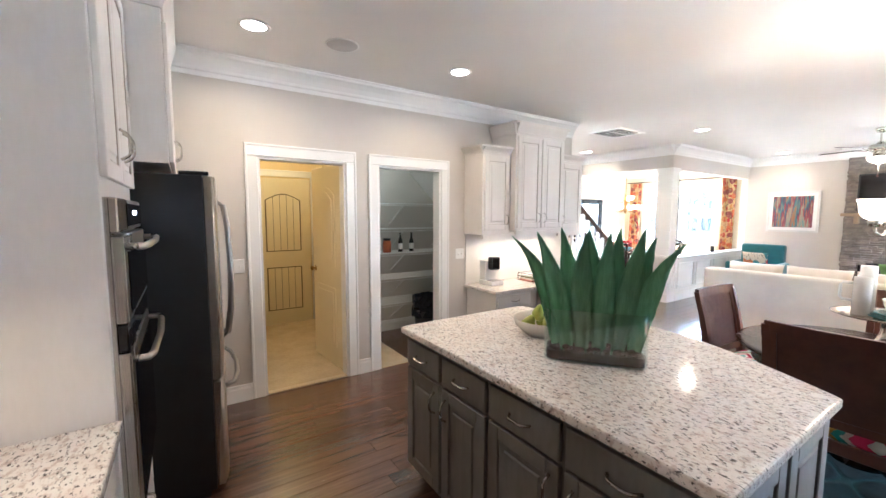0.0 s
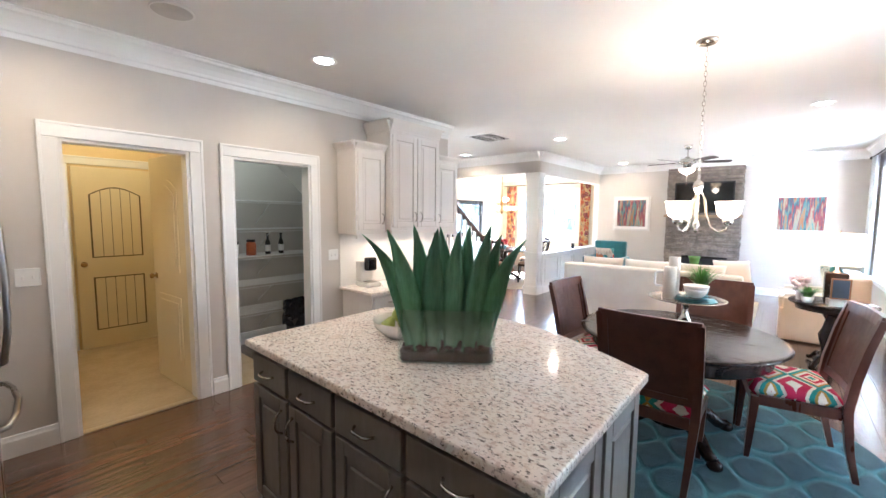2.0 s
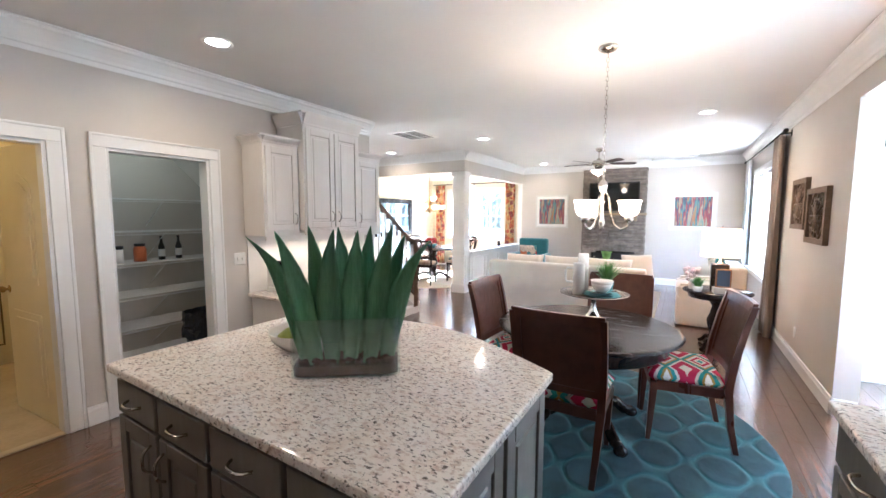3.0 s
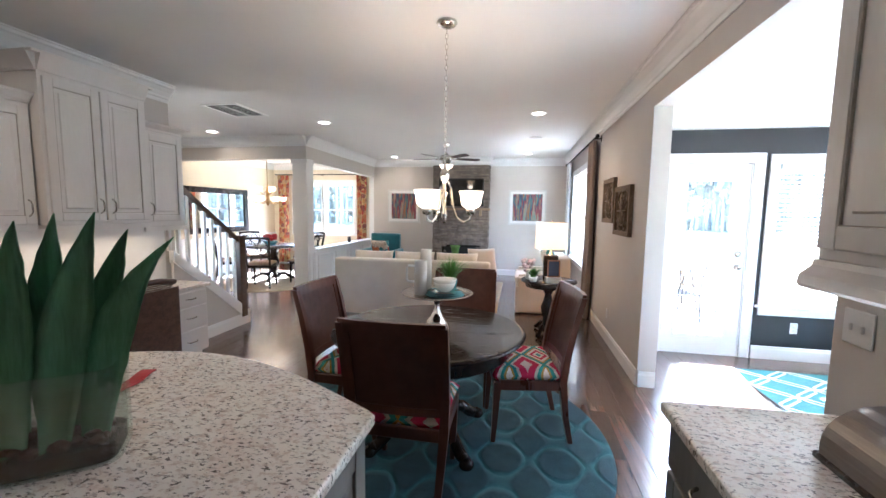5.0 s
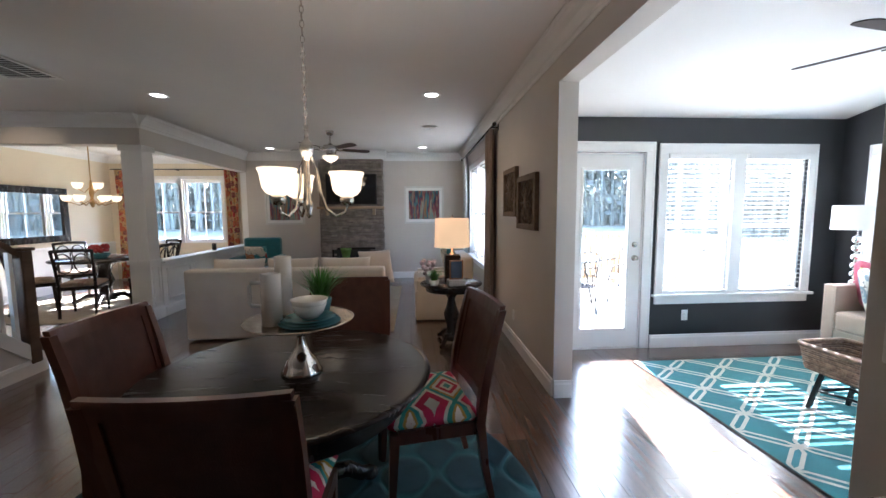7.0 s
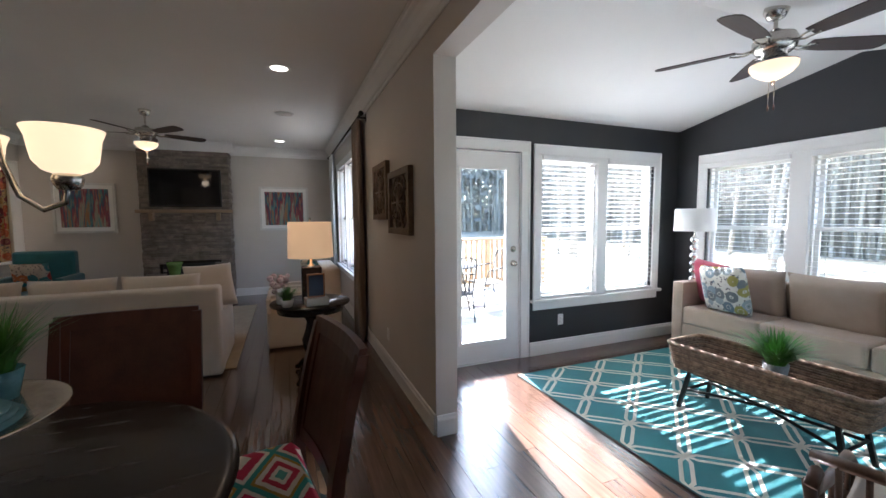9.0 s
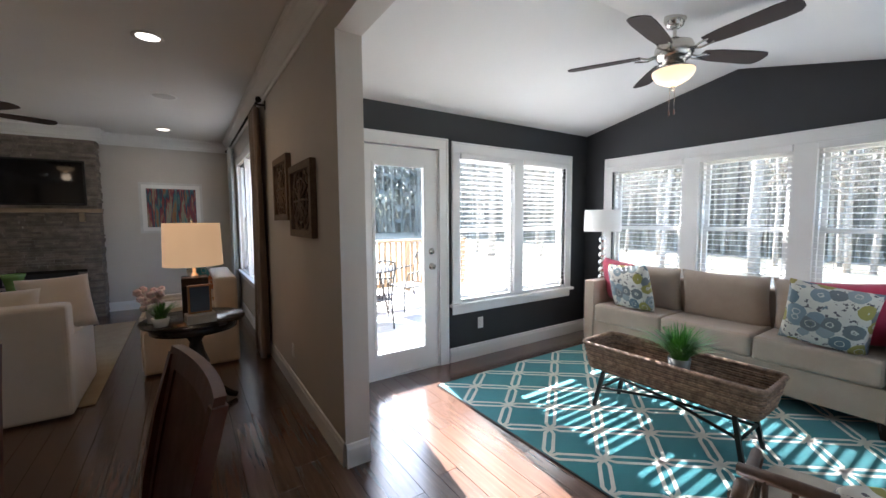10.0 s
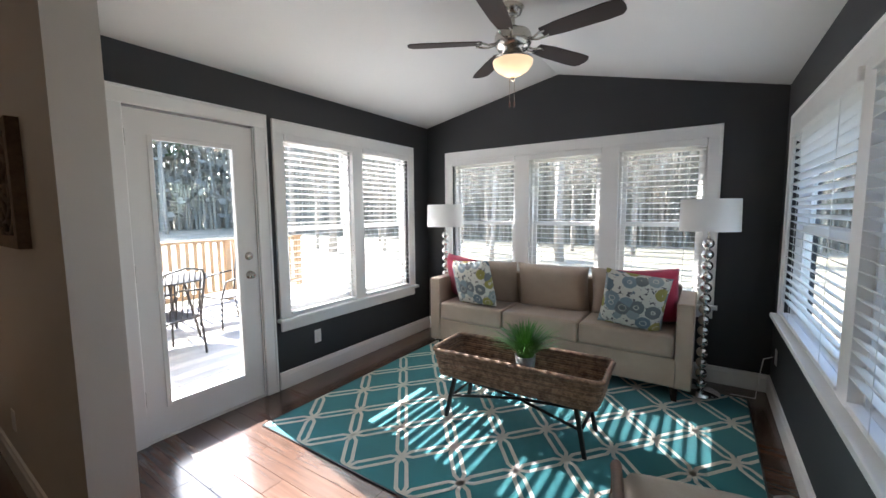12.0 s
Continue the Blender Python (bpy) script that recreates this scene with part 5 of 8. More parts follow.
def pitcher(x, y, r, h, handle):
    p = thing("pitcher", "white ceramic pitcher with a loop handle" if handle else "tall white ceramic cylinder vase", "pitcher", "", x, y, 0.9905)
    part("body", lathe([(0, 0), (r, 0.002), (r, h * 0.5), (r * 0.97, h), (r * 0.90, h), (r * 0.92, 0.02), (0, 0.015)], 24), CERAMIC, p)
    if handle:
        part("handle", tube([(-r * 0.95, 0, h * 0.82), (-r - 0.045, 0, h * 0.82), (-r - 0.055, 0, h * 0.75), (-r - 0.055, 0, h * 0.42), (-r - 0.045, 0, h * 0.36), (-r * 0.95, 0, h * 0.36)], 0.008, 8), CERAMIC, p)
    return p


pitcher(3.255, 0.595, 0.040, 0.215, True).rotation_euler = (0, 0, radians(-100))
pitcher(3.44, 0.605, 0.038, 0.265, False)


def plates_and_bowls(x, y, z):
    for i, (r, mt, lab) in enumerate(((0.125, TEALCERAMIC, "stacked teal glazed plate"), (0.115, TEALCERAMIC, "stacked teal glazed plate"), (0.105, TEALCERAMIC, "stacked teal glazed plate"))):
        tagged(at(part("plate", lathe([(0, 0), (r * 0.6, 0), (r, 0.010), (r, 0.013), (r * 0.6, 0.005), (0, 0.004)], 30), mt), x, y, z + 0.009 * i), lab, "plate", "stacked plates")
    for i, r in enumerate((0.070, 0.075)):
        tagged(at(part("bowl", lathe([(0, 0), (r * 0.5, 0), (r * 0.8, 0.02), (r, 0.055), (r * 0.95, 0.055), (r * 0.75, 0.022), (0, 0.006)], 26), CERAMIC), x, y, z + 0.028 + 0.022 * i), "stacked white ceramic bowl", "bowl", "stacked bowls")


plates_and_bowls(3.265, 0.445, 0.9905)


def grass_pot(name, label, x, y, z, rp, hp, pot_mat, blades, length, seed, spread=0.9, broad=1.0):
    g = thing(name, label, "plant", "", x, y, z)
    part("pot", lathe([(0, 0), (rp * 0.72, 0), (rp, hp), (rp * 0.92, hp), (rp * 0.85, hp * 0.85), (0, hp * 0.85)], 22), pot_mat, g)
    r = random.Random(seed)
    bm = bmesh.new()
    for _ in range(blades):
        a, lean, ln = r.uniform(0, 2 * math.pi), r.uniform(0.05, spread), length * r.uniform(0.6, 1.1)
        x0, y0 = rp * 0.6 * r.random() * math.cos(a), rp * 0.6 * r.random() * math.sin(a)
        w = r.uniform(0.0035, 0.0065) * broad
        prev = None
        for i in range(5):
            u = i / 4
            px = x0 + math.cos(a) * ln * lean * u ** 1.6
            py = y0 + math.sin(a) * ln * lean * u ** 1.6
            pz = hp * 0.85 + ln * u * (1 - 0.35 * lean * u)
            ww = w * (1 - u * 0.95)
            q = [bm.verts.new((px - math.sin(a) * ww, py + math.cos(a) * ww, pz)), bm.verts.new((px + math.sin(a) * ww, py - math.cos(a) * ww, pz))]
            if prev:
                bm.faces.new((prev[0], prev[1], q[1], q[0]))
            prev = q
    tagged(part("grass_blades", bm, GRASS, g), kind="stuff")
    return g


grass_pot("potted_grass", "bushy green grass plant in a small pot on the stand", 3.44, 0.44, 0.9905, 0.05, 0.07, TEALCERAMIC, 260, 0.17, 4)

# chandelier over the table
ch = thing("chandelier", "brushed nickel chandelier with three lit opal bell shades", "chandelier", "", 3.56, 0.51, 0.0)
part("canopy", lathe([(0, H - 0.001), (0.065, H - 0.001), (0.068, H - 0.012), (0.05, H - 0.028), (0.02, H - 0.034), (0, H - 0.036)], 24), NICKEL, ch)
_z = H - 0.04
_k = 0
while _z > 1.86:
    _l = bmesh.new()
    pts = [(0.009 * math.cos(a), 0, 0.020 * math.sin(a)) for a in [2 * math.pi * i / 10 for i in range(10)]]
    tube(pts, 0.0022, 5, _l, closed=True)
    part("chain_link", _l, NICKEL, ch).matrix_basis = pose(0, 0, _z - 0.018, 0, 0, 90 * (_k % 2))
    _z -= 0.033
    _k += 1
part("hub", lathe([(0, 1.87), (0.008, 1.86), (0.010, 1.80), (0.030, 1.775), (0.034, 1.75), (0.022, 1.72), (0.012, 1.70), (0.012, 1.52), (0.020, 1.50), (0.024, 1.48), (0.012, 1.455), (0.016, 1.44), (0, 1.425)], 20), NICKEL, ch)
for _i, _a in enumerate((152, 270, 30)):
    _ca, _sa = math.cos(radians(_a)), math.sin(radians(_a))
    _pts = [(r * _ca, r * _sa, z) for r, z in ((0.015, 1.73), (0.045, 1.66), (0.055, 1.56), (0.085, 1.47), (0.13, 1.435), (0.175, 1.455), (0.183, 1.49))]
    _arm = part("arm", tube(_pts, 0.0075, 8), NICKEL, ch)
    _b = lathe([(0.0, 1.485), (0.022, 1.487), (0.030, 1.50), (0.034, 1.515), (0.030, 1.525), (0.024, 1.535)], 20, None, (0.183 * _ca, 0.183 * _sa, 0))
    part("shade_cup", _b, NICKEL, _arm)
    part("shade", lathe([(0.028, 1.528), (0.050, 1.538), (0.066, 1.560), (0.071, 1.59), (0.075, 1.62), (0.084, 1.643), (0.082, 1.645), (0.071, 1.622), (0.067, 1.59), (0.062, 1.562), (0.047, 1.543), (0.026, 1.533)], 28, None, (0.183 * _ca, 0.183 * _sa, 0)), OPAL, _arm, "lit opal glass bell shade")
lamp("chandelier_light", "POINT", 0.15, WARM, pose(3.56, 0.51, 1.80), 0.10)
# light leaving the open tops of the bell shades
lamp("chandelier_uplight", "AREA", 0.12, WARM, look((3.56, 0.51, 1.70), (3.56, 0.5101, 3.0)), 0.34, None, 170)

# ---- ceiling fixtures ----
for _x, _y, _e in ((0.505, 2.92, 0.45), (2.075, 2.852, 0.5), (6.22, 2.77, 0.65), (6.07, -0.197, 0.8), (9.75, 2.86, 0.4), (9.55, -0.16, 0.3), (6.60, 4.94, 0.6)):
    _c = thing("recessed_light", "lit white recessed ceiling light", "ceiling light", "recessed lights", _x, _y, H)
    part("trim_ring", lathe([(0.072, -0.001), (0.098, -0.001), (0.100, -0.005), (0.094, -0.009), (0.074, -0.006)], 28), PLASTIC, _c)
    part("lens", lathe([(0, -0.003), (0.073, -0.003), (0.073, -0.001), (0, -0.001)], 24), CANGLOW, _c, "glowing frosted lens")
    lamp("recessed_lamp", "AREA", CAN_POWER * _e, (1.0, 0.70, 0.40), look((_x, _y, H - 0.02), (_x, _y + 1e-4, 0)), 0.13, None, 150)
for _x, _y in ((1.07, 2.89), (7.67, -0.235)):
    _c = thing("ceiling_speaker", "round white flush ceiling speaker grille", "speaker", "ceiling speakers", _x, _y, H)
    part("grille", lathe([(0, -0.004), (0.105, -0.004), (0.108, -0.002), (0.108, 0)], 28), mat("speaker_grille_mesh", (0.60, 0.58, 0.55), (0.52, 0.50, 0.48), 0.6, fine=700, bump=0.6), _c)
    part("rim", lathe([(0.108, -0.001), (0.118, -0.001), (0.118, -0.006), (0.108, -0.006)], 28), PLASTIC, _c)
_v = thing("ceiling_vent", "white ceiling return vent with dark slots", "vent", "", 5.42, 3.56, H)
part("frame", boxes((-0.31, -0.25, -0.012, 0.31, -0.215, -0.001), (-0.31, 0.215, -0.012, 0.31, 0.25, -0.001), (-0.31, -0.215, -0.012, -0.275, 0.215, -0.001), (0.275, -0.215, -0.012, 0.31, 0.215, -0.001), (-0.275, -0.008, -0.006, 0.275, 0.008, -0.0032)), PLASTIC, _v)
# near-black sheet: the shade inside the duct, put into its colour
part("backing", boxes((-0.275, -0.215, -0.003, 0.275, 0.215, -0.0015)), mat("duct_shade_black", (0.006, 0.006, 0.006), rough=0.95, spec=0.1), _v)
for _i in range(11):
    part("slat", boxes((-0.256 + 0.05 * _i, -0.215, -0.0055, -0.247 + 0.05 * _i, 0.215, -0.0035)), PLASTIC, _v)


def ceiling_fan(x, y, ztop, drop, turn, blade_mat, label):
    """Five blades, a housing and a lit bowl; origin at the ceiling."""
    f = thing("ceiling_fan", label, "ceiling fan", "", x, y, ztop)
    z = -drop
    part("canopy", lathe([(0, 0.02), (0.06, 0.02), (0.065, -0.02), (0.045, -0.06), (0.02, -0.07), (0, -0.07)], 24), NICKEL, f)
    part("downrod", lathe([(0.011, -0.06), (0.011, z + 0.10)], 12), NICKEL, f)
    part("motor_housing", lathe([(0, z + 0.115), (0.03, z + 0.11), (0.045, z + 0.085), (0.10, z + 0.075), (0.112, z + 0.05), (0.112, z + 0.01), (0.09, z - 0.02), (0.065, z - 0.03), (0.065, z - 0.055), (0, z - 0.055)], 32), NICKEL, f)
    part("light_collar", lathe([(0, z - 0.05), (0.055, z - 0.05), (0.075, z - 0.075), (0.12, z - 0.085), (0.12, z - 0.095), (0, z - 0.09)], 28), NICKEL, f)
    part("bowl_shade", lathe([(0.122, z - 0.092), (0.118, z - 0.115), (0.095, z - 0.145), (0.055, z - 0.170), (0.018, z - 0.185), (0, z - 0.187)], 28), OPAL, f, "lit frosted glass bowl")
    part("finial", lathe([(0, z - 0.184), (0.014, z - 0.186), (0.010, z - 0.20), (0.005, z - 0.21), (0, z - 0.214)], 12), NICKEL, f)
    for dx in (-0.012, 0.02):
        part("pull_chain", tube([(dx, 0.0, z - 0.19), (dx, 0.0, z - 0.33)], 0.0016, 4), NICKEL, f)
        part("chain_bob", lathe([(0, 0), (0.005, 0.004), (0.006, 0.02), (0.003, 0.035), (0, 0.038)], 8, None, (dx, 0, z - 0.365)), MAHOGANY, f)
    for i in range(5):
        a = turn + 72 * i
        m = pose(0, 0, z + 0.015, 0, 0, a)
        br = bmesh.new()
        for s in (-1, 1):
            tube([(0.10, s * 0.012, 0.0), (0.15, s * 0.022, -0.012), (0.19, s * 0.035, -0.004), (0.225, s * 0.030, 0.0)], 0.006, 6, br)
        part("blade_arm", br, NICKEL, f).matrix_basis = m
        outline = [(0.19, -0.045), (0.30, -0.060), (0.55, -0.068), (0.62, -0.062), (0.645, -0.035), (0.65, 0.0), (0.645, 0.035), (0.62, 0.062), (0.55, 0.068), (0.30, 0.060), (0.19, 0.045)]
        part("blade", prism(outline, 0.0, 0.006), blade_mat, f).matrix_basis = m @ pose(0, 0, 0.004, -11, 0, 0)
    lamp("fan_lamp", "POINT", 0.12, WARM, pose(x, y, ztop + z - 0.26), 0.06)
    return f


FANWOOD = mat("dark_fan_blade_wood", (0.024, 0.012, 0.009), (0.038, 0.020, 0.014), 0.7, scale=5, fine=30, bump=0.1, stretch=(0.4, 4, 1))
ceiling_fan(8.05, 1.33, H, 0.30, 8, FANWOOD, "nickel ceiling fan with dark blades and lit bowl")

# ---- living room ----
# stone fireplace
fp = thing("fireplace", "grey ledger stone fireplace column with wood mantel", "fireplace", "", 0, 0, 0)
FX, FY = 10.00, (0.69, 1.99)
part("core", boxes((FX + 0.03, FY[0] + 0.02, 0, XF - 0.001, FY[1] - 0.02, 2.565)), STONE, fp)
_b = bmesh.new()
_r = random.Random(11)
_z = 0.0
while _z < 2.565:
    _h = _r.uniform(0.022, 0.045)
    _y = FY[0]
    while _y < FY[1]:
        _w = _r.uniform(0.08, 0.30)
        _y1 = min(_y + _w, FY[1])
        if not (0.90 < (_y + _y1) / 2 < 1.72 and 0.12 < _z < 0.72):
            _d = _r.uniform(0.0, 0.028)
            box(_b, FX - _d, _y, _z, FX + 0.035, _y1 - 0.004, min(_z + _h - 0.003, 2.565))
        _y = _y1
    for _s, _ys in ((0, FY[0]), (1, FY[1])):
        _d = _r.uniform(0.0, 0.02)
        box(_b, FX + 0.03, _ys - _d if _s == 0 else _ys - 0.03, _z, XF - 0.002, _ys + 0.03 if _s == 0 else _ys + _d, min(_z + _h - 0.003, 2.565))
    _z += _h
tagged(part("stone_cladding", _b, STONE, fp), kind="stuff")
part("firebox", boxes((FX - 0.004, 0.88, 0.14, FX + 0.03, 1.74, 0.70)), BLACK, fp, "black firebox opening")
part("firebox_frame", boxes((FX - 0.012, 0.86, 0.12, FX - 0.003, 0.90, 0.72), (FX - 0.012, 1.72, 0.12, FX - 0.003, 1.76, 0.72), (FX - 0.012, 0.90, 0.68, FX - 0.003, 1.72, 0.72)), IRON, fp)
_m = part("mantel", soft_box(FX - 0.17, FY[0] - 0.05, 1.53, FX + 0.02, FY[1] + 0.02, 1.585, 0.006, 1), mat("pale_oak_mantel", (0.42, 0.30, 0.19), (0.34, 0.24, 0.15), 0.5, scale=4, fine=30, stretch=(4, 0.5, 4)), fp, "pale oak mantel shelf")
for _y in (0.86, 1.82):
    part("corbel", soft_box(FX - 0.12, _y - 0.03, 1.40, FX + 0.02, _y + 0.03, 1.53, 0.012, 2), bpy.data.materials["pale_oak_mantel"], _m)
tv = thing("television", "black flat television above the mantel, switched off", "television", "", 0, 0, 0)
part("bezel", soft_box(FX - 0.075, 0.80, 1.63, FX - 0.035, 1.84, 2.26, 0.006, 1), BLACK, tv)
part("screen", boxes((FX - 0.078, 0.825, 1.66, FX - 0.0745, 1.815, 2.235)), BLACKGLASS, tv, "glossy black screen")


def stripe_art(name):
    m, nt, b = nodes_of(name)
    tc = nt.nodes.new("ShaderNodeTexCoord")
    mp = nt.nodes.new("ShaderNodeMapping")
    mp.inputs["Scale"].default_value = (1, 4.6, 0.55)
    nt.links.new(tc.outputs["Object"], mp.inputs[0])
    f = noise_of(nt, mp.outputs[0], 1.9, 5, 0.6)
    col = ramp(nt, f, [(0.26, (0.015, 0.11, 0.14)), (0.36, (0.08, 0.24, 0.24)), (0.42, (0.30, 0.27, 0.19)), (0.47, (0.25, 0.04, 0.05)), (0.51, (0.04, 0.06, 0.11)), (0.55, (0.07, 0.20, 0.21)), (0.60, (0.30, 0.14, 0.05)), (0.66, (0.20, 0.025, 0.06)), (0.74, (0.05, 0.17, 0.21))])
    nt.links.new(col, b.inputs["Base Color"])
    b.inputs["Roughness"].default_value = 0.3
    return m


ART = stripe_art("striped_abstract_paint")
FRAMEWHITE = mat("silver_white_frame", (0.66, 0.65, 0.62), (0.58, 0.57, 0.54), 0.35, scale=12)
for _y0, _y1, _lab in ((2.385, 3.20, "abstract striped print in silvery white frame"), (-0.625, 0.235, "abstract striped print in silvery white frame with pale vase")):
    _a = thing("framed_print", _lab, "picture", "prints beside the fireplace", XF, (_y0 + _y1) / 2, 1.615)
    _h, _w = 0.405, (_y1 - _y0) / 2
    part("frame", boxes((-0.035, -_w, -_h, -0.002, -_w + 0.035, _h), (-0.035, _w - 0.035, -_h, -0.002, _w, _h), (-0.035, -_w + 0.035, -_h, -0.002, _w - 0.035, -_h + 0.035), (-0.035, -_w + 0.035, _h - 0.035, -0.002, _w - 0.035, _h)), FRAMEWHITE, _a)
    part("mat_board", boxes((-0.018, -_w + 0.035, -_h + 0.035, -0.004, _w - 0.035, _h - 0.035)), PLASTIC, _a)
    part("print", boxes((-0.0205, -_w + 0.095, -_h + 0.095, -0.018, _w - 0.095, _h - 0.095)), ART, _a, "vertical stripes of teal, red and ochre")

# carved panels on the south wall
CARVED = mat("weathered_carved_wood", (0.13, 0.085, 0.055), (0.21, 0.15, 0.10), 0.7, scale=10, fine=60, bump=0.5)
for _x0, _x1, _z0, _z1 in ((4.93, 5.53, 1.285, 1.79), (5.60, 6.14, 1.40, 1.915)):
    _a = thing("carved_wall_panel", "square carved brown wooden wall panel", "wall decor", "carved panels", (_x0 + _x1) / 2, YS, (_z0 + _z1) / 2)
    _w, _h = (_x1 - _x0) / 2, (_z1 - _z0) / 2
    part("frame", boxes((-_w, 0.001, -_h, -_w + 0.05, 0.04, _h), (_w - 0.05, 0.001, -_h, _w, 0.04, _h), (-_w + 0.05, 0.001, -_h, _w - 0.05, 0.04, -_h + 0.05), (-_w + 0.05, 0.001, _h - 0.05, _w - 0.05, 0.04, _h)), CARVED, _a)
    part("back", boxes((-_w + 0.05, 0.001, -_h + 0.05, _w - 0.05, 0.012, _h - 0.05)), CARVED, _a)
    _b = bmesh.new()
    for _i in range(6):
        _t = pose(0, 0.022, 0, 90, 0, 0) @ pose(0, 0, 0, 0, 0, 30 * _i)
        tube([_t @ Vector((-_h + 0.06, 0, 0)), _t @ Vector((0, 0, -0.012)), _t @ Vector((_h - 0.06, 0, 0))], 0.009, 6, _b)
    for _q in (0.07, 0.15, 0.22):
        tube([(_q * math.cos(2 * math.pi * i / 24), 0.022, _q * math.sin(2 * math.pi * i / 24)) for i in range(24)], 0.009, 6, _b, closed=True)
    part("carving", _b, CARVED, _a)


def curtain(name, label, x0, x1, y, z0, z1, folds, depth, material, axis="x"):
    c = thing(name, label, "curtain")
    bm = bmesh.new()
    n, m = folds * 8, 10
    grid = []
    for i in range(n + 1):
        u = i / n
        col = []
        for j in range(m + 1):
            v = j / m
            p = x0 + (x1 - x0) * u + 0.012 * math.sin(9 * u + 4 * v)
            q = y + depth * math.sin(2 * math.pi * folds * u + 0.6 * math.sin(3 * v)) * (0.6 + 0.4 * (1 - v)) + 0.006 * math.sin(17 * u + 7 * v)
            z = z0 + (z1 - z0) * v
            col.append(bm.verts.new((p, q, z) if axis == "x" else (q, p, z)))
        grid.append(col)
    for a, b in zip(grid, grid[1:]):
        for j in range(m):
            bm.faces.new((a[j], b[j], b[j + 1], a[j + 1])).smooth = True
    ob = part("cloth", bm, material, c)
    s = ob.modifiers.new("thickness", "SOLIDIFY")
    s.thickness = 0.006
    return c


curtain("taupe_curtain", "floor-length taupe curtain hanging beside the living window", 6.62, 7.05, YS + 0.07, 0.02, 2.50, 4, 0.045, CURTAIN)
curtain("pale_curtain", "floor-length pale curtain at the far side of the window", 9.15, 9.55, YS + 0.07, 0.02, 2.50, 4, 0.04, SHEER)
_r = thing("curtain_rod", "black iron curtain rod over the living window", "curtain rod", "", 0, 0, 0)
part("rod", tube([(6.50, YS + 0.08, 2.52), (9.70, YS + 0.08, 2.52)], 0.012, 8), IRON, _r)
for _x in (6.47, 9.73):
    part("finial", lathe([(0, -0.03), (0.02, -0.02), (0.028, 0), (0.02, 0.02), (0, 0.03)], 14, None, (_x, YS + 0.08, 2.52)), IRON, _r)
for _x in (6.60, 9.60):
    part("bracket", boxes((_x - 0.008, YS + 0.001, 2.50, _x + 0.008, YS + 0.085, 2.515), (_x - 0.02, YS + 0.001, 2.47, _x + 0.02, YS + 0.008, 2.55)), IRON, _r)


def slip_sofa(name, label, x, y, rz, w, d, seats, back_h=0.82):
    """Faces +y; origin on the floor under its middle."""
    s = thing(name, label, "sofa", "", x, y, 0, rz)
    part("base", soft_box(-w / 2 + 0.01, -d / 2 + 0.01, 0.02, w / 2 - 0.01, d / 2 - 0.03, 0.42, 0.02, 2), CREAMCLOTH, s)
    part("backrest", soft_box(-w / 2, -d / 2, 0.015, w / 2, -d / 2 + 0.20, back_h, 0.045, 4), CREAMCLOTH, s)
    for k in (-1, 1):
        bm = bmesh.new()
        box(bm, k * w / 2 - k * 0.17, -d / 2 + 0.10, 0.015, k * w / 2, d / 2 - 0.02, 0.62)
        for v in bm.verts:
            if v.co.y > 0 and v.co.z > 0.5:
                v.co.z -= 0.03
        bmesh.ops.bevel(bm, geom=bm.edges[:], offset=0.045, segments=3, affect="EDGES")
        part("arm", bm, CREAMCLOTH, s)
    cw = (w - 0.36) / seats
    for i in range(seats):
        cx = -w / 2 + 0.18 + cw * (i + 0.5)
        part("seat_cushion", soft_box(cx - cw / 2 + 0.005, -d / 2 + 0.2, 0.41, cx + cw / 2 - 0.005, d / 2 - 0.01, 0.55, 0.045, 3), CREAMCLOTH, s)
        part("back_cushion", pad(cw - 0.02, 0.44, 0.20, 0.5), CREAMCLOTH, s).matrix_basis = pose(cx, -d / 2 + 0.27, 0.70, 78, 0, 0)
    return s


slip_sofa("cream_sofa", "cream slipcovered sofa with its back to the nook", 6.60, 1.485, -90, 2.24, 0.92, 3)
slip_sofa("cream_armchair", "cream slipcovered armchair beside the side table", 7.20, -0.36, 0, 0.98, 0.80, 1, 0.86)


def throw_pillow(label, x, y, z, rx, rz, size, material, group="", ry=0):
    p = tagged(part("throw_pillow", pad(size, size, 0.16, 0.12, 16, 16), material), label, "pillow", group)
    p.matrix_basis = pose(x, y, z, rx, ry, rz)
    return p


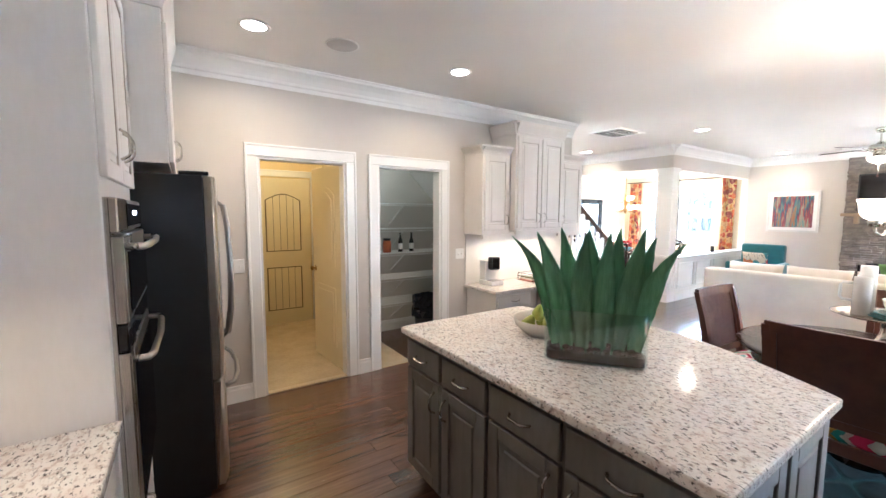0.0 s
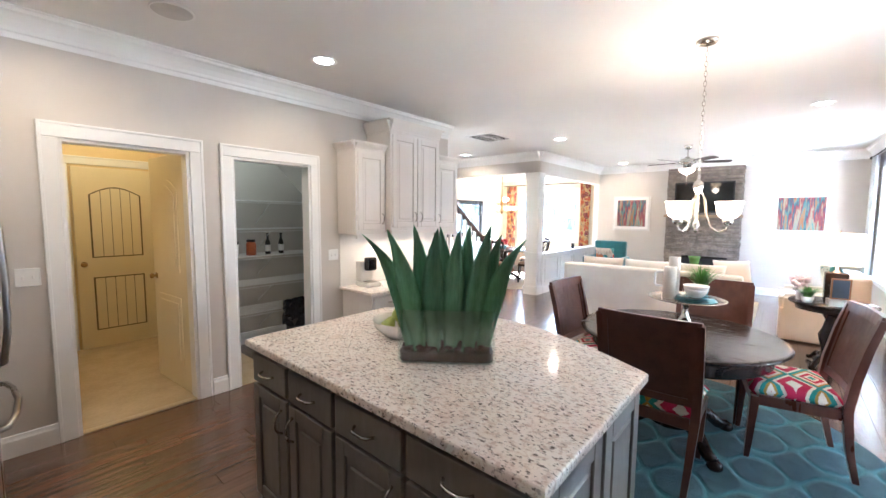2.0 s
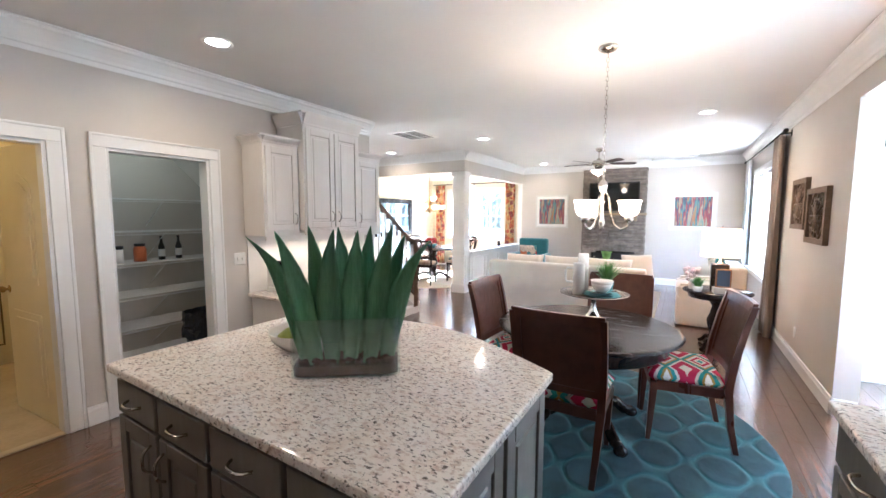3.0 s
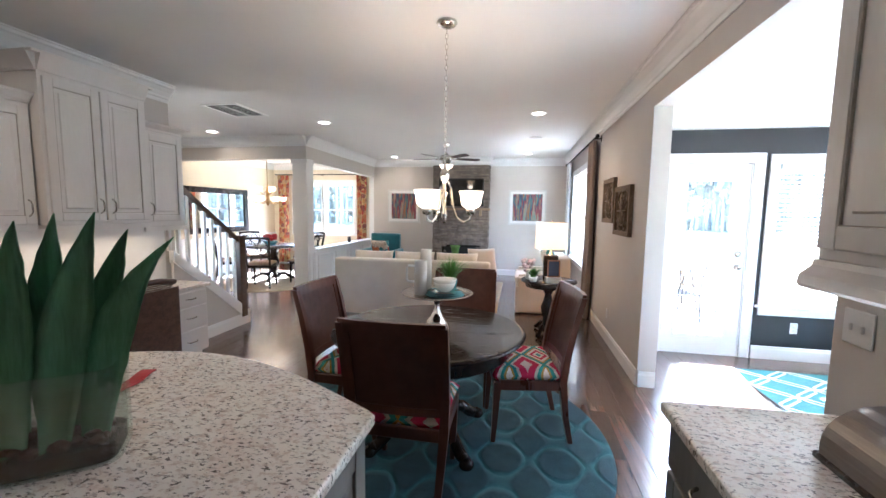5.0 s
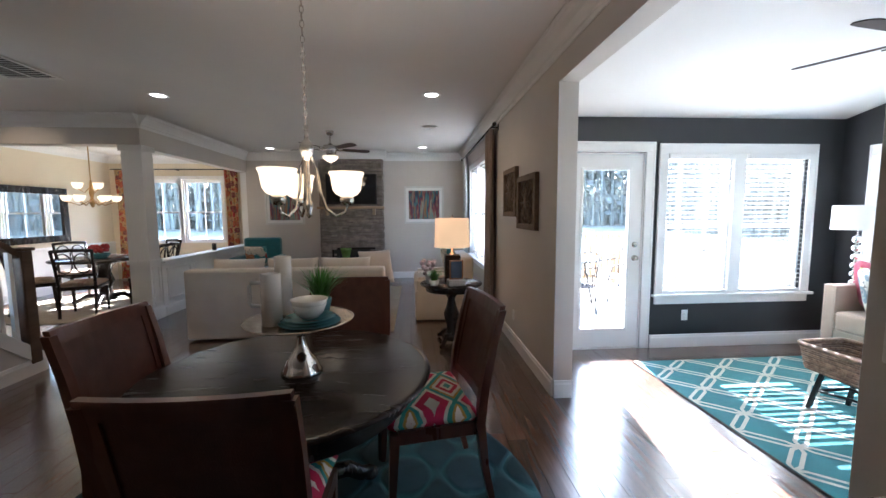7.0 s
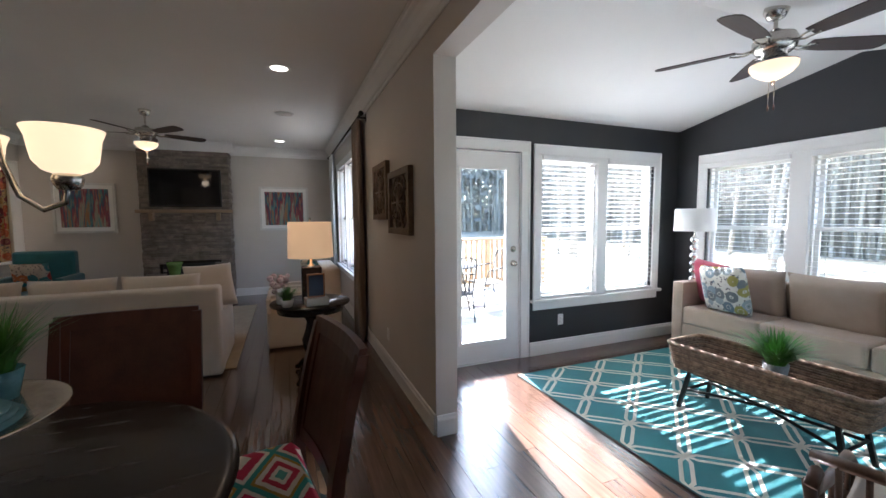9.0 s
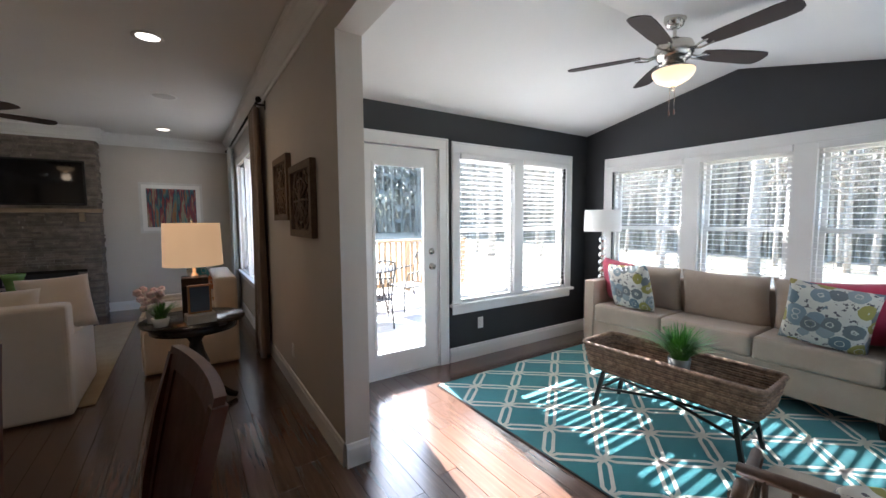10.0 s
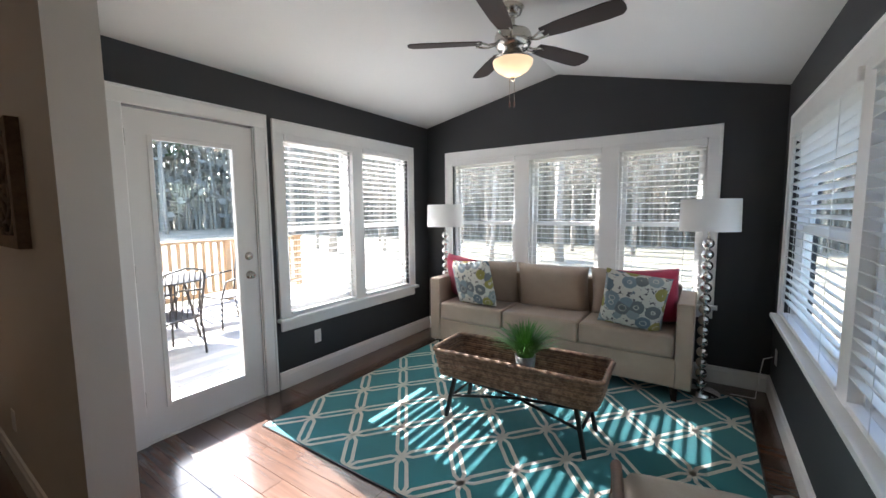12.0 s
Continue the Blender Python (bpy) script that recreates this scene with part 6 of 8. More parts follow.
def floral(name, ground, cols, scale=7.0):
    m, nt, b = nodes_of(name)
    v = coords(nt)
    vo = nt.nodes.new("ShaderNodeTexVoronoi")
    vo.inputs["Scale"].default_value = scale
    nt.links.new(v, vo.inputs["Vector"])
    dist = math_of(nt, "ADD", vo.outputs["Distance"], math_of(nt, "MULTIPLY", math_of(nt, "SUBTRACT", noise_of(nt, v, 40, 2), 0.5), 0.12))
    sep = nt.nodes.new("ShaderNodeSeparateColor")
    nt.links.new(vo.outputs["Color"], sep.inputs[0])
    r = nt.nodes.new("ShaderNodeValToRGB")
    r.color_ramp.interpolation = "CONSTANT"
    while len(r.color_ramp.elements) < len(cols):
        r.color_ramp.elements.new(0.5)
    for i, (e, c) in enumerate(zip(r.color_ramp.elements, cols)):
        e.position, e.color = i / len(cols), (*c, 1)
    nt.links.new(sep.outputs[0], r.inputs[0])
    petals = math_of(nt, "LESS_THAN", dist, 0.54)
    heart = math_of(nt, "LESS_THAN", dist, 0.10)
    ringv = math_of(nt, "LESS_THAN", math_of(nt, "ABSOLUTE", math_of(nt, "SUBTRACT", dist, 0.25)), 0.018)
    col = mix_of(nt, petals, ground, r.outputs[0])
    col = mix_of(nt, math_of(nt, "MULTIPLY", ringv, 0.85), col, ground)
    col = mix_of(nt, heart, col, (0.12, 0.13, 0.12))
    sprig = math_of(nt, "GREATER_THAN", noise_of(nt, v, 34, 2), 0.60)
    col = mix_of(nt, math_of(nt, "MULTIPLY", sprig, math_of(nt, "SUBTRACT", 1.0, petals)), col, (0.10, 0.09, 0.10))
    nt.links.new(col, b.inputs["Base Color"])
    b.inputs["Roughness"].default_value = 0.85
    bump_of(nt, b, noise_of(nt, v, 450, 2), 0.4)
    return m


FLORAL = floral("floral_print_cloth", (0.60, 0.57, 0.50), [(0.13, 0.17, 0.20), (0.30, 0.26, 0.07), (0.20, 0.25, 0.28), (0.15, 0.16, 0.165), (0.26, 0.30, 0.31)], 9.5)
REDFLORAL = floral("red_floral_cloth", (0.60, 0.52, 0.42), [(0.42, 0.05, 0.05), (0.50, 0.16, 0.06), (0.06, 0.22, 0.24), (0.50, 0.28, 0.10)], 8)
CURTFLORAL = floral("red_floral_curtain_cloth", (0.50, 0.34, 0.16), [(0.34, 0.03, 0.03), (0.42, 0.10, 0.04), (0.20, 0.05, 0.05), (0.45, 0.22, 0.06)], 9)
throw_pillow("floral throw pillow on the cream armchair", 7.02, -0.48, 0.78, 70, 10, 0.42, REDFLORAL)
throw_pillow("pale throw pillow leaning on the sofa arm", 6.62, 0.50, 0.76, 72, -60, 0.44, CREAMCLOTH)

# teal wing chair by the half wall
wc2 = thing("teal_chair", "teal upholstered chair by the white half wall", "chair", "", 9.10, 2.95, 0, 90)
part("seat", soft_box(-0.34, -0.32, 0.18, 0.34, 0.34, 0.46, 0.04, 3), TEALCLOTH, wc2)
part("backrest", soft_box(-0.34, -0.40, 0.30, 0.34, -0.24, 0.99, 0.05, 3), TEALCLOTH, wc2)
for _k in (-1, 1):
    part("arm", soft_box(_k * 0.36 - 0.05, -0.36, 0.20, _k * 0.36 + 0.05, 0.28, 0.66, 0.04, 3), TEALCLOTH, wc2)
    for _y in (-0.30, 0.27):
        part("leg", square_leg((_k * 0.30, _y, 0.19), (_k * 0.30, _y, 0), 0.05, 0.03), BLACKWOOD, wc2)
throw_pillow("red floral throw pillow on the teal chair", 9.06, 2.95, 0.66, 75, 90, 0.40, REDFLORAL)
tagged(part("living_rug", soft_box(6.32, 0.28, 0.001, 9.3, 2.7, 0.012, 0.004, 1), mat("tan_sisal_rug", (0.36, 0.27, 0.16), (0.30, 0.22, 0.13), 0.9, scale=8, fine=300, bump=0.6)), "flat tan sisal rug in the living room", "rug")

# green vase on the low table in front of the fireplace
lt = thing("low_table", "low black wooden table behind the cream sofa", "table", "", 8.33, 1.25, 0.012)
part("tabletop", soft_box(-0.35, -0.55, 0.40, 0.35, 0.55, 0.44, 0.008, 2), BLACKWOOD, lt)
for _sx, _sy in ((1, 1), (-1, 1), (-1, -1), (1, -1)):
    part("leg", square_leg((_sx * 0.30, _sy * 0.50, 0.40), (_sx * 0.30, _sy * 0.50, 0.0), 0.06, 0.045), BLACKWOOD, lt)
tagged(at(part("green_vase", lathe([(0, 0), (0.06, 0), (0.075, 0.04), (0.065, 0.14), (0.06, 0.24), (0.085, 0.36), (0.10, 0.40), (0.094, 0.40), (0.075, 0.355), (0.05, 0.24), (0.055, 0.14), (0.06, 0.045), (0, 0.02)], 28), mat("green_glazed_glass", (0.12, 0.22, 0.06), (0.20, 0.32, 0.09), 0.15, scale=8, bump=0.03)), 8.33, 1.18, 0.453), "flared green glass vase on the low table", "vase")

# round side table with its lamp
st = thing("side_table", "round black turned pedestal side table", "table", "", 5.86, -0.385, 0)
part("tabletop", lathe([(0, 0.655), (0.31, 0.655), (0.335, 0.662), (0.34, 0.672), (0.335, 0.682), (0, 0.684)], 40), BLACKWOOD, st)
part("apron", lathe([(0.26, 0.60), (0.28, 0.60), (0.285, 0.655), (0.26, 0.655)], 32), BLACKWOOD, st)
part("pedestal", lathe([(0, 0.05), (0.10, 0.05), (0.11, 0.08), (0.06, 0.13), (0.05, 0.20), (0.075, 0.28), (0.085, 0.34), (0.055, 0.42), (0.04, 0.50), (0.07, 0.56), (0.16, 0.61), (0.16, 0.655), (0, 0.655)], 24), BLACKWOOD, st)
for _k in range(3):
    part("foot", tube([(0.05, 0, 0.11), (0.14, 0, 0.11), (0.22, 0, 0.04), (0.26, 0, 0.025)], 0.028, 8, taper=0.8), BLACKWOOD, st).matrix_basis = pose(0, 0, 0, 0, 0, 30 + 120 * _k)
tl = thing("table_lamp", "black square lamp with lit cream drum shade", "lamp", "", 5.90, -0.40, 0.685)
part("base", soft_box(-0.085, -0.085, 0, 0.085, 0.085, 0.30, 0.006, 1), BLACKWOOD, tl)
part("neck", lathe([(0.03, 0.30), (0.03, 0.31), (0.012, 0.33), (0.012, 0.43)], 14), NICKEL, tl)
part("shade", lathe([(0.195, 0.385), (0.185, 0.70), (0.181, 0.70), (0.191, 0.385)], 40), SHADE, tl, "glowing cream cloth drum shade")
part("finial", lathe([(0.0, 0.74), (0.010, 0.73), (0.006, 0.71), (0.003, 0.69)], 10), NICKEL, tl)
lamp("table_lamp_bulb", "POINT", 0.10, WARM, pose(5.90, -0.40, 1.22), 0.05)
bk = thing("book_box", "pale box beneath a framed card on the side table", "box", "", 5.66, -0.42, 0.685, 8)
part("body", soft_box(-0.06, -0.09, 0, 0.06, 0.09, 0.065, 0.003, 1), mat("pale_linen_box", (0.55, 0.49, 0.42), (0.48, 0.42, 0.36), 0.7), bk)
_fc = thing("framed_card", "small navy card in an orange frame standing on the box", "picture frame", "", 5.665, -0.42, 0.751, 8)
part("card", soft_box(-0.012, -0.06, 0.012, 0.004, 0.06, 0.188, 0.003, 1), mat("navy_card", (0.03, 0.04, 0.07), rough=0.4), _fc)
part("border", boxes((-0.014, -0.072, 0, 0.006, -0.060, 0.20), (-0.014, 0.060, 0, 0.006, 0.072, 0.20), (-0.014, -0.060, 0, 0.006, 0.060, 0.012), (-0.014, -0.060, 0.188, 0.006, 0.060, 0.20)), mat("orange_brown_frame", (0.34, 0.13, 0.035), (0.26, 0.10, 0.03), 0.45), _fc, "orange-brown frame")
grass_pot("leafy_plant", "small bushy green plant on the side table", 5.68, -0.19, 0.685, 0.055, 0.06, CERAMIC, 220, 0.13, 9, 1.2)
_b = thing("pink_flowers", "small bunch of pale pink flowers on the side table", "flowers", "", 5.83, -0.14, 0.685)
part("jar", lathe([(0, 0), (0.035, 0), (0.04, 0.10), (0.036, 0.10), (0.03, 0.01), (0, 0.008)], 16), CERAMIC, _b)
_fb = bmesh.new()
_r = random.Random(6)
for _i in range(26):
    _s = bmesh.new()
    bmesh.ops.create_icosphere(_s, subdivisions=1, radius=_r.uniform(0.018, 0.03))
    join_in(_fb, _s, pose(_r.uniform(-0.08, 0.08), _r.uniform(-0.08, 0.08), 0.15 + _r.uniform(-0.03, 0.09)))
tagged(part("blooms", _fb, mat("pale_pink_petals", (0.62, 0.42, 0.42), (0.70, 0.60, 0.55), 0.7, scale=40, rand="island"), _b), kind="stuff")

# column and half wall panelling
col = tagged(part("dining_column", boxes((7.12, 3.58, 0, 7.34, 3.84, 2.36)), TRIM), "white square panelled column by the dining room", "column", "", "structure")
part("column_base", boxes((7.10, 3.56, 0, 7.36, 3.86, 0.15), (7.108, 3.568, 0.15, 7.352, 3.852, 0.17), (7.10, 3.56, 0.78, 7.36, 3.86, 0.83), (7.10, 3.56, 2.28, 7.36, 3.86, 2.359)), TRIM, col)
_b = bmesh.new()
for _x in (7.46, 8.16, 8.86, 9.56):
    for d in ((_x, 0.22, _x + 0.60, 0.245), (_x, 0.655, _x + 0.60, 0.68), (_x, 0.245, _x + 0.025, 0.655), (_x + 0.575, 0.245, _x + 0.60, 0.655)):
        soft_box(d[0], 3.566, d[1], d[2], 3.58, d[3], 0.003, 1, _b)
for d in ((7.12, 3.568, 7.34),):
    for z0, z1 in ((0.22, 0.74),):
        for e in ((d[0] + 0.04, z0, d[2] - 0.04, z0 + 0.02), (d[0] + 0.04, z1 - 0.02, d[2] - 0.04, z1), (d[0] + 0.04, z0, d[0] + 0.06, z1), (d[2] - 0.06, z0, d[2] - 0.04, z1)):
            soft_box(e[0], d[1], e[1], e[2], 3.58, e[3], 0.003, 1, _b)
setting("half_wall_panels", _b, TRIM, "white picture-frame panelling on the half wall", "trim")
setting("half_wall_cap", soft_box(7.38, 3.53, 0.76, XF, 3.75, 0.80, 0.008, 2), TRIM, "white cap on the half wall", "trim")
run("half_wall_base", BASE, [((7.38, 3.58), (XF, 3.58), (0, -1))], TRIM, "white baseboard of the half wall", "baseboard")

# stairs with balustrade
stair = tagged(thing("staircase", "white stair with dark oak handrail and white balusters", "stairs"), kind="structure")
SX, SY = 5.42, 3.50
STEP_R, STEP_T = 0.185, 0.265
for _i in range(4):
    part("step", soft_box(SX - 0.02 - STEP_T * (_i + 1), SY + 0.03, STEP_R * _i, SX - STEP_T * _i, SY + 1.10, STEP_R * (_i + 1), 0.01, 2), STAIRWOOD, stair)
SLOPE = STEP_R / STEP_T


def skirt(x0, x1, lo, hi, y0, y1):
    """A board between two lines that climb to -x."""
    bm = bmesh.new()
    q = [(x0, lo[0]), (x1, lo[1]), (x1, hi[1]), (x0, hi[0])]
    a, b = [bm.verts.new((x, y0, z)) for x, z in q], [bm.verts.new((x, y1, z)) for x, z in q]
    bm.faces.new(a), bm.faces.new(b[::-1])
    for i in range(4):
        bm.faces.new((a[i], a[(i + 1) % 4], b[(i + 1) % 4], b[i]))
    return bm


_xe = 4.34
_zt = lambda x: 0.16 + (SX + 0.05 - x) * 0.80
part("stringer_wall", skirt(SX + 0.02, _xe, (0.0, 0.0), (_zt(SX + 0.02) - 0.10, _zt(_xe) - 0.10), SY, SY + 0.03), WALL, stair, "greige triangle wall below the stair")
part("stringer", skirt(SX + 0.05, _xe, (_zt(SX + 0.05) - 0.15, _zt(_xe) - 0.12), (_zt(SX + 0.05), _zt(_xe)), SY - 0.015, SY + 0.045), TRIM, stair, "white sloping stringer board")
_b = sweep(BASE, (_xe, SY), (SX + 0.05, SY), (0, -1))
part("baseboard", _b, TRIM, stair)
newel = part("newel_post", soft_box(SX - 0.105, SY - 0.02, 0.10, SX + 0.0, SY + 0.085, 1.13, 0.006, 1), STAIRWOOD, stair, "square dark oak newel post")
part("newel_cap", soft_box(SX - 0.12, SY - 0.035, 1.13, SX + 0.015, SY + 0.10, 1.16, 0.008, 2), STAIRWOOD, newel)
_rail = lambda x: 1.06 + (SX - 0.05 - x) * 0.74
part("handrail", skirt(SX - 0.05, _xe - 0.0, (_rail(SX - 0.05) - 0.03, _rail(_xe) - 0.03), (_rail(SX - 0.05) + 0.035, _rail(_xe) + 0.035), SY, SY + 0.06), STAIRWOOD, stair, "dark oak handrail")
for _i in range(9):
    _x = SX - 0.17 - 0.115 * _i
    part("baluster", boxes((_x - 0.017, SY + 0.012, _zt(_x) - 0.01, _x + 0.017, SY + 0.046, _rail(_x) - 0.02)), TRIM, stair)

# ---- windows and blinds ----
_slats = {}
rngb = random.Random(21)


def window_unit(parent, a0, a1, z0, z1, place, grid=False):
    """A double-hung sash in the parent's x, z plane (its own y points outward)."""
    fw = 0.035
    fr = part("window_frame", boxes((a0, 0.03, z0, a0 + 0.022, 0.11, z1), (a1 - 0.022, 0.03, z0, a1, 0.11, z1), (a0 + 0.022, 0.03, z0, a1 - 0.022, 0.11, z0 + 0.03), (a0 + 0.022, 0.03, z1 - 0.03, a1 - 0.022, 0.11, z1)), TRIM, parent)
    zm = (z0 + z1) / 2 - 0.02
    for lo, hi, y in ((z0 + 0.03, zm + 0.02, 0.06), (zm - 0.02, z1 - 0.03, 0.085)):
        s = part("sash", boxes((a0 + 0.022, y, lo, a0 + 0.022 + fw, y + 0.025, hi), (a1 - 0.022 - fw, y, lo, a1 - 0.022, y + 0.025, hi), (a0 + 0.022 + fw, y, lo, a1 - 0.022 - fw, y + 0.025, lo + 0.04), (a0 + 0.022 + fw, y, hi - 0.04, a1 - 0.022 - fw, y + 0.025, hi)), TRIM, parent)
        p = part("pane", boxes((a0 + 0.022 + fw, y + 0.010, lo + 0.04, a1 - 0.022 - fw, y + 0.014, hi - 0.04)), PANE, s)
        p.visible_shadow = False
        if grid:
            am = (a0 + a1) / 2
            part("muntin", boxes((am - 0.010, y + 0.004, lo + 0.04, am + 0.010, y + 0.020, hi - 0.04)), TRIM, s)
    return fr


def blind(parent_m, a0, a1, z0, z1, tilt, label="open white horizontal blind in the window"):
    b = thing("window_blind", label, "blind", "window blinds")
    b.matrix_basis = parent_m
    part("headrail", soft_box(a0, -0.035, z1 - 0.055, a1, 0.02, z1 - 0.002, 0.004, 1), TRIM, b)
    n = int((z1 - z0 - 0.10) / 0.047)
    key = round(a1 - a0, 3)
    if key not in _slats:
        bm = bmesh.new()
        w = a1 - a0 - 0.016
        v = [[bm.verts.new((x, y, 0.0025 * (1 - (y / 0.025) ** 2) + t)) for y in (-0.025, -0.0125, 0, 0.0125, 0.025)] for t in (0, 0.0025) for x in (-w / 2, w / 2)]
        for k in range(4):
            bm.faces.new((v[0][k], v[0][k + 1], v[1][k + 1], v[1][k]))
            bm.faces.new((v[2][k], v[3][k], v[3][k + 1], v[2][k + 1]))
        for c in (0, 4):
            bm.faces.new((v[0][c], v[1][c], v[3][c], v[2][c]))
        _slats[key] = mesh_of("slat", bm, SLAT)
    for i in range(n):
        s = new("slat", _slats[key])
        s.parent = b
        s.matrix_basis = pose((a0 + a1) / 2, 0.0, z1 - 0.085 - 0.047 * i, tilt + rngb.uniform(-2, 2), 0, 0)
    part("bottom_rail", soft_box(a0 + 0.008, -0.022, z0 + 0.004, a1 - 0.008, 0.022, z0 + 0.022, 0.003, 1), TRIM, b)
    for f in (0.2, 0.8):
        part("ladder_cord", tube([(a0 + (a1 - a0) * f, -0.022, z0 + 0.01), (a0 + (a1 - a0) * f, -0.022, z1 - 0.05)], 0.0012, 4), TRIM, b)
    return b


def window_group(name, label, m, units, z0, z1, mullions, tilt, grid=False, blinds=True, drop=0.0):
    w = tagged(thing(name, label, "window"), kind="structure")
    w.matrix_basis = m
    for a0, a1 in mullions:
        part("mullion", boxes((a0, -0.012, z0, a1, 0.11, z1)), TRIM, w)
    for a0, a1 in units:
        window_unit(w, a0, a1, z0, z1, m, grid)
        part("window_sill", boxes((a0, -0.01, z0, a1, 0.031, z0 + 0.012)), TRIM, w)
        if blinds:
            blind(m @ pose(0, 0.005, 0), a0 + 0.004, a1 - 0.004, z0 + 0.012 + drop, z1, tilt)
    return w


# the window's own x runs along the wall and its y outward
EASTM = pose(SE, 0, 0, 0, 0, -90)      # local x = -y
window_group("window_1", "white double-hung pair of sunroom windows", EASTM, [(-SWIN_E[1], 3.300), (3.425, -SWIN_E[0])], SWIN_E[2], SWIN_E[3], [(3.300, 3.425)], -5)
SOUTHM = pose(0, SS, 0, 0, 0, 180)     # local x = -x
window_group("window_2", "white triple double-hung sunroom window", SOUTHM, [(-SWIN_S[1], -4.385), (-4.235, -3.545), (-3.40, -SWIN_S[0])], SWIN_S[2], SWIN_S[3], [(-4.385, -4.235), (-3.545, -3.40)], -6)
WESTM = pose(SW, 0, 0, 0, 0, 90)       # local x = y
window_group("window_3", "white double-hung pair of sunroom windows", WESTM, [(SWIN_W[0], -2.75), (-2.62, SWIN_W[1])], SWIN_W[2], SWIN_W[3], [(-2.75, -2.62)], -24)
LIVM = pose(0, YS, 0, 0, 0, 180)
window_group("window_4", "white double-hung living room window", LIVM, [(-LWIN[1], -(LWIN[0] + LWIN[1]) / 2 - 0.04), (-(LWIN[0] + LWIN[1]) / 2 + 0.04, -LWIN[0])], LWIN[2], LWIN[3], [(-(LWIN[0] + LWIN[1]) / 2 - 0.04, -(LWIN[0] + LWIN[1]) / 2 + 0.04)], 0, True, False)
DINM = pose(10.85, 0, 0, 0, 0, -90)
window_group("window_5", "white double-hung dining room windows", DINM, [(-DWIN[0][1], -DWIN[0][0]), (-DWIN[1][1], -DWIN[1][0])], DWIN[0][2], DWIN[0][3], [], 0, True, False)

# glazed sunroom door
gd = thing("glazed_door", "white full-glass door to the deck, closed", "door", "", SE + 0.02, SDOOR[1] - 0.008, 0.012, -90)
DW = SDOOR[1] - SDOOR[0] - 0.016
GX0, GX1, GZ0, GZ1 = 0.13, DW - 0.14, 0.20, 1.86
part("slab", boxes((0, 0, 0, GX0, 0.044, 2.02), (GX1, 0, 0, DW, 0.044, 2.02), (GX0, 0, 0, GX1, 0.044, GZ0), (GX0, 0, GZ1, GX1, 0.044, 2.02)), TRIM, gd)
_b = bmesh.new()
for d in ((GX0 - 0.02, GZ0 - 0.02, GX0 + 0.01, GZ1 + 0.02), (GX1 - 0.01, GZ0 - 0.02, GX1 + 0.02, GZ1 + 0.02), (GX0 + 0.01, GZ0 - 0.02, GX1 - 0.01, GZ0 + 0.01), (GX0 + 0.01, GZ1 - 0.01, GX1 - 0.01, GZ1 + 0.02)):
    soft_box(d[0], -0.010, d[1], d[2], 0.0, d[3], 0.003, 1, _b)
part("glazing_bead", _b, TRIM, gd)
_p = part("pane", boxes((GX0, 0.018, GZ0, GX1, 0.024, GZ1)), PANE, gd)
_p.visible_shadow = False
for _z, _r2 in ((1.09, 0.024), (0.95, 0.022)):
    _k = lathe([(0, 0.05 if _z < 1 else 0.014), (_r2, 0.046 if _z < 1 else 0.012), (_r2 + 0.004, 0.032 if _z < 1 else 0.006), (0.012, 0.022 if _z < 1 else 0.004), (0.012, 0.008), (0.030, 0.005), (0.031, 0)], 18)
    part("knob" if _z < 1 else "deadbolt", _k, NICKEL, gd, "satin nickel").matrix_basis = pose(DW - 0.065, 0, _z, 90, 0, 0)
for _z in (0.22, 1.0, 1.80):
    part("hinge", boxes((-0.010, -0.006, _z, 0.004, 0.004, _z + 0.10)), NICKEL, gd)
setting("sunroom_door_frame", boxes((SE + 0.001, SDOOR[1] - 0.006, 0, SE + 0.139, SDOOR[1], 2.04), (SE + 0.001, SDOOR[0], 0, SE + 0.139, SDOOR[0] + 0.006, 2.04), (SE + 0.001, SDOOR[0], 0.0, SE + 0.15, SDOOR[1], 0.010)), TRIM, "white door frame with threshold", "trim")

# ---- sunroom things ----
RUGTEAL = mat("teal_wool_rug", (0.010, 0.150, 0.170), (0.016, 0.190, 0.210), 0.9, scale=6, fine=300, bump=0.6, sheen=0.2)
RUGCREAM = mat("cream_wool_yarn", (0.66, 0.64, 0.56), (0.60, 0.58, 0.50), 0.9, scale=12, fine=300, bump=0.5)
srug = thing("lattice_rug", "teal rug with a cream chain-link lattice", "rug", "", 0, 0, 0)
RX0, RX1, RY0, RY1 = 2.42, 5.13, -4.25, -2.08
part("field", soft_box(RX0, RY0, 0.001, RX1, RY1, 0.0095, 0.003, 1), RUGTEAL, srug)
part("binding", boxes((RX0 - 0.008, RY0, 0.0005, RX0, RY1, 0.009), (RX1, RY0, 0.0005, RX1 + 0.008, RY1, 0.009), (RX0, RY1, 0.0005, RX1, RY1 + 0.008, 0.009)), BLACK, srug, "dark bound edge")
_b = bmesh.new()
LX, LY = 0.2, 0.245


def strip(bm, p, q, w=0.011):
    d = Vector((q[0] - p[0], q[1] - p[1]))
    n = Vector((-d.y, d.x)).normalized() * w
    e = d.normalized() * w * 0.6
    c = [(p[0] - e.x + n.x, p[1] - e.y + n.y), (p[0] - e.x - n.x, p[1] - e.y - n.y), (q[0] + e.x - n.x, q[1] + e.y - n.y), (q[0] + e.x + n.x, q[1] + e.y + n.y)]
    lo, hi = [bm.verts.new((x, y, 0.008)) for x, y in c], [bm.verts.new((x, y, 0.0108)) for x, y in c]
    bm.faces.new(hi)
    for i in range(4):
        bm.faces.new((lo[i], lo[(i + 1) % 4], hi[(i + 1) % 4], hi[i]))


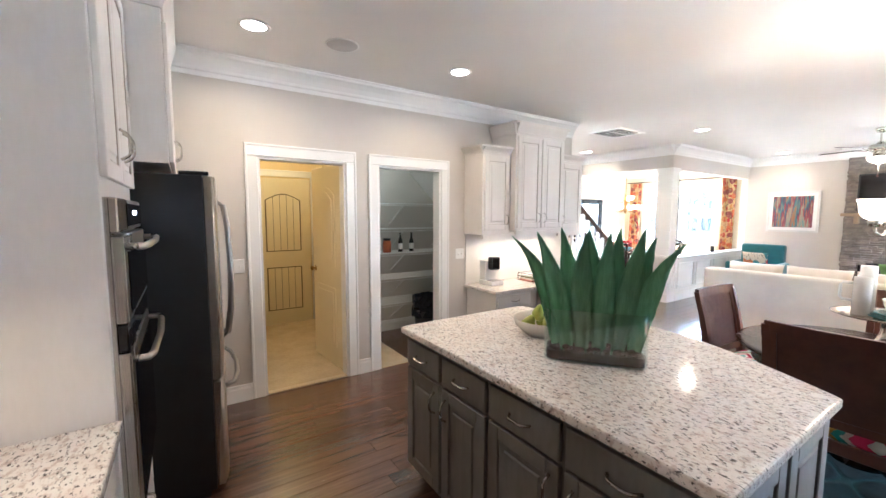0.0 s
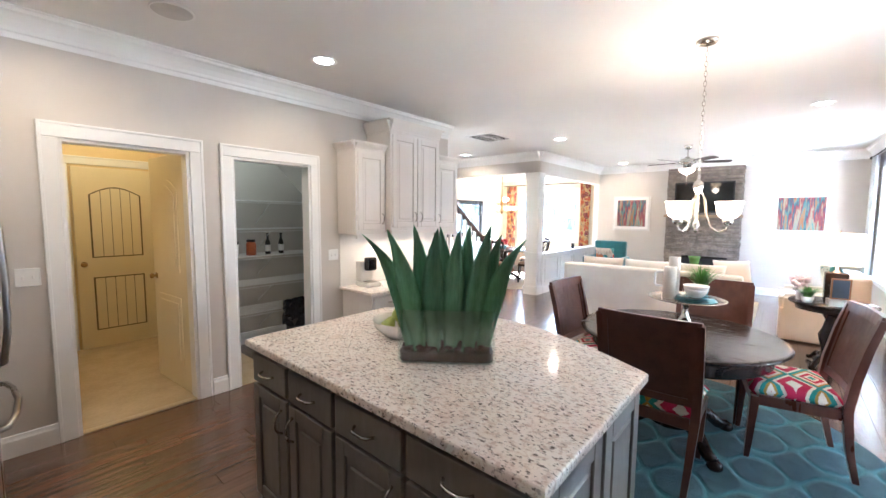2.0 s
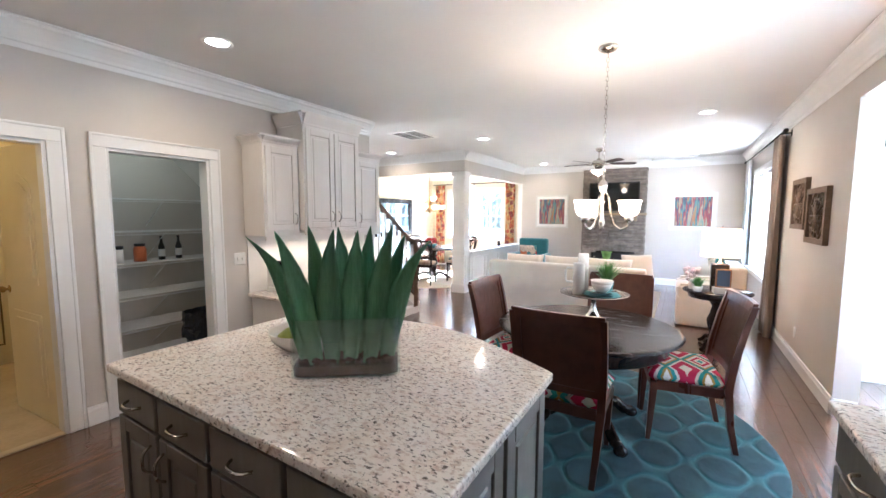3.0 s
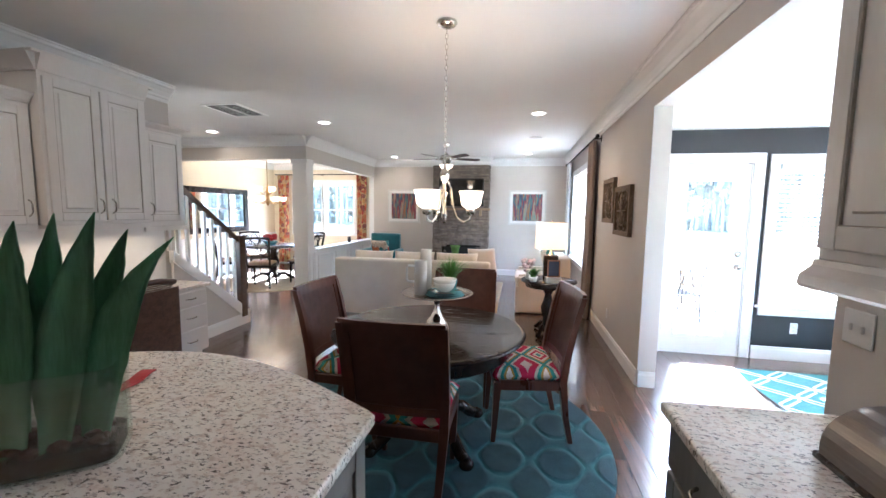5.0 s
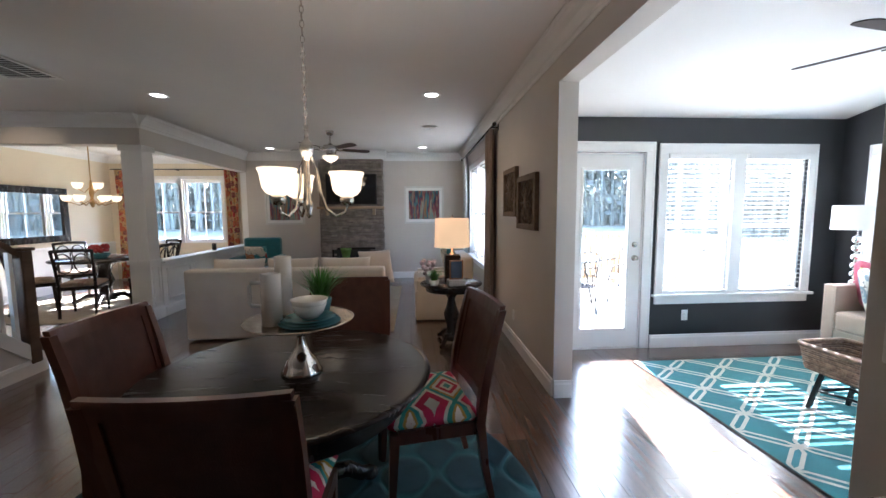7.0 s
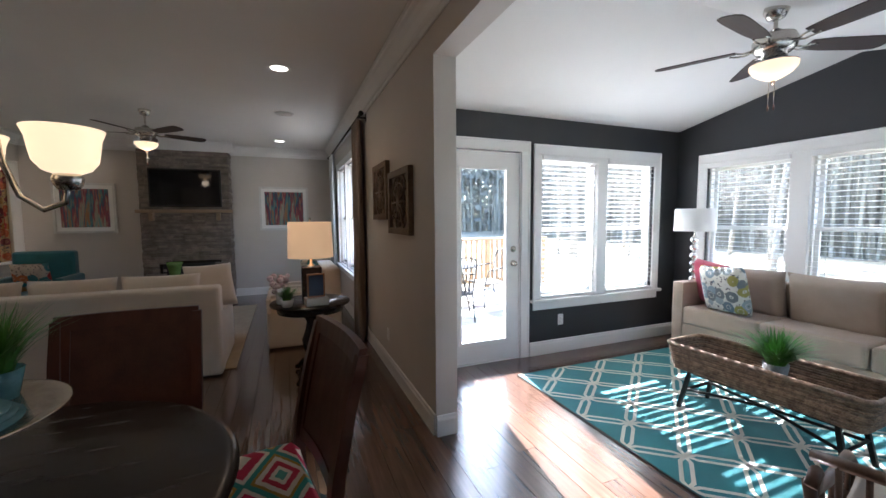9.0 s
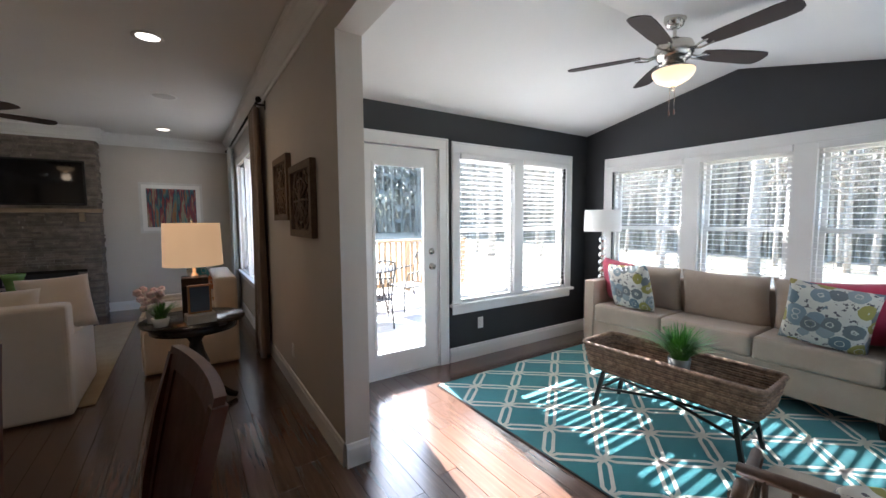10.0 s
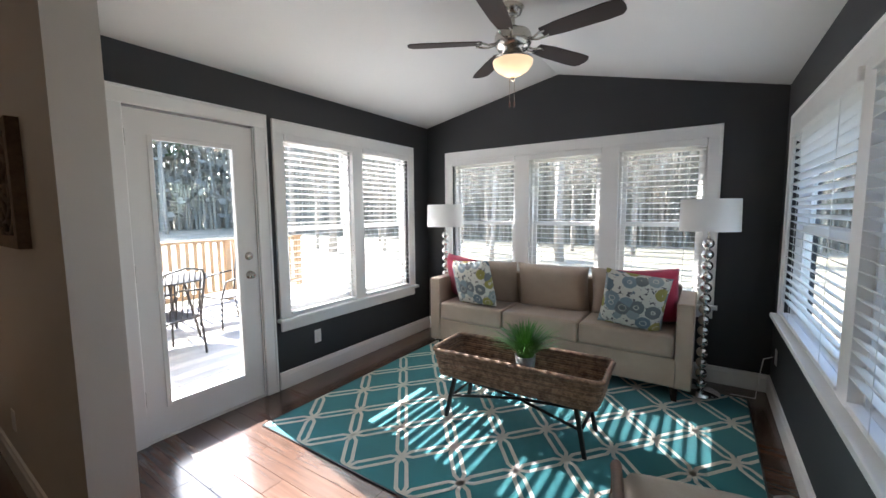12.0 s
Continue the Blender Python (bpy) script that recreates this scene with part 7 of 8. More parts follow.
for _i in range(-12, 13):
    for _j in range(-12, 13):
        _nx, _ny = 4.13 - LX * (_i + _j), -2.32 - LY * (_i - _j)
        for _ex, _ey in ((-LX, -LY), (-LX, LY)):
            _a, _c = Vector((_nx, _ny)), Vector((_nx + _ex, _ny + _ey))
            if max(_a.x, _c.x) < RX0 or min(_a.x, _c.x) > RX1 or max(_a.y, _c.y) < RY0 or min(_a.y, _c.y) > RY1:
                continue
            _d = (_c - _a).normalized()
            _n = Vector((-_d.y, _d.x)) * 0.027
            _q = [_a + _d * 0.006, _a + _d * 0.062 + _n, _c - _d * 0.062 + _n, _c - _d * 0.006, _c - _d * 0.062 - _n, _a + _d * 0.062 - _n]
            for _k in range(6):
                strip(_b, _q[_k], _q[(_k + 1) % 6])
for _co, _no in (((RX0 + 0.004, 0, 0), (-1, 0, 0)), ((RX1 - 0.004, 0, 0), (1, 0, 0)), ((0, RY0 + 0.004, 0), (0, -1, 0)), ((0, RY1 - 0.004, 0), (0, 1, 0))):
    bmesh.ops.bisect_plane(_b, geom=_b.verts[:] + _b.edges[:] + _b.faces[:], plane_co=_co, plane_no=_no, clear_outer=True)
tagged(part("lattice", _b, RUGCREAM, srug, "cream chain-link lattice"), kind="stuff")

sf = thing("taupe_sofa", "taupe linen three-seat sofa under the triple window", "sofa", "", 3.90, -4.14, 0.011)
SWD = 2.16
part("base", soft_box(-SWD / 2 + 0.02, -0.30, 0.11, SWD / 2 - 0.02, 0.255, 0.33, 0.015, 2), TAUPECLOTH, sf)
part("backrest", soft_box(-SWD / 2 + 0.05, -0.315, 0.20, SWD / 2 - 0.05, -0.20, 0.80, 0.03, 3), TAUPECLOTH, sf)
for _s in (-1, 1):
    _a = part("arm", soft_box(_s * SWD / 2 - 0.055, -0.315, 0.11, _s * SWD / 2 + 0.055, 0.265, 0.74, 0.014, 2), TAUPECLOTH, sf)
    part("piping", tube([(_s * SWD / 2 - 0.05, 0.262, 0.12), (_s * SWD / 2 - 0.05, 0.262, 0.735), (_s * SWD / 2 + 0.05, 0.262, 0.735), (_s * SWD / 2 + 0.05, 0.262, 0.12)], 0.004, 5), TAUPECLOTH, _a)
    for _y in (-0.26, 0.21):
        part("leg", square_leg((_s * (SWD / 2 - 0.06), _y, 0.115), (_s * (SWD / 2 - 0.05), _y, 0.0), 0.06, 0.035), BLACKWOOD, sf)
for _i in range(3):
    _cx = -SWD / 2 + 0.06 + (SWD - 0.12) * (_i + 0.5) / 3
    _cw = (SWD - 0.12) / 3
    _s = part("seat_cushion", soft_box(_cx - _cw / 2 + 0.004, -0.21, 0.325, _cx + _cw / 2 - 0.004, 0.275, 0.505, 0.035, 3), TAUPECLOTH, sf)
    for _z in (0.352, 0.478):
        part("piping", tube([(_cx - _cw / 2 + 0.01, 0.270, _z), (_cx + _cw / 2 - 0.01, 0.270, _z)], 0.004, 5), TAUPECLOTH, _s)
    part("back_cushion", pad(_cw - 0.01, 0.44, 0.20, 0.45, 16, 12), TAUPECLOTH, sf).matrix_basis = pose(_cx, -0.13, 0.695, 80, 0, 0)


def sofa_pillow(label, x, y, z, rx, ry, rz, s, m):
    p = tagged(part("throw_pillow", pad(s, s, 0.17, 0.10, 18, 18), m), label, "pillow", "sofa pillows")
    p.matrix_basis = pose(x, y, z, 0, 0, rz) @ pose(0, 0, 0, rx, 0, 0) @ pose(0, 0, 0, 0, 0, ry)
    return p


sofa_pillow("raspberry throw pillow behind the floral one", 4.76, -4.09, 0.745, 78, 4, -22, 0.46, PINKCLOTH)
sofa_pillow("floral throw pillow at the window end of the sofa", 4.56, -3.93, 0.735, 78, -4, -12, 0.45, FLORAL)
sofa_pillow("raspberry throw pillow behind the floral one", 3.085, -4.085, 0.745, 80, -5, 10, 0.44, PINKCLOTH)
sofa_pillow("floral throw pillow leaning on the sofa back", 3.16, -3.90, 0.735, 78, 8, 8, 0.45, FLORAL)


def ball_lamp(x, y):
    l = thing("floor_lamp", "stacked chrome ball floor lamp with white drum shade", "lamp", "ball floor lamps", x, y, 0)
    part("base", lathe([(0, 0.0), (0.13, 0.0), (0.13, 0.012), (0.03, 0.022), (0.012, 0.03), (0, 0.03)], 28), CHROME, l)
    z = 0.03
    for i in range(14):
        r = 0.040
        part("ball", lathe([(0.004, z)] + [(r * math.sin(math.pi * k / 10), z + r - r * math.cos(math.pi * k / 10)) for k in range(1, 10)] + [(0.004, z + 2 * r)], 18), CHROME, l)
        part("spacer", lathe([(0.010, z + 2 * r - 0.002), (0.014, z + 2 * r + 0.002), (0.010, z + 2 * r + 0.006)], 10), NICKEL, l)
        z += 2 * r + 0.004
    part("neck", lathe([(0.007, z), (0.007, z + 0.16)], 8), NICKEL, l)
    part("shade", lathe([(0.195, z + 0.05), (0.190, z + 0.285), (0.187, z + 0.285), (0.192, z + 0.05)], 40), WHITESHADE, l, "white cloth drum shade")
    return l


ball_lamp(5.09, -4.24)
ball_lamp(2.71, -4.22)

ct = thing("wicker_coffee_table", "woven wicker tray coffee table on black iron legs", "coffee table", "", 3.71, -3.02, 0.012, 2)
CW, CD, CZ0, CZ1 = 1.10, 0.40, 0.29, 0.46
for _sx, _sy in ((1, 1), (-1, 1), (-1, -1), (1, -1)):
    part("leg", square_leg((_sx * 0.40, _sy * 0.14, CZ0), (_sx * 0.46, _sy * 0.165, 0.0), 0.024, 0.024), IRON, ct)
for _s in (-1, 1):
    part("stretcher", tube([(_s * 0.43, -0.15, 0.14), (_s * 0.43, 0.15, 0.14)], 0.010, 6), IRON, ct)
    part("cross_bar", tube([(-0.43, _s * 0.13, 0.14), (0.0, 0.0, 0.17), (0.43, -_s * 0.13, 0.14)], 0.010, 6), IRON, ct)
    part("top_rail", tube([(-0.42, _s * 0.14, CZ0 - 0.01), (0.42, _s * 0.14, CZ0 - 0.01)], 0.012, 6), IRON, ct)


def woven_tray(w, d, h, flare, pitch=0.0135):
    bm = bmesh.new()
    rows = int(h / pitch)
    for j in range(rows):
        u = j / (rows - 1)
        ww, dd = w / 2 * (1 - flare * (1 - u)), d / 2 * (1 - flare * 1.8 * (1 - u))
        outline = round_rect(2 * ww, 2 * dd, 0.05, 4)
        pts = []
        for k, (a, b) in enumerate(zip(outline, outline[1:] + outline[:1])):
            L = math.hypot(b[0] - a[0], b[1] - a[1])
            m = max(1, int(L / 0.035))
            for q in range(m):
                pts.append((a[0] + (b[0] - a[0]) * q / m, a[1] + (b[1] - a[1]) * q / m))
        n = len(pts)
        ring = []
        for i, (x, y) in enumerate(pts):
            o = 1 + 0.010 * (1 if (i + j) % 2 else -1)
            ring.append((x * (1 + 0.004 * (1 if (i + j) % 2 else -1)), y * o, h * u))
        tube(ring, 0.0085, 5, bm, closed=True)
    return bm


tagged(part("tray_wall", woven_tray(CW, CD, CZ1 - CZ0, 0.06), WICKER, ct, "brown woven wicker sides"), kind="stuff").matrix_basis = pose(0, 0, CZ0 + 0.008)
part("rim", tube([(x, y, CZ1 + 0.008) for x, y in round_rect(CW, CD, 0.05, 5)], 0.016, 6, closed=True), WICKER, ct)
_b = bmesh.new()
for _i in range(28):
    tube([(-CW * 0.46, -0.155 + 0.0115 * _i, CZ0 + 0.012 + 0.003 * (_i % 2)), (CW * 0.46, -0.155 + 0.0115 * _i, CZ0 + 0.012 + 0.003 * (_i % 2))], 0.007, 5, _b)
part("tray_floor", _b, WICKER, ct)
grass_pot("table_grass", "bushy green grass in a grey pot on the wicker table", 3.665, -3.02, 0.318, 0.068, 0.17, mat("grey_zinc_pot", (0.16, 0.16, 0.155), (0.22, 0.22, 0.21), 0.5, 0.3, scale=12), 620, 0.25, 31, 1.15, 1.5)
_g = thing("glass_dish", "small clear glass dishes beside the grass pot", "glass", "", 3.54, -2.96, 0.330)
part("dish", lathe([(0, 0), (0.035, 0.002), (0.045, 0.07), (0.042, 0.07), (0.033, 0.006), (0, 0.006)], 20), CLEAR, _g)
tagged(at(part("paper_tag", soft_box(-0.06, -0.045, 0, 0.06, 0.045, 0.02, 0.002, 1), PLASTIC), 3.79, -2.95, 0.331, 20), "white folded card in the wicker tray", "card")

# bamboo armchair in the near corner
ac = thing("bamboo_armchair", "dark bamboo armchair with a cream seat cushion", "chair", "", 2.68, -1.985, 0.0, -168)
BAMBOO = mat("dark_bamboo", (0.085, 0.047, 0.028), (0.14, 0.08, 0.05), 0.45, scale=14, fine=70, bump=0.2)
for _s in (-1, 1):
    part("arm_loop", tube([(_s * 0.245, 0.26, 0.0), (_s * 0.245, 0.245, 0.35), (_s * 0.245, 0.25, 0.47), (_s * 0.245, 0.18, 0.52), (_s * 0.245, -0.10, 0.53), (_s * 0.245, -0.25, 0.56), (_s * 0.235, -0.29, 0.64), (_s * 0.24, -0.32, 0.60)], 0.018, 8), BAMBOO, ac)
    part("rear_leg", tube([(_s * 0.25, -0.26, 0.0), (_s * 0.235, -0.24, 0.40), (_s * 0.25, -0.29, 0.60)], 0.018, 8), BAMBOO, ac)
    for _k in range(4):
        part("arm_spindle", tube([(_s * 0.245, 0.20 - 0.11 * _k, 0.36), (_s * 0.245, 0.20 - 0.12 * _k, 0.52)], 0.009, 6), BAMBOO, ac)
part("back_top", tube([(-0.24, -0.32, 0.70), (-0.12, -0.35, 0.72), (0.12, -0.35, 0.72), (0.24, -0.32, 0.60)], 0.018, 8), BAMBOO, ac)
for _k in range(7):
    part("back_spindle", tube([(-0.18 + 0.06 * _k, -0.26, 0.38), (-0.18 + 0.06 * _k, -0.345, 0.71)], 0.008, 6), BAMBOO, ac)
part("seat_frame", tube([(-0.245, 0.25, 0.36), (0.245, 0.25, 0.36), (0.26, -0.25, 0.36), (-0.26, -0.25, 0.36)], 0.018, 8, closed=True), BAMBOO, ac)
part("seat_cushion", pad(0.46, 0.48, 0.14, 0.45, 14, 14), mat("tan_seat_cloth", (0.36, 0.32, 0.26), (0.30, 0.26, 0.21), 0.85, fine=300, bump=0.3), ac, "cream cloth seat cushion").matrix_basis = pose(0, 0.01, 0.43)
throw_pillow("floral throw pillow on the bamboo armchair", 2.56, -1.80, 0.585, 62, 40, 0.36, FLORAL)
_c = tagged(part("lamp_cord", tube([(SW + 0.02, -4.25, 0.36), (SW + 0.07, -4.26, 0.33), (SW + 0.09, -4.28, 0.15), (SW + 0.10, -4.27, 0.02), (SW + 0.25, -4.28, 0.012)], 0.004, 5), PLASTIC), "white lamp cord hanging from the outlet", "cord")
ceiling_fan(3.76, -3.00, 2.66, 0.24, 29, FANWOOD, "nickel ceiling fan with dark blades under the vault")

# ---- dining room seen through the openings ----
mr = thing("wall_mirror", "large black framed mirror on the cream dining wall", "mirror", "", 8.74, 6.72, 1.45)
part("frame", boxes((-0.95, -0.05, -0.50, -0.83, -0.001, 0.50), (0.83, -0.05, -0.50, 0.95, -0.001, 0.50), (-0.83, -0.05, -0.50, 0.83, -0.001, -0.38), (-0.83, -0.05, 0.38, 0.83, -0.001, 0.50)), BLACKWOOD, mr)
_m, _nt, _bs = nodes_of("mirror_silver")
_bs.inputs["Base Color"].default_value, _bs.inputs["Metallic"].default_value, _bs.inputs["Roughness"].default_value = (0.85, 0.86, 0.86, 1), 1.0, 0.02
part("glass", boxes((-0.83, -0.025, -0.38, 0.83, -0.018, 0.38)), _m, mr, "silvered mirror glass")
dt = thing("dining_table", "round black pedestal dining table", "table", "", 8.35, 5.10, 0.012)
part("tabletop", lathe([(0, 0.70), (0.60, 0.70), (0.66, 0.71), (0.67, 0.722), (0.66, 0.735), (0, 0.74)], 44), BLACKWOOD, dt)
part("pedestal", lathe([(0, 0.05), (0.16, 0.05), (0.10, 0.14), (0.08, 0.24), (0.13, 0.36), (0.09, 0.50), (0.12, 0.62), (0.24, 0.70), (0, 0.70)], 22), BLACKWOOD, dt)
for _k in range(4):
    part("foot", tube([(0.08, 0, 0.12), (0.24, 0, 0.12), (0.38, 0, 0.04), (0.44, 0, 0.03)], 0.04, 8, taper=0.75), BLACKWOOD, dt).matrix_basis = pose(0, 0, 0, 0, 0, 20 + 90 * _k)
tagged(at(part("dining_rug", lathe([(0, 0.001), (1.25, 0.001), (1.26, 0.008), (1.24, 0.011), (0, 0.011)], 56), mat("cream_woven_rug", (0.50, 0.42, 0.31), (0.43, 0.35, 0.25), 0.9, scale=8, fine=260, bump=0.5)), 8.30, 5.05, 0), "round cream woven rug under the dining table", "rug")


def cross_chair():
    c = thing("cross_back_chair", "black dining chair with looped cross back and striped seat", "chair", "chairs round the dining table")
    for s in (-1, 1):
        part("leg", square_leg((s * 0.20, 0.20, 0.42), (s * 0.20, 0.22, 0), 0.04, 0.026), BLACKWOOD, c)
        part("back_post", tube([(s * 0.20, -0.27, 0.0), (s * 0.20, -0.21, 0.42), (s * 0.21, -0.25, 0.70), (s * 0.22, -0.31, 0.95)], 0.019, 6), BLACKWOOD, c)
    part("top_rail", tube([(-0.22, -0.31, 0.94), (0, -0.345, 0.955), (0.22, -0.31, 0.94)], 0.026, 6), BLACKWOOD, c)
    part("low_rail", tube([(-0.20, -0.24, 0.60), (0.20, -0.24, 0.60)], 0.014, 6), BLACKWOOD, c)
    for s in (-1, 1):
        part("back_loop", tube([(0.10 * s + 0.09 * math.cos(a), -0.285 - 0.03 * math.sin(a), 0.765 + 0.14 * math.sin(a)) for a in [2 * math.pi * k / 16 for k in range(16)]], 0.010, 5, closed=True), BLACKWOOD, c)
    part("seat_frame", soft_box(-0.23, -0.22, 0.38, 0.23, 0.23, 0.43, 0.006, 1), BLACKWOOD, c)
    part("seat", pad(0.46, 0.44, 0.09, 0.4), mat("striped_seat_cloth", (0.42, 0.32, 0.22), (0.30, 0.18, 0.12), 0.85, scale=4, fine=30, stretch=(8, 0.3, 1)), c, "striped tan seat").matrix_basis = pose(0, 0.01, 0.45)
    return c


dc = cross_chair()
for _i, _a in enumerate((200, 130, 265, 60, 330)):
    _x, _y = 8.35 + 0.80 * math.cos(radians(_a)), 5.10 + 0.80 * math.sin(radians(_a))
    _m = pose(_x, _y, 0.012, 0, 0, _a + 90)
    if _i == 0:
        dc.matrix_basis = _m
    else:
        copy_thing(dc, _m)
_f = thing("red_flower_bowl", "bowl of red flowers in the middle of the dining table", "flowers", "", 8.30, 5.10, 0.753)
part("bowl", lathe([(0, 0), (0.08, 0), (0.14, 0.07), (0.13, 0.07), (0.07, 0.012), (0, 0.01)], 20), TEALCERAMIC, _f)
_b, _r = bmesh.new(), random.Random(2)
for _i in range(46):
    _s = bmesh.new()
    bmesh.ops.create_icosphere(_s, subdivisions=1, radius=_r.uniform(0.022, 0.038))
    _a, _q = _r.uniform(0, 6.28), _r.uniform(0, 0.13)
    join_in(_b, _s, pose(_q * math.cos(_a), _q * math.sin(_a), 0.10 + _r.uniform(0, 0.10)))
tagged(part("blooms", _b, mat("red_petals", (0.42, 0.012, 0.018), (0.30, 0.008, 0.012), 0.6, scale=40, rand="island"), _f), kind="stuff")
dch = thing("dining_chandelier", "brass two-tier chandelier with lit glass shades", "chandelier", "", 8.30, 5.15, 0)
BRASS = mat("antique_brass", (0.42, 0.28, 0.12), (0.34, 0.22, 0.09), 0.3, 1.0)
part("stem", tube([(0, 0, H - 0.002), (0, 0, 1.62)], 0.008, 8), BRASS, dch)
part("body", lathe([(0, 1.56), (0.02, 1.58), (0.04, 1.64), (0.02, 1.72), (0.035, 1.80), (0.02, 1.95), (0.01, 2.0)], 18), BRASS, dch)
for _n, _rr, _z0 in ((6, 0.30, 1.66), (3, 0.16, 1.86)):
    for _k in range(_n):
        _a = radians(360 / _n * _k + 10)
        _am = part("arm", tube([(0.02 * math.cos(_a), 0.02 * math.sin(_a), _z0 + 0.02), (_rr * 0.5 * math.cos(_a), _rr * 0.5 * math.sin(_a), _z0 - 0.06), (_rr * math.cos(_a), _rr * math.sin(_a), _z0)], 0.007, 6), BRASS, dch)
        part("shade", lathe([(0.02, _z0), (0.05, _z0 + 0.015), (0.065, _z0 + 0.05), (0.075, _z0 + 0.09), (0.07, _z0 + 0.09), (0.045, _z0 + 0.02)], 18, None, (_rr * math.cos(_a), _rr * math.sin(_a), 0)), OPAL, _am, "lit glass bell shade")
lamp("dining_chandelier_light", "POINT", 0.34, WARM, pose(8.30, 5.15, 2.10), 0.12)
curtain("red_floral_curtain", "red and gold floral curtain beside the dining window", 6.20, 6.52, 10.74, 0.03, 2.42, 4, 0.04, CURTFLORAL, "y")
curtain("red_floral_curtain", "red and gold floral curtain at the half wall", 3.95, 4.22, 10.74, 0.03, 2.42, 4, 0.04, CURTFLORAL, "y")
_r = thing("dining_curtain_rod", "black curtain rod over the dining windows", "curtain rod", "", 0, 0, 0)
part("rod", tube([(10.72, 3.82, 2.43), (10.72, 6.60, 2.43)], 0.012, 8), IRON, _r)
part("bracket", boxes((10.73, 5.23, 2.41, 10.849, 5.25, 2.43)), IRON, _r)
tagged(at(part("dark_candle_jar", lathe([(0, 0), (0.035, 0), (0.035, 0.12), (0.03, 0.12), (0.028, 0.01), (0, 0.01)], 16), BLACK), 8.95, 3.64, 0.801), "small dark jar on the half wall cap", "jar")
run("dining_chair_rail", [(0, 0.80), (0.02, 0.80), (0.025, 0.83), (0.012, 0.86), (0, 0.86)], [((4.47, 6.72), (10.85, 6.72), (0, -1))], TRIM, "white chair rail in the dining room")
setting("dining_wainscot", boxes((4.47, 6.705, 0, 10.85, 6.7195, 0.80)), TRIM, "white wainscot below the chair rail", "trim")
run("dining_crown", CROWN, [((7.28, 6.72), (10.85, 6.72), (0, -1)), ((10.85, 3.70), (10.85, 6.72), (-1, 0))], TRIM, "white crown moulding in the dining room")

# ---- outside ----
GROUND = mat("dry_grass_and_sand", (0.34, 0.29, 0.21), (0.24, 0.21, 0.14), 0.95, scale=0.35, fine=6, bump=0.5)
_b = bmesh.new()
bmesh.ops.create_grid(_b, x_segments=2, y_segments=2, size=900)
at(setting("ground", _b, GROUND, "dry grass and pale sandy ground around the house", "ground"), 5, 0, -0.42)
DECKWOOD = mat("bleached_deck_board", (0.66, 0.60, 0.53), (0.56, 0.50, 0.44), 0.75, scale=3, fine=30, bump=0.3, stretch=(3, 0.3, 1), rand="island")
RAILWOOD = mat("tan_deck_lumber", (0.50, 0.30, 0.15), (0.42, 0.25, 0.12), 0.7, scale=4, fine=30, bump=0.2)
deck = tagged(thing("deck", "bleached wooden deck with tan railing", "deck", "", 0, 0, 0), kind="structure")
_b = bmesh.new()
for _i in range(27):
    box(_b, 5.70 + 0.145 * _i, -5.6, -0.09, 5.84 + 0.145 * _i, -1.24, -0.06)
part("boards", _b, DECKWOOD, deck)
part("joists", boxes((5.70, -5.6, -0.40, 9.6, -1.24, -0.10)), RAILWOOD, deck)
for _y in (-5.55, -4.15, -2.75, -1.30):
    part("post", boxes((9.48, _y - 0.045, -0.06, 9.57, _y + 0.045, 0.95)), RAILWOOD, deck)
part("top_rail", boxes((9.44, -5.6, 0.95, 9.62, -1.24, 0.99)), RAILWOOD, deck)
part("bottom_rail", boxes((9.50, -5.6, 0.05, 9.55, -1.24, 0.13)), RAILWOOD, deck)
for _i in range(34):
    part("picket", boxes((9.50, -5.50 + 0.122 * _i, 0.13, 9.54, -5.46 + 0.122 * _i, 0.95)), RAILWOOD, deck)
PATIO = mat("bronze_patio_iron", (0.06, 0.05, 0.045), (0.09, 0.075, 0.065), 0.5, 0.5)
pt = thing("patio_table", "round wrought iron patio table on the deck", "table", "", 8.05, -2.55, -0.059)
part("tabletop", lathe([(0, 0.70), (0.55, 0.70), (0.56, 0.71), (0.55, 0.72), (0, 0.72)], 36), PATIO, pt)
for _k in range(4):
    part("leg", tube([(0.45 * math.cos(radians(45 + 90 * _k)), 0.45 * math.sin(radians(45 + 90 * _k)), 0.0), (0.30 * math.cos(radians(45 + 90 * _k)), 0.30 * math.sin(radians(45 + 90 * _k)), 0.70)], 0.016, 6), PATIO, pt)


def patio_chair():
    c = thing("patio_chair", "wrought iron patio chair with curved arms", "chair", "patio chairs")
    for s in (-1, 1):
        part("front_leg", tube([(s * 0.24, 0.24, 0), (s * 0.24, 0.23, 0.40), (s * 0.27, 0.18, 0.62), (s * 0.28, -0.10, 0.66), (s * 0.25, -0.24, 0.68)], 0.012, 6), PATIO, c)
        part("rear_leg", tube([(s * 0.22, -0.28, 0), (s * 0.22, -0.23, 0.40), (s * 0.24, -0.30, 0.86)], 0.012, 6), PATIO, c)
    part("back_hoop", tube([(-0.24, -0.30, 0.80), (-0.20, -0.32, 0.90), (0, -0.33, 0.94), (0.20, -0.32, 0.90), (0.24, -0.30, 0.80)], 0.012, 6), PATIO, c)
    for k in range(7):
        part("back_bar", tube([(-0.18 + 0.06 * k, -0.24, 0.42), (-0.18 + 0.06 * k, -0.32, 0.90)], 0.006, 5), PATIO, c)
    part("seat", soft_box(-0.24, -0.24, 0.39, 0.24, 0.24, 0.41, 0.005, 1), PATIO, c)
    return c


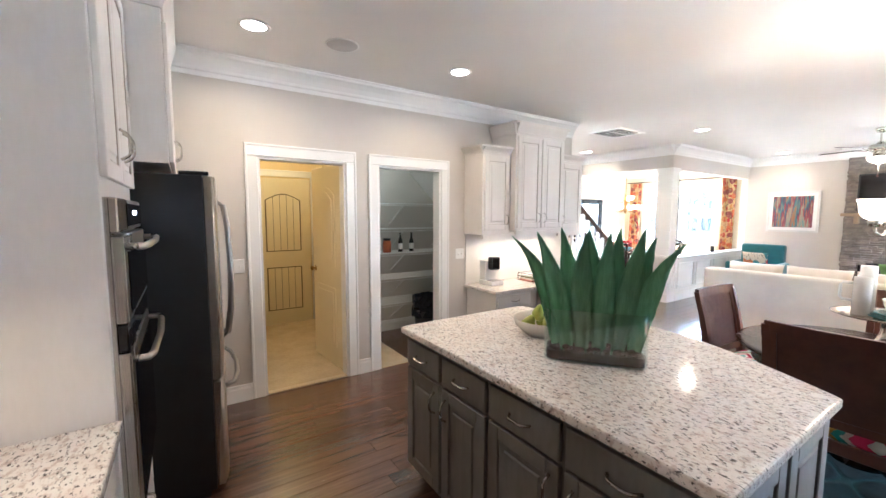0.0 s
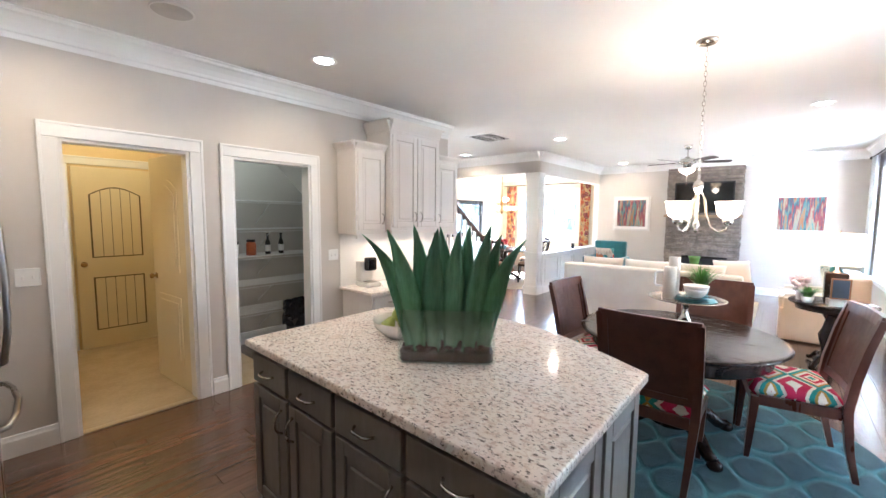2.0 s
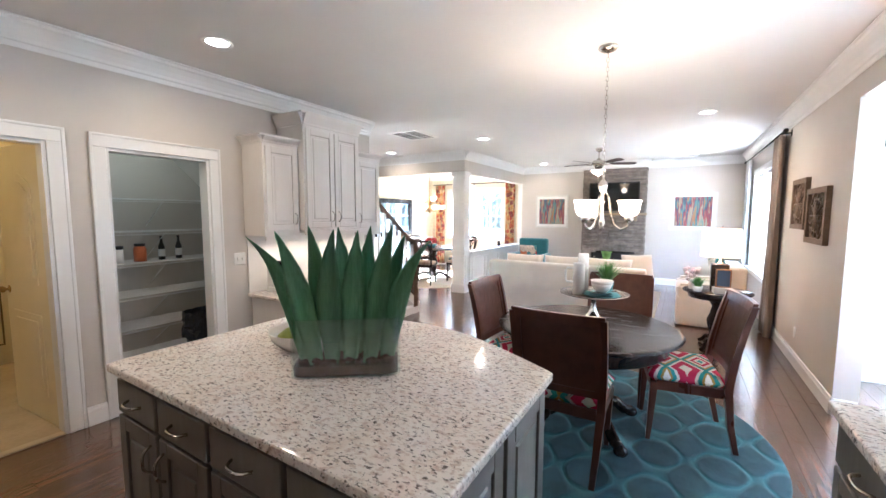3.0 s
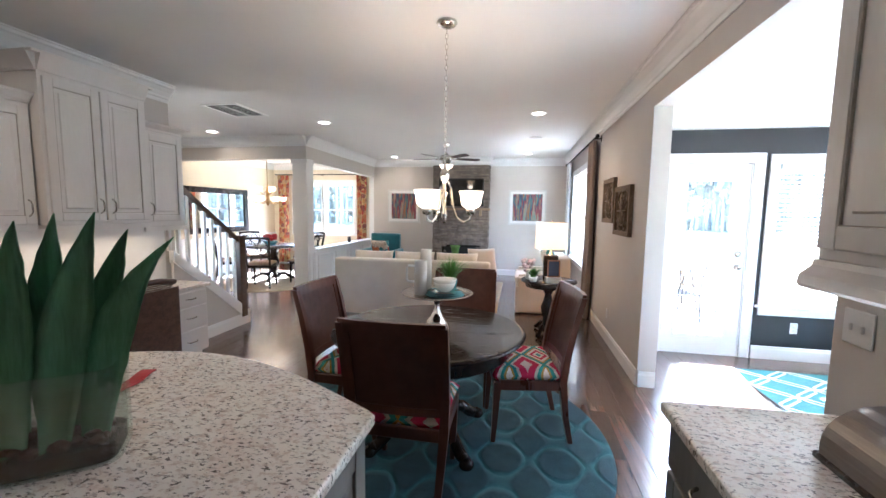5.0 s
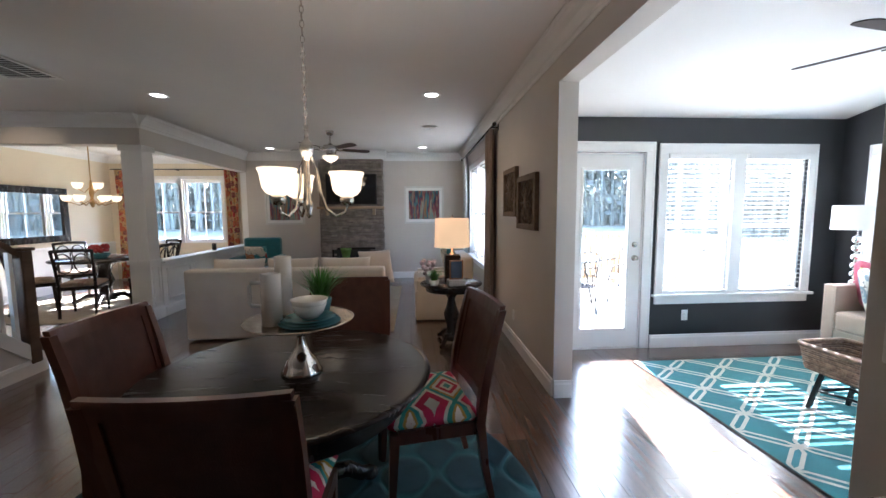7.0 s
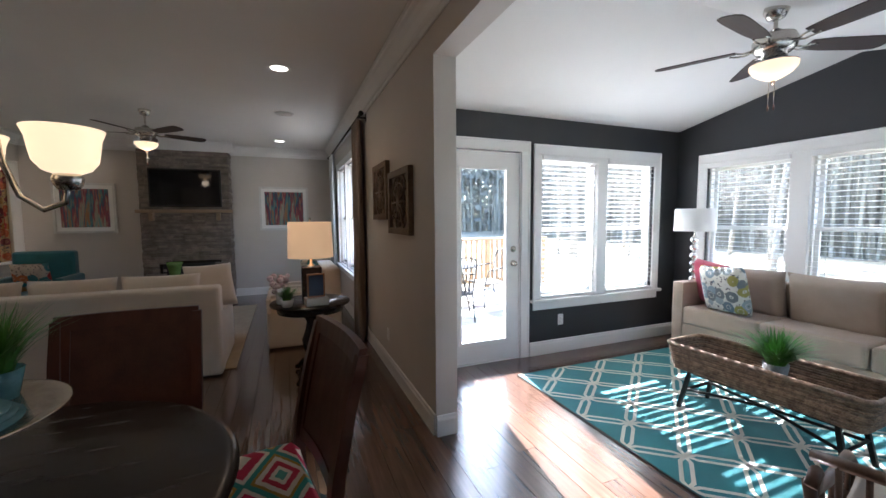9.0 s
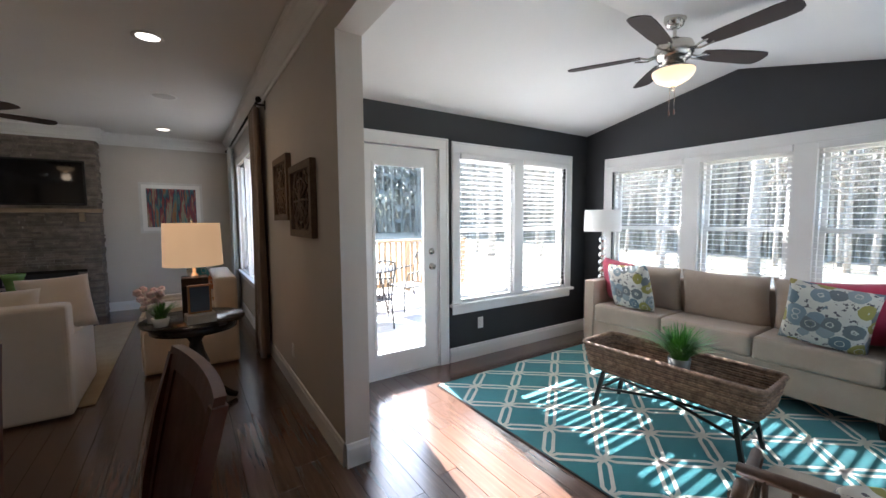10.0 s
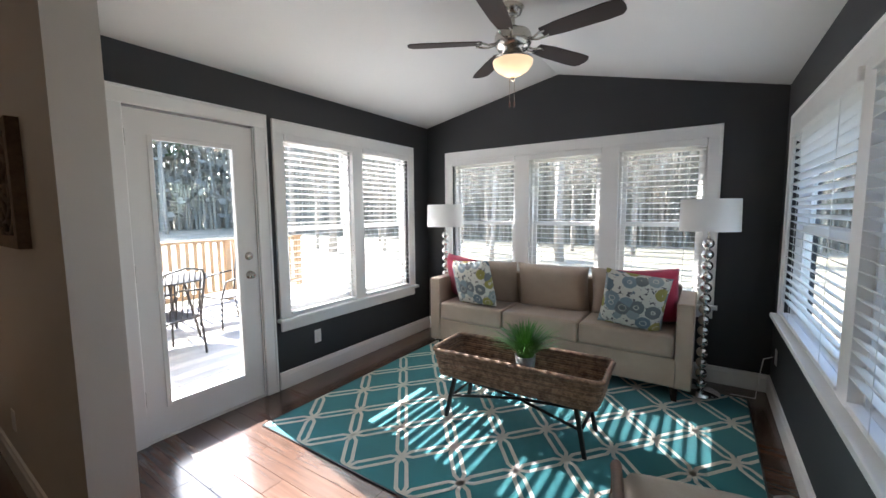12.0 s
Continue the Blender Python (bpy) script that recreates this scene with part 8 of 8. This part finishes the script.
pc = patio_chair()
for _i, (_x, _y, _rz) in enumerate(((7.30, -2.35, -75), (7.9, -1.72, 170), (8.80, -2.7, 95), (8.0, -3.35, 5))):
    if _i == 0:
        pc.matrix_basis = pose(_x, _y, -0.059, 0, 0, _rz)
    else:
        copy_thing(pc, pose(_x, _y, -0.059, 0, 0, _rz))

BARK = mat("grey_pine_bark", (0.27, 0.235, 0.20), (0.36, 0.31, 0.26), 0.9, scale=8, fine=40, bump=0.6)
NEEDLE = mat("pine_needles", (0.10, 0.14, 0.075), (0.14, 0.19, 0.10), 0.8, scale=3, rand="island")
TWIG = mat("bare_twigs", (0.28, 0.235, 0.19), (0.34, 0.285, 0.23), 0.9, scale=3, rand="island")


def tree(seed, h, pine):
    r = random.Random(seed)
    t = thing("pine_tree" if pine else "bare_tree", "tall pine with a high green crown" if pine else "slender bare winter tree", "tree", "trees at the wood's edge")
    sway = [(0.0, 0.0, -0.5)]
    for i in range(1, 9):
        sway.append((sway[-1][0] + r.uniform(-0.12, 0.12), sway[-1][1] + r.uniform(-0.12, 0.12), h * i / 8))
    bm = tube(sway, 0.17 if pine else 0.09, 7, taper=0.2)
    crown = bmesh.new()
    for k in range(26 if pine else 34):
        u = r.uniform(0.45, 0.98) if pine else r.uniform(0.18, 0.98)
        i = min(7, int(u * 8))
        f = u * 8 - i
        p = Vector(sway[i]).lerp(Vector(sway[i + 1]), f)
        a, ln = r.uniform(0, 6.28), (2.4 if pine else 1.8) * (1.15 - u) + 0.5
        e = p + Vector((math.cos(a) * ln, math.sin(a) * ln, ln * (r.uniform(0.0, 0.35) if pine else r.uniform(0.5, 1.1))))
        tube([p, p.lerp(e, 0.5) + Vector((0, 0, 0.12)), e], 0.035 if pine else 0.022, 4, bm, taper=0.3)
        if pine:
            for _ in range(16):
                q = p.lerp(e, r.uniform(0.35, 1.05)) + Vector((r.uniform(-0.4, 0.4), r.uniform(-0.4, 0.4), r.uniform(-0.2, 0.35)))
                n = Vector((r.uniform(-1, 1), r.uniform(-1, 1), r.uniform(-0.4, 1))).normalized()
                s = n.orthogonal().normalized()
                w = n.cross(s)
                z = r.uniform(0.12, 0.30)
                crown.faces.new([crown.verts.new(q + s * z * x + w * z * y) for x, y in ((-1, -0.35), (0.2, -0.6), (1, 0.1), (0.1, 0.6))])
        else:
            for _ in range(7):
                q = p.lerp(e, r.uniform(0.4, 1.0))
                d = Vector((r.uniform(-1, 1), r.uniform(-1, 1), r.uniform(0.1, 1.2))).normalized() * r.uniform(0.3, 0.8)
                tube([q, q + d], 0.008, 3, crown)
    part("trunk", bm, BARK, t)
    tagged(part("crown", crown, NEEDLE if pine else TWIG, t), kind="stuff")
    return t


_kinds = [tree(1, 15, True), tree(2, 17, True), tree(3, 11, False), tree(4, 9, False)]
_r = random.Random(77)
_spots = []
for _i in range(30):   # beyond the deck, to the east
    _spots.append((_r.uniform(44, 58), _r.uniform(-36, 34), _r.choice((0, 1, 0, 1, 2))))
for _i in range(56):   # close woods to the south
    _spots.append((_r.uniform(-14, 26), _r.uniform(-32, -12), _r.choice((2, 3, 2, 3, 0))))
for _i in range(10):
    _spots.append((_r.uniform(-26, -12), _r.uniform(-22, -2), _r.choice((0, 1, 2))))
for _i, (_x, _y, _k) in enumerate(_spots):
    if _i < 4:
        _kinds[_i].matrix_basis = pose(_x, _y, -0.45, 0, 0, _r.uniform(0, 360))
    else:
        copy_thing(_kinds[_k], pose(_x, _y, -0.45, 0, 0, _r.uniform(0, 360)))
_b = bmesh.new()
for _i in range(21000):   # close-set stems: the far wood to the east, the nearer thicket to the south
    if _i < 5000:
        _c, _hh, _w = Vector((_r.uniform(50, 64), _r.uniform(-62, 62), -0.6)), _r.uniform(3, 15), _r.uniform(0.04, 0.15)
    else:
        _c, _hh, _w = Vector((_r.uniform(-42, 42), _r.uniform(-48, -22), -0.6)), _r.uniform(0.8, 13), _r.uniform(0.02, 0.075)
    _a, _l = _r.uniform(0, math.pi), _r.uniform(-0.5, 0.5)
    _d = Vector((math.cos(_a), math.sin(_a), 0)) * _w
    _t = _c + Vector((_l * math.cos(_a), _l, _hh))
    _b.faces.new([_b.verts.new(p) for p in (_c - _d, _c + _d, _t + _d * 0.5, _t - _d * 0.5)])
for _i in range(24000):   # pine foliage and undergrowth in the far wood
    _c = Vector((_r.uniform(50, 62), _r.uniform(-60, 60), 0.5 + 14 * _r.random()))
    _n = Vector((_r.uniform(-1, 1), _r.uniform(-1, 1), _r.uniform(-1, 1))).normalized()
    _s = _n.orthogonal().normalized()
    _w = _n.cross(_s)
    _z = _r.uniform(0.2, 0.7)
    _b.faces.new([_b.verts.new(_c + _s * _z * x + _w * _z * y) for x, y in ((-1, -0.4), (0.1, -0.7), (1, 0.2), (0.0, 0.7))])
tagged(part("far_woods", _b, mat("far_wood_mass", (0.25, 0.24, 0.205), (0.34, 0.325, 0.28), 0.95, scale=0.6, rand="island")), "dense grey-green woods behind the clearing", "woods", "", "stuff")

# ---- plank floor, laid last ----
floor_wood = tagged(thing("floor", "dark brown hand-scraped hardwood plank floor", "floor"), kind="structure")
PW, GAP = 0.127, 0.0014
rng = random.Random(5)
_meshes = {}


def plank_mesh(length):
    key = round(length, 2)
    if key not in _meshes:
        bm = bmesh.new()
        box(bm, 0, 0, -0.02, key - GAP, PW - GAP, 0.0)
        top = [e for e in bm.edges if all(abs(v.co.z) < 1e-6 for v in e.verts)]
        bmesh.ops.bevel(bm, geom=top, offset=0.0012, segments=1, affect="EDGES")
        _meshes[key] = mesh_of("plank", bm, PLANK)
    return _meshes[key]


_rest = bmesh.new()
_count = 0
for _y0, _y1, _xa, _xb in ((YS - 0.14, 4.84, XW, 10.3), (SS, YS - 0.14, SW, SE), (4.84, 6.72, 4.47, 10.85)):
    _rows = int(math.ceil((_y1 - _y0) / PW))
    for _r in range(_rows):
        _y = _y0 + _r * PW
        _x = _xa - rng.uniform(0, 1.0)
        while _x < _xb:
            _len = rng.choice((0.6, 0.8, 1.0, 1.2, 1.4))
            _a, _b = max(_x, _xa), min(_x + _len, _xb)
            _x += _len
            if _b - _a < 0.03 or (_y > YN + 0.12 and _b < 1.6):
                continue
            _near = -2.1 < _y < 3.4 and _a < 5.6 and _b > 0.3
            if _near and _count < 300:
                _o = new("plank", plank_mesh(_b - _a))
                _o.parent = floor_wood
                _o.location = (_a, _y, rng.uniform(-0.0003, 0.0))
                _count += 1
            else:
                box(_rest, _a, _y, -0.02, _b - GAP, _y + PW - GAP, rng.uniform(-0.0003, 0.0))
tagged(part("planks", _rest, PLANKJOIN, floor_wood), kind="stuff")
